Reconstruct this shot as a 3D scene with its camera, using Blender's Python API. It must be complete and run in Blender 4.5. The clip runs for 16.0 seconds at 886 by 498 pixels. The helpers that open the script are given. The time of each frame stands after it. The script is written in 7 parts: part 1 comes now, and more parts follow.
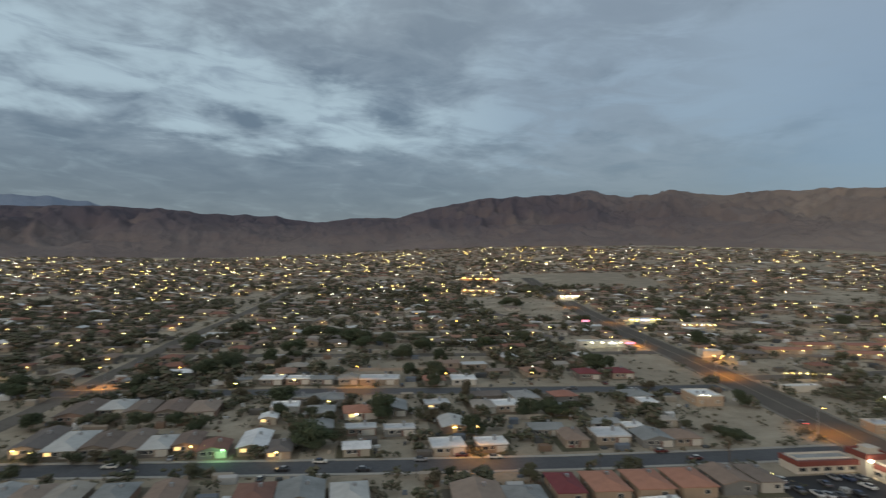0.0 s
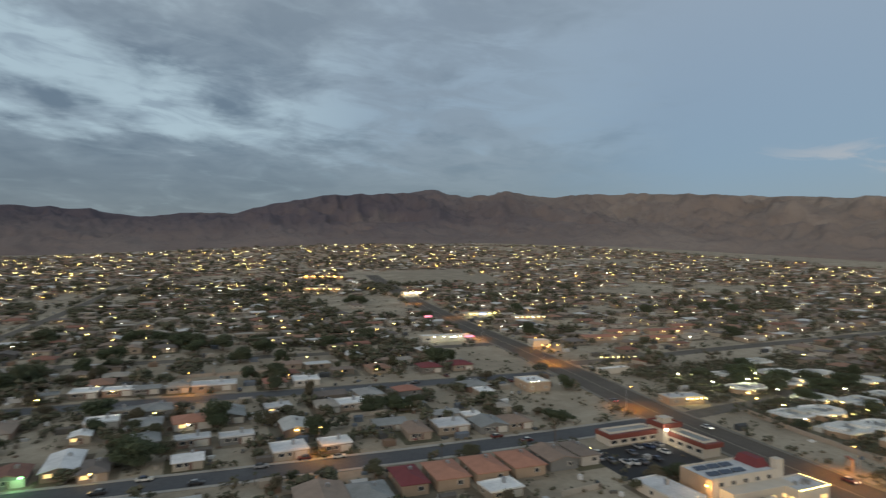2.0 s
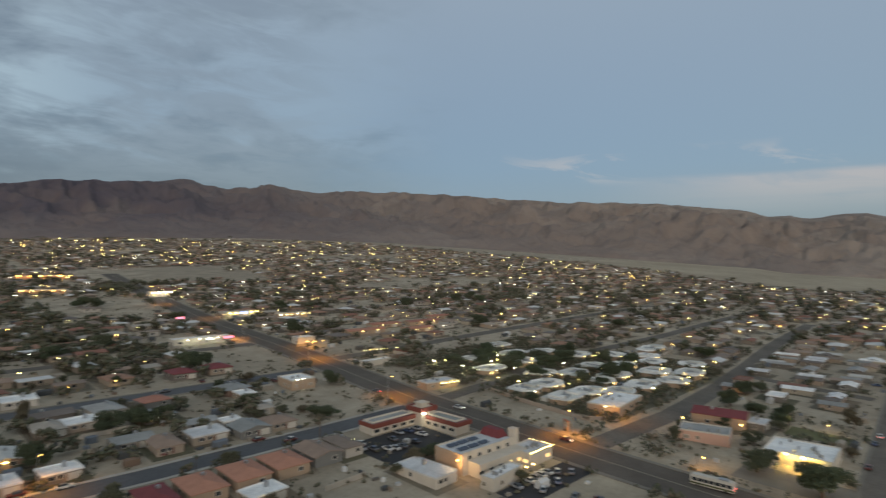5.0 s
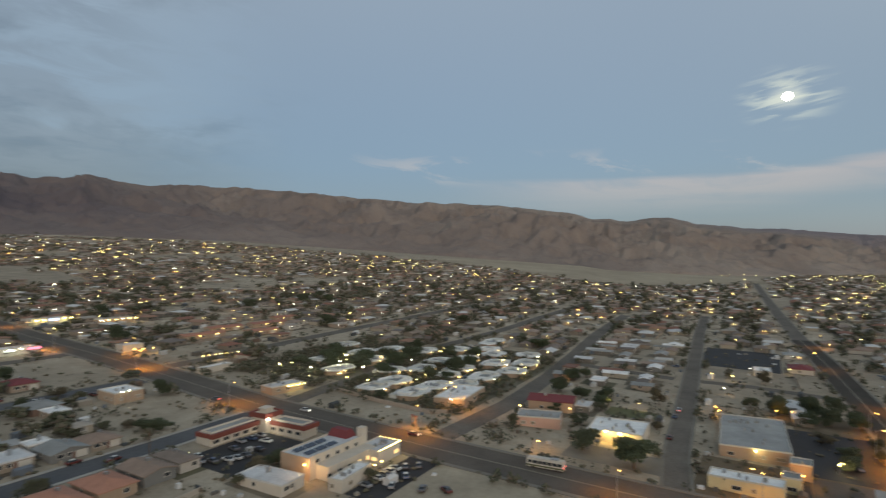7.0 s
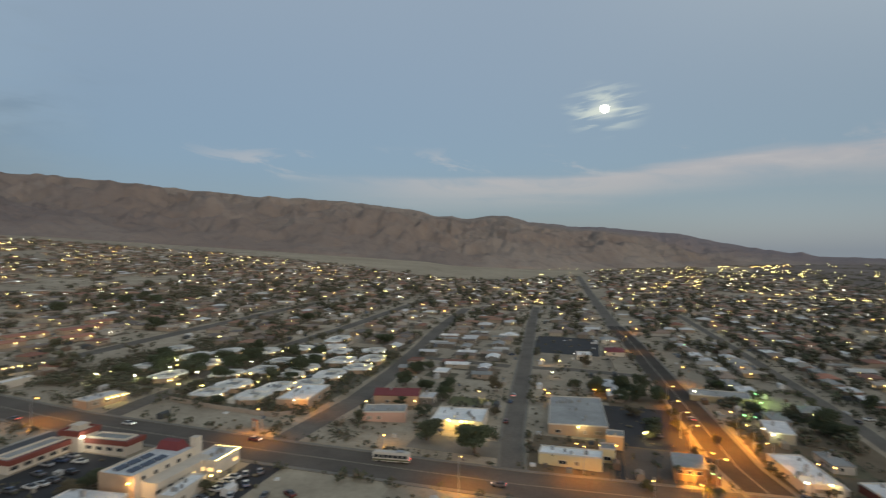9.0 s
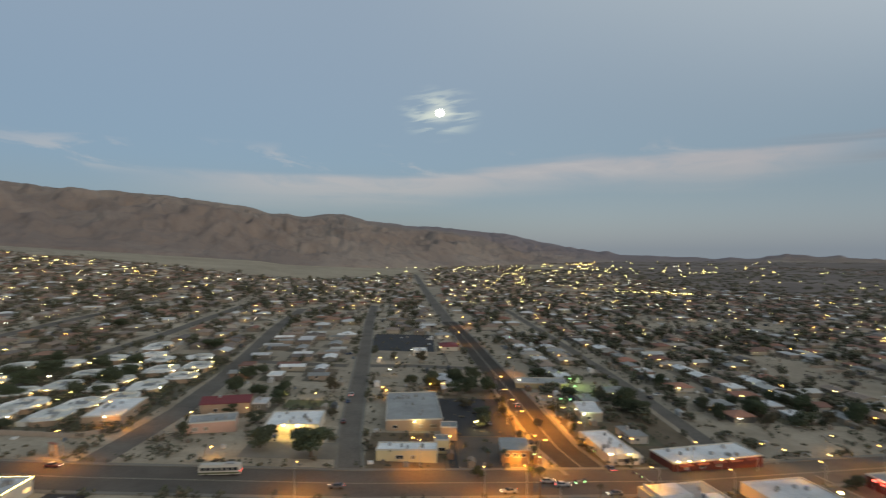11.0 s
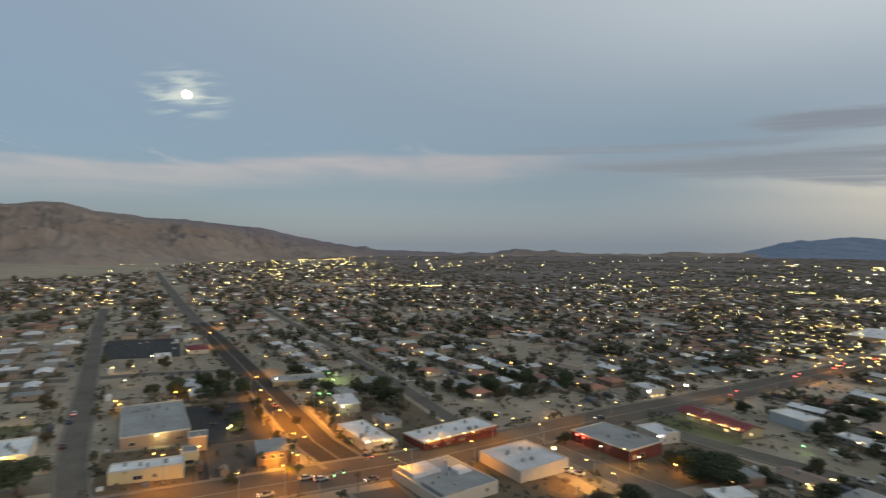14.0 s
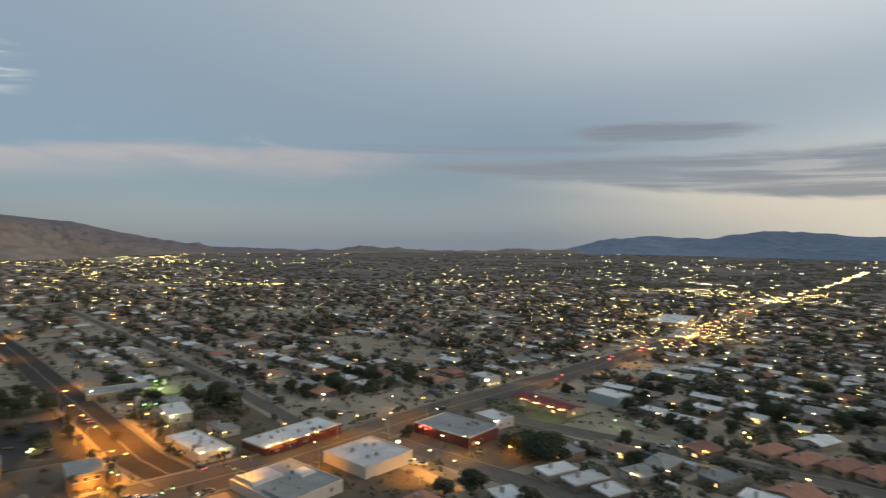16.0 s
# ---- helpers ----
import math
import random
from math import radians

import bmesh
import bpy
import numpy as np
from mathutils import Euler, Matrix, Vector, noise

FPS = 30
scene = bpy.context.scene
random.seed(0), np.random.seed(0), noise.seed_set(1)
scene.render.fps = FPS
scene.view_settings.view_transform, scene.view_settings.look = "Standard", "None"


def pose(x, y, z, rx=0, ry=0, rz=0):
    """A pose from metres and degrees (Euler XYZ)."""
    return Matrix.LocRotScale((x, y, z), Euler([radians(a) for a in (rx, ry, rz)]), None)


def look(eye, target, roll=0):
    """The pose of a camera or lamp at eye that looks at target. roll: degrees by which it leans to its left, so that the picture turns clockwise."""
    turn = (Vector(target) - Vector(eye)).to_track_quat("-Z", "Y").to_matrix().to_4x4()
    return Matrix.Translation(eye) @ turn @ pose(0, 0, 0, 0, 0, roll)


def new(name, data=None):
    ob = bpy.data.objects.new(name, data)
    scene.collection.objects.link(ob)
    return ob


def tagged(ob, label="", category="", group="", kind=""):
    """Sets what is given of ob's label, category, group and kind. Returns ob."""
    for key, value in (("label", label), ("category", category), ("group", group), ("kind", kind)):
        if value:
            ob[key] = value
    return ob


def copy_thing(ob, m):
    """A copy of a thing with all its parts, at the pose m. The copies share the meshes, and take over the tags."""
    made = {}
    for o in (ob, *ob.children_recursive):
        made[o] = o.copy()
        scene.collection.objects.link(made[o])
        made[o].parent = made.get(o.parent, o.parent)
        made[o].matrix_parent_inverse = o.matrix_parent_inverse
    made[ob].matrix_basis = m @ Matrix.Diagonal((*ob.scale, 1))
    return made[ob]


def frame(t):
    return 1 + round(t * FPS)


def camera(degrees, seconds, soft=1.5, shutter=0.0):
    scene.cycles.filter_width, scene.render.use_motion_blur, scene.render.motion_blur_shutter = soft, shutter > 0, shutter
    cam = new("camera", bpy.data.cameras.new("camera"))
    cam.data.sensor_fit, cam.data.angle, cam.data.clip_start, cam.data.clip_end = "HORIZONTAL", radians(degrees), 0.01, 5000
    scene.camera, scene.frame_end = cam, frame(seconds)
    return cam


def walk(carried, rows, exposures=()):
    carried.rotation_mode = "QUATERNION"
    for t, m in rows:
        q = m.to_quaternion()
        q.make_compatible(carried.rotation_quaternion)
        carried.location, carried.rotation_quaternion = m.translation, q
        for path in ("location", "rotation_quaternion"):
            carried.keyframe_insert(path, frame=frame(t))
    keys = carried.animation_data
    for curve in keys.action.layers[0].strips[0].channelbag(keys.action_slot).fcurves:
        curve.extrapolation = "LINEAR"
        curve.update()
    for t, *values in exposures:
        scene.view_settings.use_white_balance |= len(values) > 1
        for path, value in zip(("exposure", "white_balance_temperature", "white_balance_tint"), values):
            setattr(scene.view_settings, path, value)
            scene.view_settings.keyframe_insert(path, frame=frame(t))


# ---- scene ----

# ---- camera: a drone hovering at 70 m that turns to the right (seconds, heading, pitch, roll) ----
cam = camera(75.16, 16.0, soft=1.2, shutter=1.1)
TURN = [
    (0.0, 7.15, 1.36, 0.45),
    (0.5, 10.90, 1.32, 0.43),
    (1.0, 14.81, 1.28, 0.35),
    (1.5, 18.66, 1.23, 0.28),
    (2.0, 22.51, 1.19, 0.22),
    (2.5, 26.28, 1.14, 0.15),
    (3.0, 30.08, 1.07, 0.08),
    (3.5, 33.91, 1.01, 0.07),
    (4.0, 37.71, 0.97, 0.10),
    (4.5, 41.53, 0.93, 0.11),
    (5.0, 45.54, 0.82, 0.05),
    (7.5, 64.27, 0.64, -0.08),
    (8.0, 68.16, 0.53, -0.18),
    (8.5, 71.84, 0.47, -0.19),
    (9.0, 75.71, 0.30, -0.18),
    (11.5, 95.69, 0.04, -0.12),
    (12.0, 99.58, -0.11, -0.07),
    (12.5, 103.42, -0.17, -0.07),
    (13.0, 107.43, -0.24, -0.11),
    (13.5, 111.51, -0.33, -0.11),
    (14.0, 115.39, -0.41, -0.04),
    (14.5, 119.15, -0.48, 0.02),
    (15.0, 122.93, -0.57, 0.05),
    (15.5, 126.79, -0.66, 0.07),
    (16.0, 130.73, -0.72, 0.12),
]
walk(cam, [(t, pose(0, 0, 70, 90 + pitch, -roll, -yaw)) for t, yaw, pitch, roll in TURN])

# ---- terrain ----
EYE_H = 70.0
EDGE_AZ = [-180, -60, -31, -13, 2, 14, 27, 40, 52, 63, 74, 82, 92, 105, 125, 150, 180]
EDGE_R = [4700, 4000, 2400, 2300, 2300, 2200, 2100, 2000, 1900, 1750, 1600, 2600, 4700, 4700, 4700, 4700, 4700]
EDGE_EL = [-1.6, -0.4, 0.1, 0.25, 1.1, 1.6, 1.7, 1.3, 0.4, -0.55, -1.6, -1.4, -1.2, -0.95, -0.95, -1.1, -1.6]


def height(x, y):
    """Ground level: an alluvial fan that steepens towards the mountains."""
    x, y = np.asarray(x, float), np.asarray(y, float)
    r, az = np.hypot(x, y), np.degrees(np.arctan2(x, y))
    edge, el = np.interp(az, EDGE_AZ, EDGE_R), np.interp(az, EDGE_AZ, EDGE_EL)
    far = (EYE_H + edge * np.tan(np.radians(el))) / edge
    near = 0.036 * np.cos(np.radians(az)) + 0.002 * np.sin(np.radians(az))
    s = np.clip(r / edge, 0, 1)
    return r * (near + (far - near) * s * s * (3 - 2 * s))

# ---- world: dusk sky after sunset, cloud bank to the north-west, moon in the east ----
class Nodes:
    """Short hand for node trees."""
    def __init__(self, tree):
        self.tree = tree
        tree.nodes.clear()

    def add(self, kind, **props):
        n = self.tree.nodes.new(kind)
        for k, v in props.items():
            if k == "operation": n.operation = v
            elif k == "data_type": n.data_type = v
            elif k == "blend_type": n.blend_type = v
        return n

    def put(self, socket, value):
        if isinstance(value, bpy.types.NodeSocket):
            self.tree.links.new(value, socket)
        elif value is not None:
            socket.default_value = value

    def math(self, op, a, b=None, c=None, clamp=False):
        n = self.add("ShaderNodeMath", operation=op)
        n.use_clamp = clamp
        self.put(n.inputs[0], a), self.put(n.inputs[1], b), self.put(n.inputs[2], c)
        return n.outputs[0]

    def mix(self, fac, a, b, blend="MIX"):
        n = self.add("ShaderNodeMix", data_type="RGBA", blend_type=blend)
        self.put(n.inputs[0], fac), self.put(n.inputs[6], a), self.put(n.inputs[7], b)
        return n.outputs[2]

    def noise(self, vector, scale, detail=4.0, rough=0.55, distort=0.0):
        n = self.add("ShaderNodeTexNoise")
        self.put(n.inputs["Vector"], vector)
        n.inputs["Scale"].default_value, n.inputs["Detail"].default_value = scale, detail
        n.inputs["Roughness"].default_value, n.inputs["Distortion"].default_value = rough, distort
        return n.outputs["Fac"]

    def ramp(self, fac, stops, constant=False):
        n = self.add("ShaderNodeValToRGB")
        n.color_ramp.interpolation = "CONSTANT" if constant else "LINEAR"
        while len(n.color_ramp.elements) < len(stops):
            n.color_ramp.elements.new(0.5)
        for e, (p, c) in zip(n.color_ramp.elements, stops):
            e.position, e.color = p, (*c, 1) if len(c) == 3 else c
        self.put(n.inputs[0], fac)
        return n.outputs[0]

    def span(self, value, a, b, c=0.0, d=1.0):
        n = self.add("ShaderNodeMapRange")
        n.interpolation_type = "SMOOTHSTEP"
        self.put(n.inputs[0], value)
        for i, v in enumerate((a, b, c, d)):
            n.inputs[i + 1].default_value = v
        return n.outputs[0]


world = bpy.data.worlds.new("dusk_sky")
scene.world = world
world.use_nodes = True
N = Nodes(world.node_tree)
way = N.add("ShaderNodeTexCoord").outputs["Generated"]
sep = N.add("ShaderNodeSeparateXYZ")
N.put(sep.inputs[0], way)
wx, wy, wz = sep.outputs
azimuth = N.math("MULTIPLY", N.math("ARCTAN2", wx, wy), 57.29578)
elevation = N.math("MULTIPLY", N.math("ARCSINE", wz), 57.29578)
sky = N.add("ShaderNodeTexSky")
sky.sky_type, sky.sun_disc = "NISHITA", False
sky.sun_elevation, sky.sun_rotation = radians(10), radians(250)
clear = N.ramp(N.math("DIVIDE", elevation, 60.0, clamp=True), [
    (0.0, (0.125, 0.175, 0.245)), (0.06, (0.145, 0.208, 0.295)), (0.14, (0.165, 0.245, 0.350)),
    (0.28, (0.215, 0.285, 0.375)), (0.45, (0.275, 0.335, 0.405)), (1.0, (0.26, 0.32, 0.40))])
# less blue and a little brighter away from the north
tint = N.mix(N.span(azimuth, 50, 130), (1, 1, 1, 1), (1.19, 1.08, 0.97, 1))
tint = N.mix(N.math("MULTIPLY", N.span(azimuth, 84, 108), N.span(elevation, 7, 1)), tint, (1.52, 1.34, 1.19, 1))
clear = N.mix(1.0, clear, N.mix(N.span(elevation, 12, 30), tint, N.mix(N.span(azimuth, 80, 120), (1, 1, 1, 1), (1.50, 1.36, 1.18, 1))), "MULTIPLY")
# brighter and warmer towards the place where the sun went down
west = N.math("ADD", N.math("MULTIPLY", N.span(azimuth, 105, 176), N.span(elevation, 9, 22, 0.0, 0.82)),
              N.math("MULTIPLY", N.span(azimuth, 136, 184), N.span(elevation, 16, 4)), clamp=True)
clear = N.mix(N.math("MULTIPLY", west, 0.85), clear, N.mix(N.span(elevation, 13, 3), (0.76, 0.79, 0.79, 1), (0.86, 0.76, 0.60, 1)))
# flat cloud layer seen in perspective
flat = N.add("ShaderNodeCombineXYZ")
depth = N.math("ADD", N.math("MAXIMUM", wz, 0.0), 0.17)
N.put(flat.inputs[0], N.math("DIVIDE", wx, depth)), N.put(flat.inputs[1], N.math("DIVIDE", wy, depth))
flat = flat.outputs[0]
bank = N.noise(flat, 0.85, 7.0, 0.55, 0.2)
wisps = N.noise(flat, 3.4, 6.0, 0.6, 0.4)
north = N.span(N.math("MULTIPLY_ADD", bank, 26.0, azimuth), 62, 38)
ga = N.math("DIVIDE", N.math("ADD", azimuth, 8.0), 14.0)
ge = N.math("DIVIDE", N.math("SUBTRACT", N.math("MULTIPLY_ADD", azimuth, 0.12, elevation), 14.6), 3.9)
rift = N.span(N.math("SQRT", N.math("ADD", N.math("MULTIPLY", ga, ga), N.math("MULTIPLY", ge, ge))), 1.15, 0.1, 0.0, 0.10)
cover = N.math("MULTIPLY", N.span(N.math("ADD", N.math("ADD", N.math("MULTIPLY", bank, 0.75), N.math("MULTIPLY", wisps, 0.25)), N.math("SUBTRACT", N.span(elevation, 13, 4, 0.0, 0.16), rift)), 0.42, 0.53), north)
grey = N.ramp(N.math("MULTIPLY_ADD", wisps, 0.5, N.math("MULTIPLY", bank, 0.5)), [(0.40, (0.272, 0.338, 0.40)), (0.58, (0.109, 0.152, 0.208))])
grey = N.mix(N.span(elevation, 13, 26, 0.0, 0.55), N.mix(N.span(elevation, 13, 7, 0.0, 0.8), grey, (0.105, 0.14, 0.192, 1)), (0.275, 0.325, 0.365, 1))
# streaks drawn out along the horizon
el_band = N.add("ShaderNodeCombineXYZ")
N.put(el_band.inputs[0], N.math("MULTIPLY", azimuth, 0.03)), N.put(el_band.inputs[1], N.math("MULTIPLY", elevation, 0.42))
streak = N.noise(el_band.outputs[0], 1.3, 5.0, 0.55, 0.3)
ripple_at = N.add("ShaderNodeCombineXYZ")
N.put(ripple_at.inputs[0], N.math("MULTIPLY", azimuth, 0.075))
N.put(ripple_at.inputs[1], N.math("MULTIPLY_ADD", azimuth, 0.02, N.math("MULTIPLY", elevation, 0.30)))
ripple = N.noise(ripple_at.outputs[0], 1.7, 9.0, 0.62, 0.7)
gaps = N.mix(N.math("MULTIPLY", north, N.span(azimuth, 20, 2, 0.25, 1.0)), clear, (0.43, 0.55, 0.61, 1))
gaps = N.mix(N.math("MULTIPLY", N.span(ripple, 0.44, 0.66), 0.8), gaps, (0.237, 0.302, 0.365, 1))
colour = N.mix(N.math("MULTIPLY", cover, N.span(ripple, 0.25, 0.5, 0.72, 1.0)), N.mix(N.math("MULTIPLY", north, 0.75), clear, gaps), grey)
# thin torn edge of the bank
fringe = N.math("MULTIPLY", N.span(N.math("MULTIPLY_ADD", ripple, 16.0, azimuth), 46, 36), N.span(elevation, 4, 10, 0.3, 1.0))
fringe = N.math("MULTIPLY", N.math("MULTIPLY", fringe, N.span(azimuth, 4, 20)), N.span(ripple, 0.34, 0.62, 0.10, 0.75))
colour = N.mix(fringe, colour, (0.205, 0.255, 0.315, 1))
# long pink band low in the east, its upper edge crisp, ending in a point
crest = N.math("ADD", 6.9, N.math("MULTIPLY", N.span(azimuth, 82, 108), 1.45))
above = N.math("SUBTRACT", N.math("MULTIPLY_ADD", N.math("SUBTRACT", streak, 0.5), 2.2, elevation), crest)
sheet_of = N.math("MULTIPLY", N.span(above, 0.75, -0.15), N.span(above, -3.4, -0.2, 0.0, 1.0))
along = N.math("MULTIPLY", N.span(azimuth, 58, 80), N.span(N.math("MULTIPLY_ADD", N.math("ABSOLUTE", above), 2.2, azimuth), 131, 121, 0.15, 1.0))
pink = N.math("MULTIPLY", N.math("MULTIPLY", sheet_of, along), N.span(ripple, 0.25, 0.55, 0.45, 1.0))
colour = N.mix(N.math("MULTIPLY", pink, 0.62), colour, (0.455, 0.375, 0.365, 1))
# small torn wisps before and above it
tuft = N.math("MULTIPLY", N.math("MULTIPLY", N.span(elevation, 6.6, 8.0), N.span(elevation, 10.6, 8.8)), N.math("MULTIPLY", N.span(azimuth, 48, 58), N.span(azimuth, 128, 110)))
colour = N.mix(N.math("MULTIPLY", N.math("MULTIPLY", tuft, N.span(ripple, 0.52, 0.66)), 0.55), colour, (0.42, 0.385, 0.39, 1))
# pale warm strip under the grey layers in the south-east
cream = N.math("MULTIPLY", N.math("MULTIPLY", N.span(elevation, 0.6, 3.4), N.span(N.math("MULTIPLY_ADD", N.math("SUBTRACT", streak, 0.5), 2.6, elevation), 6.6, 5.0)), N.span(azimuth, 126, 166))
colour = N.mix(N.math("MULTIPLY", cream, 0.66), colour, N.mix(N.span(azimuth, 130, 172), (0.43, 0.40, 0.385, 1), (0.72, 0.60, 0.49, 1)))
# ragged grey layers above it
billow = N.noise(el_band.outputs[0], 1.7, 6.0, 0.55, 0.4)
torn = N.math("MULTIPLY_ADD", N.math("SUBTRACT", billow, 0.5), 0.9, N.math("MULTIPLY_ADD", N.math("SUBTRACT", ripple, 0.5), 1.3, elevation))
hem = N.span(azimuth, 126, 168, 7.1, 3.7)
under = N.math("SUBTRACT", torn, hem)
deck = N.math("MULTIPLY", N.math("MULTIPLY", N.span(under, -0.35, 0.4), N.span(torn, 8.3, 7.3)), N.span(N.math("MULTIPLY_ADD", billow, 8.0, azimuth), 125, 139))
layer_at = N.add("ShaderNodeCombineXYZ")
N.put(layer_at.inputs[0], N.math("MULTIPLY", azimuth, 0.035)), N.put(layer_at.inputs[1], N.math("MULTIPLY_ADD", azimuth, 0.03, N.math("MULTIPLY", elevation, 0.95)))
layer = N.noise(layer_at.outputs[0], 1.5, 6.0, 0.55, 0.5)
thin = N.math("MULTIPLY", N.span(N.math("ABSOLUTE", N.math("SUBTRACT", torn, 9.0)), 0.6, 0.15), N.math("MULTIPLY", N.span(azimuth, 118, 130), N.span(azimuth, 152, 144)))
la = N.math("DIVIDE", N.math("SUBTRACT", azimuth, 151.5), 9.5)
le = N.math("DIVIDE", N.math("SUBTRACT", N.math("MULTIPLY_ADD", azimuth, 0.04, torn), 16.2), 1.0)
lens = N.span(N.math("SQRT", N.math("ADD", N.math("MULTIPLY", la, la), N.math("MULTIPLY", le, le))), 1.1, 0.55)
dark = N.math("MAXIMUM", N.math("MAXIMUM", N.math("MULTIPLY", deck, N.span(layer, 0.34, 0.50, 0.5, 1.0)), N.math("MULTIPLY", thin, 0.7)), N.math("MULTIPLY", lens, N.span(layer, 0.32, 0.48, 0.45, 0.95)))
rim = N.math("MULTIPLY", N.math("MULTIPLY", N.span(under, 0.35, -0.35), N.span(under, -1.6, -0.4)), N.span(azimuth, 132, 160))
colour = N.mix(N.math("MULTIPLY", rim, 0.42), colour, (0.62, 0.575, 0.49, 1))
colour = N.mix(N.math("MULTIPLY", dark, 0.95), colour, N.mix(N.span(layer, 0.36, 0.64), (0.245, 0.26, 0.302, 1), (0.196, 0.209, 0.25, 1)))
# thin lit veil round the moon
MOON_AZ, MOON_EL = 91.45, 13.42
da = N.math("DIVIDE", N.math("SUBTRACT", azimuth, MOON_AZ), 4.9)
de = N.math("DIVIDE", N.math("SUBTRACT", elevation, MOON_EL), 3.0)
near_moon = N.math("SQRT", N.math("ADD", N.math("MULTIPLY", da, da), N.math("MULTIPLY", de, de)))
veil_at = N.add("ShaderNodeCombineXYZ")
N.put(veil_at.inputs[0], N.math("MULTIPLY", azimuth, 0.17)), N.put(veil_at.inputs[1], N.math("MULTIPLY_ADD", azimuth, -0.13, N.math("MULTIPLY", elevation, 1.02)))
veil = N.math("MULTIPLY", N.span(near_moon, 1.0, 0.12), N.span(N.noise(veil_at.outputs[0], 1.25, 4.0, 0.55, 0.5), 0.44, 0.64))
colour = N.mix(N.span(near_moon, 0.42, 0.04, 0.0, 0.55), colour, (0.78, 0.79, 0.66, 1))
colour = N.mix(N.math("MULTIPLY", veil, 0.72), colour, (0.72, 0.74, 0.60, 1))
background = N.add("ShaderNodeBackground")
N.put(background.inputs[0], colour)
background.inputs[1].default_value = 1.18
nishita = N.add("ShaderNodeBackground")
N.put(nishita.inputs[0], sky.outputs[0])
nishita.inputs[1].default_value = 0.03
total = N.add("ShaderNodeAddShader")
N.put(total.inputs[0], background.outputs[0]), N.put(total.inputs[1], nishita.outputs[0])
N.put(N.add("ShaderNodeOutputWorld").inputs[0], total.outputs[0])

glow = bpy.data.lights.new("sun", "SUN")
glow.energy, glow.angle, glow.color = 1.0, radians(22), (1.0, 0.86, 0.74)
new("sun", glow).matrix_basis = look((0, 0, 200), (0.70 * 100, 0.71 * 100, 200 - 20))
scene.view_settings.exposure = -0.3


# ---- materials ----
def surf(name, colours, rough=0.9, spread=0.25, big=0.15, small=2.5, bump=0.25, metal=0.0, by="", spec=0.3):
    """A weathered surface: colours (one, or several picked per object or per island), stains at two scales, fine relief."""
    m = bpy.data.materials.new(name)
    m.use_nodes = True
    n = Nodes(m.node_tree)
    at = n.add("ShaderNodeTexCoord").outputs["Object"]
    if by == "object":
        pick = n.add("ShaderNodeObjectInfo").outputs["Random"]
    elif by == "island":
        pick = n.add("ShaderNodeNewGeometry").outputs["Random Per Island"]
    else:
        pick = 0.5
    if not metal:
        colours = [(r * 1.03, g, b * 0.94) for r, g, b in colours]
    if len(colours) > 1:
        base = n.ramp(pick, [(i / len(colours), c) for i, c in enumerate(colours)], constant=True)
    else:
        base = (*colours[0], 1)
    stain, grain = n.noise(at, big, 5.0, 0.6), n.noise(at, small, 4.0, 0.6)
    tone = n.math("ADD", n.math("MULTIPLY", stain, 1.2), n.math("MULTIPLY", grain, 0.8))
    tone = n.math("MULTIPLY_ADD", n.math("SUBTRACT", tone, 1.0), spread * 2.2, 1.0)
    value = n.add("ShaderNodeCombineXYZ")
    for i in range(3):
        n.put(value.inputs[i], tone)
    colour = n.mix(1.0, base, value.outputs[0], "MULTIPLY")
    p = n.add("ShaderNodeBsdfPrincipled")
    n.put(p.inputs["Base Color"], colour)
    p.inputs["Roughness"].default_value, p.inputs["Metallic"].default_value = rough, metal
    p.inputs["Specular IOR Level"].default_value = spec
    if bump:
        b = n.add("ShaderNodeBump")
        b.inputs["Strength"].default_value, b.inputs["Distance"].default_value = bump, 0.05
        n.put(b.inputs["Height"], grain)
        n.put(p.inputs["Normal"], b.outputs[0])
    n.put(n.add("ShaderNodeOutputMaterial").inputs[0], p.outputs[0])
    return m


def shine(name, colour, strength, sampled=False):
    """A lamp's glass."""
    m = bpy.data.materials.new(name)
    m.use_nodes = True
    n = Nodes(m.node_tree)
    e = n.add("ShaderNodeEmission")
    e.inputs[0].default_value, e.inputs[1].default_value = (*colour, 1), strength
    n.put(n.add("ShaderNodeOutputMaterial").inputs[0], e.outputs[0])
    if not sampled:
        m.cycles.emission_sampling = "NONE"
    return m


def glass_mat():
    m = bpy.data.materials.new("window_glass")
    m.use_nodes = True
    n = Nodes(m.node_tree)
    p = n.add("ShaderNodeBsdfPrincipled")
    p.inputs["Base Color"].default_value, p.inputs["Roughness"].default_value = (0.03, 0.035, 0.04, 1), 0.08
    n.put(n.add("ShaderNodeOutputMaterial").inputs[0], p.outputs[0])
    return m


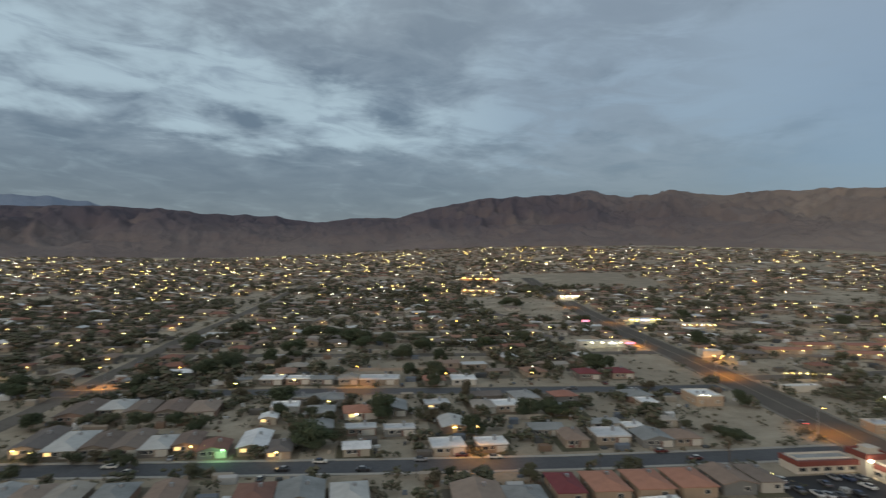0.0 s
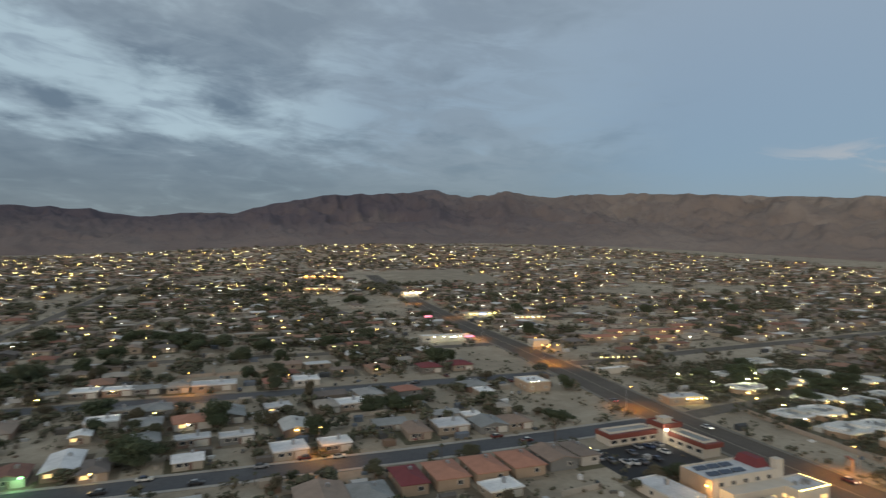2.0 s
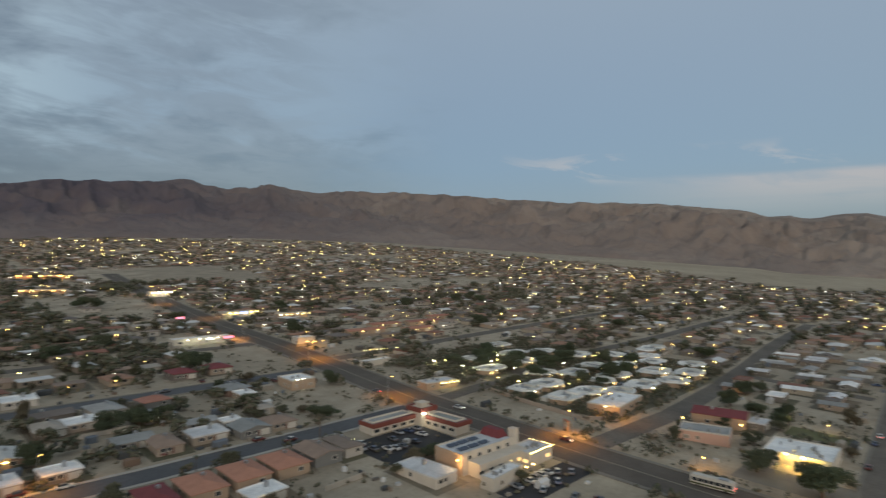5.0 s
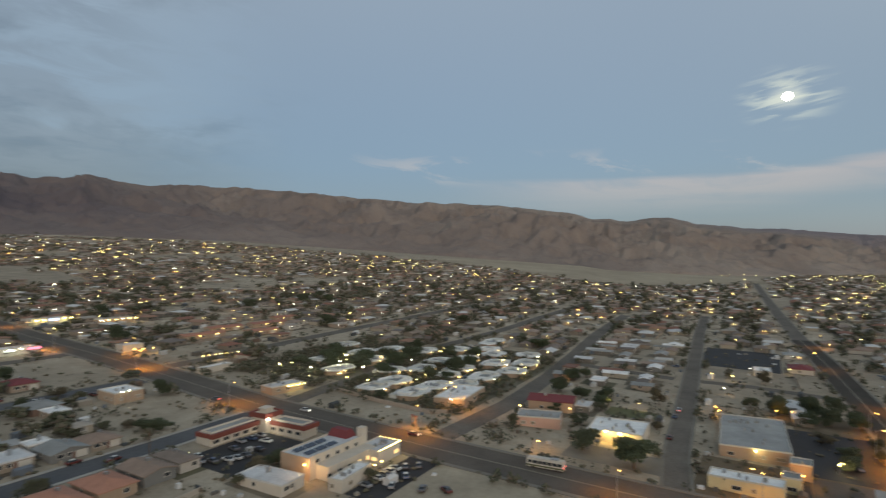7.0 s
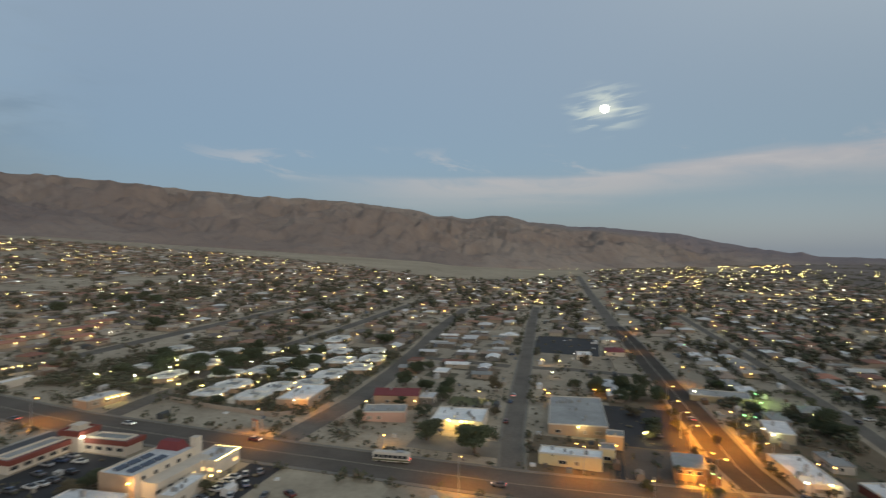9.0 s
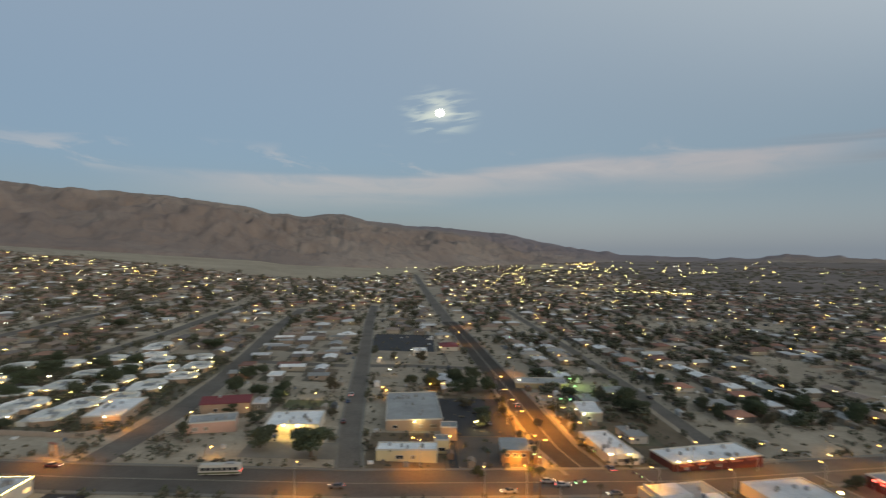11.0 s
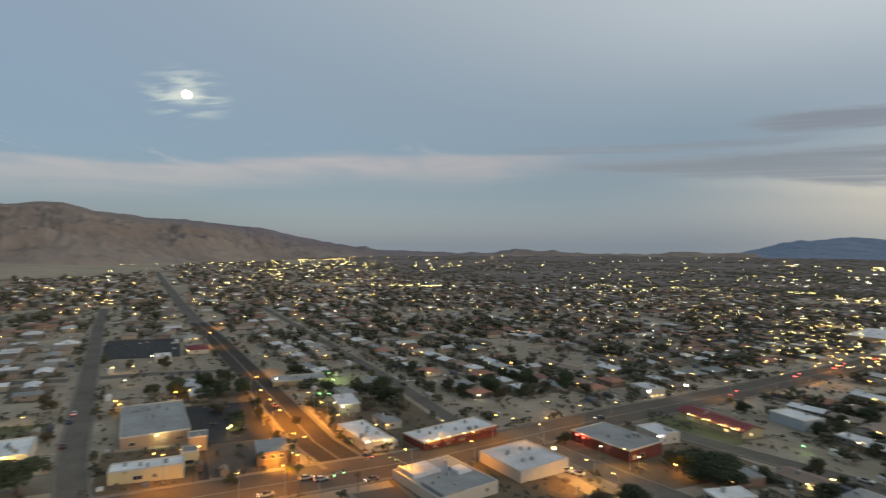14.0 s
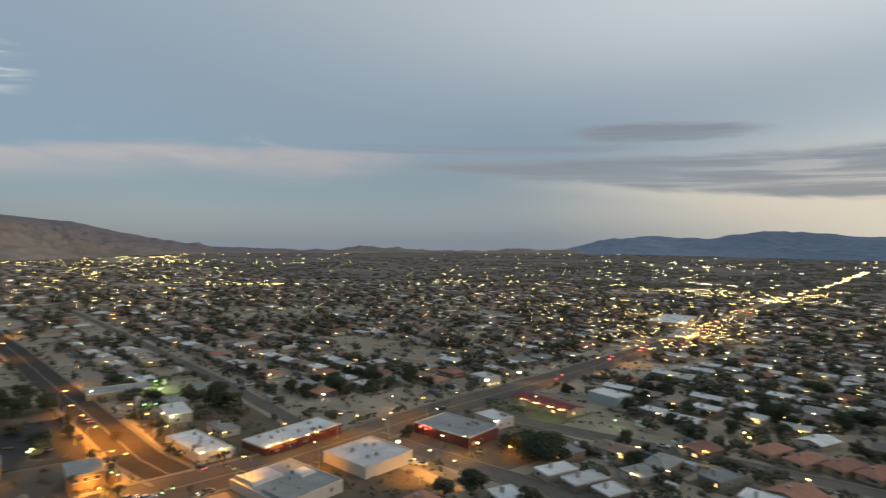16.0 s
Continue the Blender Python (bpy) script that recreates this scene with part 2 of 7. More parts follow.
def sand_mat(name="desert_sand"):
    """Bare desert soil with gravel, wheel-worn pale patches and dry growth."""
    m = bpy.data.materials.new(name)
    m.use_nodes = True
    n = Nodes(m.node_tree)
    at = n.add("ShaderNodeTexCoord").outputs["Object"]
    broad, mid, fine = n.noise(at, 0.004, 6.0, 0.6), n.noise(at, 0.05, 6.0, 0.65), n.noise(at, 0.6, 5.0, 0.7)
    colour = n.ramp(mid, [(0.3, (0.25, 0.205, 0.145)), (0.5, (0.39, 0.325, 0.238)), (0.7, (0.51, 0.435, 0.325))])
    colour = n.mix(n.span(fine, 0.45, 0.75, 0.0, 0.5), colour, (0.19, 0.163, 0.118, 1))
    colour = n.mix(n.span(broad, 0.38, 0.62, 0.0, 0.55), colour, (0.27, 0.225, 0.168, 1))
    p = n.add("ShaderNodeBsdfPrincipled")
    n.put(p.inputs["Base Color"], colour)
    p.inputs["Roughness"].default_value, p.inputs["Specular IOR Level"].default_value = 0.95, 0.1
    b = n.add("ShaderNodeBump")
    b.inputs["Strength"].default_value, b.inputs["Distance"].default_value = 0.5, 0.3
    n.put(b.inputs["Height"], n.math("ADD", mid, fine)), n.put(p.inputs["Normal"], b.outputs[0])
    n.put(n.add("ShaderNodeOutputMaterial").inputs[0], p.outputs[0])
    return m


def rock_mat(name, low, high, dark, haze_shade=None):
    """Bare mountain slopes: pale fans, darker gullies."""
    m = bpy.data.materials.new(name)
    m.use_nodes = True
    n = Nodes(m.node_tree)
    at = n.add("ShaderNodeTexCoord").outputs["Object"]
    broad, mid, fine = n.noise(at, 0.0022, 6.0, 0.6, 0.6), n.noise(at, 0.012, 8.0, 0.65, 0.8), n.noise(at, 0.06, 6.0, 0.7)
    colour = n.mix(n.span(broad, 0.40, 0.62), (*low, 1), (*high, 1))
    colour = n.mix(n.span(mid, 0.46, 0.70, 0.0, 0.5), colour, (*dark, 1))
    colour = n.mix(n.span(fine, 0.5, 0.75, 0.0, 0.35), colour, (*dark, 1))
    if haze_shade:                                   # cloud shade and haze painted in, stronger in the west and on the heights
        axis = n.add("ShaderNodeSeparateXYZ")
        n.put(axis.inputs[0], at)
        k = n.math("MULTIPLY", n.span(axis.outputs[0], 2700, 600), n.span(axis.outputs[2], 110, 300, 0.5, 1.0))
        colour = n.mix(n.math("MULTIPLY", k, n.span(broad, 0.3, 0.5, 0.55, 0.95)), colour, (*haze_shade, 1))
        # violet-grey haze painted onto the farther eastern ridge
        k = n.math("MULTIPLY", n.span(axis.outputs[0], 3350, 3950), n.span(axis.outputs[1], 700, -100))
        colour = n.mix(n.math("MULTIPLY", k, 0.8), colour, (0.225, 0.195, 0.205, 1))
    p = n.add("ShaderNodeBsdfPrincipled")
    n.put(p.inputs["Base Color"], colour)
    p.inputs["Roughness"].default_value, p.inputs["Specular IOR Level"].default_value = 0.95, 0.05
    b = n.add("ShaderNodeBump")
    b.inputs["Strength"].default_value, b.inputs["Distance"].default_value = 0.9, 15.0
    n.put(b.inputs["Height"], n.math("MULTIPLY_ADD", fine, 0.4, mid)), n.put(p.inputs["Normal"], b.outputs[0])
    n.put(n.add("ShaderNodeOutputMaterial").inputs[0], p.outputs[0])
    return m


SAND = sand_mat()
ASPHALT = surf("asphalt", [(0.122, 0.107, 0.094)], 0.9, 0.3, 0.06, 1.2, 0.15, spec=0.1)
CAR_PARK = surf("dark_asphalt", [(0.04, 0.04, 0.043)], 0.85, 0.3, 0.1, 1.5, 0.15)
STREET = surf("sun_bleached_asphalt", [(0.148, 0.133, 0.117)], 0.9, 0.35, 0.05, 0.8, 0.15, spec=0.1)
ROAD_DARK = surf("worn_dark_asphalt", [(0.064, 0.057, 0.05)], 0.9, 0.35, 0.05, 0.9, 0.15, spec=0.1)
LEAF_DEEP = surf("dense_leaves", [(0.078, 0.098, 0.058), (0.088, 0.102, 0.064), (0.07, 0.086, 0.052)], 0.9, 0.3, 0.5, 3.0, 0.0, by="object")
ROOF_PALE = surf("chalky_white_roof", [(0.60, 0.60, 0.57), (0.68, 0.68, 0.66), (0.52, 0.52, 0.49)], 0.85, 0.3, 0.25, 1.6, 0.1, by="object")
CONCRETE = surf("concrete", [(0.20, 0.183, 0.155)], 0.9, 0.2, 0.2, 3.0, 0.15)
PAINT_LINE = surf("road_paint", [(0.24, 0.22, 0.17)], 0.7, 0.3, 0.5, 3.0, 0.0)
STUCCO = surf("stucco", [(0.30, 0.25, 0.20), (0.38, 0.34, 0.28), (0.22, 0.19, 0.16), (0.33, 0.27, 0.22), (0.46, 0.43, 0.39), (0.17, 0.155, 0.14), (0.26, 0.18, 0.145), (0.20, 0.20, 0.195)], 0.95, 0.14, 0.4, 5.0, 0.2, by="object")
ROOF_MIX = surf("shingle_roof", [(0.21, 0.17, 0.145), (0.27, 0.20, 0.16), (0.165, 0.145, 0.135), (0.34, 0.31, 0.275), (0.22, 0.12, 0.095), (0.48, 0.48, 0.47), (0.29, 0.23, 0.19)], 0.9, 0.22, 0.3, 4.0, 0.4, by="object")
ROOF_WHITE = surf("white_coated_roof", [(0.66, 0.67, 0.69), (0.55, 0.56, 0.58), (0.74, 0.75, 0.76)], 0.75, 0.34, 0.18, 1.6, 0.1, by="object")
ROOF_CLAY = surf("clay_tile_roof", [(0.36, 0.175, 0.125), (0.40, 0.20, 0.14), (0.34, 0.165, 0.125)], 0.85, 0.22, 0.35, 3.5, 0.5, by="object")
ROOF_DARK = surf("brown_shingle_roof", [(0.17, 0.135, 0.115), (0.14, 0.12, 0.11), (0.20, 0.15, 0.125)], 0.9, 0.25, 0.3, 4.0, 0.4, by="object")
ROOF_RED = surf("dark_red_roof", [(0.19, 0.05, 0.055)], 0.8, 0.2, 0.3, 3.5, 0.4)
ROOF_GREY = surf("grey_felt_roof", [(0.25, 0.26, 0.262), (0.31, 0.315, 0.315)], 0.9, 0.36, 0.12, 2.0, 0.2, by="object")
WHITE_WALL = surf("white_render", [(0.56, 0.51, 0.44)], 0.9, 0.12, 0.3, 4.0, 0.15)
PEACH_WALL = surf("peach_render", [(0.40, 0.30, 0.22)], 0.9, 0.14, 0.3, 4.0, 0.15)
BRICK_RED = surf("red_painted_block", [(0.15, 0.05, 0.04)], 0.9, 0.2, 0.3, 4.0, 0.2)
RED_BAND = surf("red_brown_fascia", [(0.19, 0.058, 0.045)], 0.7, 0.14, 0.3, 3.0, 0.1)
TRIM = surf("painted_trim", [(0.55, 0.52, 0.47)], 0.7, 0.1, 0.5, 4.0, 0.0)
DOOR = surf("door_paint", [(0.30, 0.24, 0.19), (0.45, 0.42, 0.38), (0.18, 0.11, 0.09)], 0.6, 0.12, 0.5, 4.0, 0.0, by="object")
GLASS = glass_mat()
SOLAR = surf("solar_cells", [(0.02, 0.03, 0.055)], 0.15, 0.1, 0.8, 5.0, 0.0, spec=0.6)
STEEL = surf("galvanised_steel", [(0.42, 0.42, 0.42)], 0.45, 0.12, 1.0, 5.0, 0.0, metal=0.8)
BARK = surf("bark", [(0.13, 0.095, 0.07)], 0.95, 0.25, 1.0, 6.0, 0.5)
LEAF = surf("leaves", [(0.082, 0.092, 0.058), (0.10, 0.102, 0.066), (0.066, 0.08, 0.05), (0.115, 0.102, 0.07)], 0.9, 0.3, 0.5, 3.0, 0.0, by="object")
LEAF_FAR = surf("far_leaves", [(0.085, 0.09, 0.06), (0.112, 0.104, 0.072), (0.07, 0.078, 0.052), (0.13, 0.11, 0.085), (0.10, 0.10, 0.066)], 0.9, 0.3, 0.5, 3.0, 0.0, by="island")
SCRUB = surf("dry_scrub", [(0.135, 0.118, 0.084), (0.10, 0.096, 0.064), (0.175, 0.148, 0.105)], 0.95, 0.25, 0.5, 4.0, 0.0, by="island")
WALL_FAR = surf("far_stucco", [(0.30, 0.25, 0.20), (0.38, 0.34, 0.28), (0.22, 0.19, 0.16), (0.33, 0.27, 0.22), (0.46, 0.43, 0.39), (0.17, 0.155, 0.14)], 0.95, 0.12, 0.2, 2.0, 0.0, by="island")
ROOF_FAR = surf("far_roofs", [(0.21, 0.17, 0.145), (0.27, 0.20, 0.16), (0.165, 0.145, 0.135), (0.34, 0.31, 0.275), (0.24, 0.12, 0.09), (0.56, 0.57, 0.58), (0.29, 0.23, 0.19), (0.30, 0.18, 0.13)], 0.9, 0.2, 0.2, 2.0, 0.0, by="island")
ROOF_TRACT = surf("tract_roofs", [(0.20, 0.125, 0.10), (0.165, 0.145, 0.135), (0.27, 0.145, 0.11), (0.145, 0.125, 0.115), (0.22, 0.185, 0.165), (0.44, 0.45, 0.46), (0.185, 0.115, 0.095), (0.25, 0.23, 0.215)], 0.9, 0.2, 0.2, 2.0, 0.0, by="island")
CAR_PAINT = surf("car_paint", [(0.6, 0.6, 0.6), (0.04, 0.04, 0.045), (0.3, 0.31, 0.33), (0.05, 0.08, 0.16), (0.65, 0.64, 0.6), (0.12, 0.12, 0.13), (0.13, 0.035, 0.03)], 0.3, 0.05, 1.0, 5.0, 0.0, by="object", spec=0.5)
TYRE = surf("tyre_rubber", [(0.02, 0.02, 0.02)], 0.9, 0.1, 1.0, 5.0, 0.0)
FENCE = surf("block_wall", [(0.36, 0.30, 0.25), (0.42, 0.38, 0.33), (0.30, 0.25, 0.21)], 0.95, 0.15, 0.4, 4.0, 0.2, by="object")
LAWN = surf("dry_lawn", [(0.12, 0.125, 0.065)], 0.95, 0.3, 0.1, 1.5, 0.3)
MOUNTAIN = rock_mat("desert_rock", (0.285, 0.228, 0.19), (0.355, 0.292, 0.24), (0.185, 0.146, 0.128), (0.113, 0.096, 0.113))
# distant ranges: the blue of air haze is put into the rock colour
FAR_RANGE = rock_mat("hazy_blue_rock", (0.24, 0.29, 0.37), (0.27, 0.32, 0.40), (0.20, 0.24, 0.31))
SODIUM = shine("sodium_lamp", (1.0, 0.48, 0.09), 22.0)
WARM = shine("warm_lamp", (1.0, 0.64, 0.18), 17.0)
YELLOW = shine("yellow_lamp", (1.0, 0.79, 0.24), 19.0)
COOL = shine("white_lamp", (1.0, 0.94, 0.66), 17.0)
GREEN = shine("green_lamp", (0.35, 1.0, 0.4), 7.0)
RED = shine("red_lamp", (1.0, 0.13, 0.09), 6.0)
SIGN_PINK = shine("pink_sign", (1.0, 0.28, 0.38), 2.6)
SIGN_WHITE = shine("white_sign", (0.93, 1.0, 0.88), 2.4)
SIGN_BLUE = shine("blue_sign", (0.55, 0.65, 1.0), 3.0)
MOONLIGHT = shine("moon_surface", (1.0, 0.98, 0.86), 4.0)
YARD = surf("yard_goods", [(0.30, 0.27, 0.23), (0.12, 0.11, 0.10), (0.42, 0.42, 0.42), (0.17, 0.12, 0.09), (0.07, 0.075, 0.08), (0.24, 0.2, 0.16), (0.6, 0.6, 0.6), (0.13, 0.15, 0.18)], 0.8, 0.15, 0.5, 4.0, 0.1, by="island")
BLIND = surf("window_blind", [(0.20, 0.17, 0.13), (0.30, 0.27, 0.23)], 0.6, 0.1, 0.5, 5.0, 0.0, by="object")
PALE_FAN = surf("pale_gravel", [(0.35, 0.295, 0.215)], 0.95, 0.3, 0.006, 0.05, 0.0)
STREET_GREY = surf("cool_grey_asphalt", [(0.108, 0.111, 0.12)], 0.9, 0.25, 0.05, 0.8, 0.15, spec=0.1)
KERB = surf("pale_kerb_concrete", [(0.36, 0.34, 0.31)], 0.9, 0.2, 0.2, 3.0, 0.15)
PLAIN = surf("dark_scrub_plain", [(0.150, 0.122, 0.108)], 0.95, 0.5, 0.0035, 0.016, 0.0)
CLEARED = surf("bulldozed_dirt", [(0.34, 0.295, 0.225)], 0.95, 0.3, 0.06, 0.5, 0.2)
DIRT = surf("trodden_dirt", [(0.145, 0.113, 0.076)], 0.95, 0.3, 0.12, 1.5, 0.3)
GREENS = surf("shaded_lawn", [(0.15, 0.138, 0.10)], 0.95, 0.35, 0.12, 1.2, 0.4)
YARD_SOIL = surf("yard_soil", [(0.135, 0.11, 0.08), (0.20, 0.168, 0.125), (0.245, 0.206, 0.155), (0.115, 0.106, 0.068), (0.165, 0.132, 0.095), (0.30, 0.258, 0.20), (0.155, 0.137, 0.104)], 0.95, 0.35, 0.12, 0.9, 0.3, by="island")


# ---- mesh helpers ----
class Soup:
    """Collects faces of one mesh."""
    def __init__(self):
        self.v, self.f = [], []

    def add(self, verts, faces):
        o = len(self.v)
        self.v.extend(tuple(map(float, p)) for p in verts)
        self.f.extend(tuple(i + o for i in f) for f in faces)
        return self

    def box(self, x, y, z, sx, sy, sz, turn=0.0, taper=1.0):
        """A box whose base centre is (x, y, z)."""
        c, s = math.cos(turn), math.sin(turn)
        pts = []
        for k, q in ((0, 1.0), (1, taper)):
            for i, j in ((-1, -1), (1, -1), (1, 1), (-1, 1)):
                a, b = i * sx / 2 * q, j * sy / 2 * q
                pts.append((x + a * c - b * s, y + a * s + b * c, z + k * sz))
        return self.add(pts, [(3, 2, 1, 0), (4, 5, 6, 7), (0, 1, 5, 4), (1, 2, 6, 5), (2, 3, 7, 6), (3, 0, 4, 7)])

    def prism(self, poly, a, b, axis="x"):
        """A polygon drawn across the axis and drawn out along it from a to b."""
        n = len(poly)
        put = (lambda t, p: (t, p[0], p[1])) if axis == "x" else (lambda t, p: (p[0], t, p[1]))
        pts = [put(a, p) for p in poly] + [put(b, p) for p in poly]
        faces = [tuple(range(n))[::-1], tuple(range(n, 2 * n))] + [(i, (i + 1) % n, (i + 1) % n + n, i + n) for i in range(n)]
        return self.add(pts, faces)

    def tube(self, path, radii, sides=8):
        rings = []
        for k, p in enumerate(path):
            q = Vector(path[min(k + 1, len(path) - 1)]) - Vector(path[max(k - 1, 0)])
            u = q.cross(Vector((0.31, 0.95, 0.05))).normalized()
            w = q.cross(u).normalized()
            rings.append([Vector(p) + (u * math.cos(2 * math.pi * i / sides) + w * math.sin(2 * math.pi * i / sides)) * radii[k] for i in range(sides)])
        pts = [p for r in rings for p in r]
        faces = [(k * sides + i, k * sides + (i + 1) % sides, (k + 1) * sides + (i + 1) % sides, (k + 1) * sides + i) for k in range(len(path) - 1) for i in range(sides)]
        faces += [tuple(range(sides))[::-1], tuple(range(len(pts) - sides, len(pts)))]
        return self.add(pts, faces)

    def gem(self, x, y, z, rx, ry, rz):
        """A small rounded eight-sided lump."""
        return self.add([(x + rx, y, z), (x, y + ry, z), (x - rx, y, z), (x, y - ry, z), (x, y, z + rz), (x, y, z - rz)],
                        [(0, 1, 4), (1, 2, 4), (2, 3, 4), (3, 0, 4), (1, 0, 5), (2, 1, 5), (3, 2, 5), (0, 3, 5)])

    def mesh(self, name, material, smooth=False):
        me = bpy.data.meshes.new(name)
        me.from_pydata(self.v, [], self.f)
        me.materials.append(material)
        if smooth:
            me.shade_smooth()
        me.update()
        return me


def part(name, soup, material, parent, label="", smooth=False):
    ob = new(name, soup.mesh(name, material, smooth))
    ob.parent = parent
    if label:
        ob["label"] = label
    return ob


def single(name, soup, material, label, category, kind="", group="", smooth=False):
    return tagged(new(name, soup.mesh(name, material, smooth)), label, category, group, kind)


def ground(x, y):
    return float(height(x, y))


def lattice(x, y, seed):
    """Smooth random field between 0 and 1, one value a unit square."""
    xi, yi = np.floor(x), np.floor(y)
    u, v = x - xi, y - yi
    u, v = u * u * (3 - 2 * u), v * v * (3 - 2 * v)

    def h(a, b):
        q = np.sin(a * 127.1 + b * 311.7 + seed * 74.7) * 43758.5453
        return q - np.floor(q)
    return (h(xi, yi) * (1 - u) + h(xi + 1, yi) * u) * (1 - v) + (h(xi, yi + 1) * (1 - u) + h(xi + 1, yi + 1) * u) * v


def fractal(x, y, seed, octaves=5, ridged=False):
    total, amp, weight = 0.0, 0.5, 0.0
    for k in range(octaves):
        n = lattice(x * 2 ** k + 17.3 * k, y * 2 ** k - 9.1 * k, seed + k)
        total = total + amp * (1 - np.abs(2 * n - 1) if ridged else n)
        weight, amp = weight + amp, amp * 0.5
    return total / weight


def sheet(name, X, Y, Z, material, label, category):
    """A grid of points as one smooth sheet."""
    n, m = X.shape
    me = bpy.data.meshes.new(name)
    idx = np.arange(n * m).reshape(n, m)
    faces = np.stack([idx[:-1, :-1], idx[:-1, 1:], idx[1:, 1:], idx[1:, :-1]], -1).reshape(-1, 4)
    me.from_pydata(np.stack([X, Y, Z], -1).reshape(-1, 3).tolist(), [], faces.tolist())
    me.materials.append(material)
    me.shade_smooth()
    return tagged(new(name, me), label, category, kind="structure")


# ---- ground, mountains, moon ----
radii = np.concatenate([np.arange(0, 700, 7.0), 700 * 1.028 ** np.arange(0, 71)])
turns = np.radians(np.arange(-180, 180.1, 1.5))
RR, AA = np.meshgrid(radii, turns, indexing="ij")
GX, GY = RR * np.sin(AA), RR * np.cos(AA)
sheet("ground", GX, GY, height(GX, GY), SAND, "pale desert soil sloping up to the mountains", "ground")

RIDGE = [(-62, 4.2), (-40, 4.2), (-27.6, 4.35), (-20.6, 4.62), (-14.5, 4.30), (-9.5, 4.21), (-5, 3.67), (-2, 4.12), (2.4, 4.19), (5.8, 5.24), (10.5, 6.2),
         (16.9, 6.42), (21.2, 6.99), (25.2, 6.33), (29.4, 6.66), (33.6, 6.1), (38.4, 6.24), (44.7, 6.09), (49.2, 5.81), (54.8, 5.48), (57, 5.27),
         (63.3, 5.1), (68.8, 4.78), (72.4, 4.13), (74.4, 3.7), (77.6, 3.35), (82, 3.5), (84.3, 2.8), (90.9, 2.32), (95.5, 1.76), (98.1, 1.47),
         (104.3, 0.18), (108.8, -0.38), (115.4, -0.78), (120.5, -0.7), (123.2, -0.41), (129.4, -0.87), (139.4, -0.72), (150, -1.0), (190, -1.3)]


def mountains(name, profile, az0, az1, step, foot, crest, material, label, seed, rough):
    az, s = np.meshgrid(np.arange(az0, az1, step), np.concatenate([np.linspace(0, 1, 90), np.linspace(1.03, 1.35, 8)]), indexing="ij")
    el = np.interp(az, [p[0] for p in profile], [p[1] for p in profile])
    el = el + 0.42 * (fractal(az / 2.6, az * 0 + seed, seed + 2, 5, ridged=True) - 0.55)
    f, c = np.interp(az, *foot), np.interp(az, *crest)
    r = np.minimum(f + (c - f) * s, 4880)
    a = np.radians(az)
    x, y = r * np.sin(a), r * np.cos(a)
    base, top = height(x, y), EYE_H + c * np.tan(np.radians(el))
    wx, wy = x + 160 * (fractal(x / 500, y / 500, seed + 9, 3) - 0.5), y + 160 * (fractal(x / 500, y / 500, seed + 5, 3) - 0.5)
    u = a * 3400 + 260 * (fractal(x / 700, y / 700, seed + 7, 3) - 0.5)
    gully = 0.3 * fractal(u / 480, r / 1500 + 3, seed, 4, ridged=True) + 0.7 * fractal(wx / 620, wy / 620, seed, 5, ridged=True) - 0.55
    fine = fractal(wx / 90, wy / 90, seed + 3, 4, ridged=True) - 0.55
    spur = fractal(wx / 230 + 0.3 * wy / 230, wy / 230, seed + 11, 4, ridged=True) - 0.55
    t = np.clip(s, 0, 1)
    shape = t ** 1.15 + rough * (gully * 3.2 * t * (1 - t) + fine * 0.9 * t * (1 - t) + spur * 1.1 * t * (1 - t))
    shape = np.clip(shape, -0.02, 0.5 + 0.5 * t)
    shape = np.where(s > 1, 1 - (s - 1) * 1.6, shape)
    z = base + (top - base) * shape + (s <= 1.0) * fine * 5 * t - (s < 0.001) * 12
    sheet(name, x, y, z, material, label, "mountain")


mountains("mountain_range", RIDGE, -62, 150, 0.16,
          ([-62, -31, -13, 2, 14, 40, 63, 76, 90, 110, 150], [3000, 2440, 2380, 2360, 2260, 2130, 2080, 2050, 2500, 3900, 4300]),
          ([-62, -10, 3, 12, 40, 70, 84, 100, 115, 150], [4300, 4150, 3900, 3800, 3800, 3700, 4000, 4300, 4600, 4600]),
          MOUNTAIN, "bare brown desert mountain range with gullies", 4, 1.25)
low = []
for k in range(140):                                  # rounded foothills before the range
    az = -60 + k * 1.1
    f = float(np.interp(az, [-62, -31, -13, 2, 14, 40, 63, 76, 90, 110], [3000, 2440, 2380, 2360, 2260, 2130, 2080, 2050, 2500, 3900]))
    foot_el = math.degrees(math.atan2(ground(f * math.sin(radians(az)), f * math.cos(radians(az))) - EYE_H, f))
    q = 0.10 + 0.55 * float(fractal(np.float64(az / 9.0), np.float64(2.5), 61, 3)) * float(np.interp(az, [-60, 60, 85], [1, 1, 0.5]))
    low.append((az, foot_el + q * (float(np.interp(az, [p[0] for p in RIDGE], [p[1] for p in RIDGE])) - foot_el)))
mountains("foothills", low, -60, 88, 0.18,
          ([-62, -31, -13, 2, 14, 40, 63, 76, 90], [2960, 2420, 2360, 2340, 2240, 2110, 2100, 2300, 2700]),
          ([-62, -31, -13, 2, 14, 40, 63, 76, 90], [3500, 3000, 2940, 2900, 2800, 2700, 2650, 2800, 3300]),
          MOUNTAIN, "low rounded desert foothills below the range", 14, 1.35)
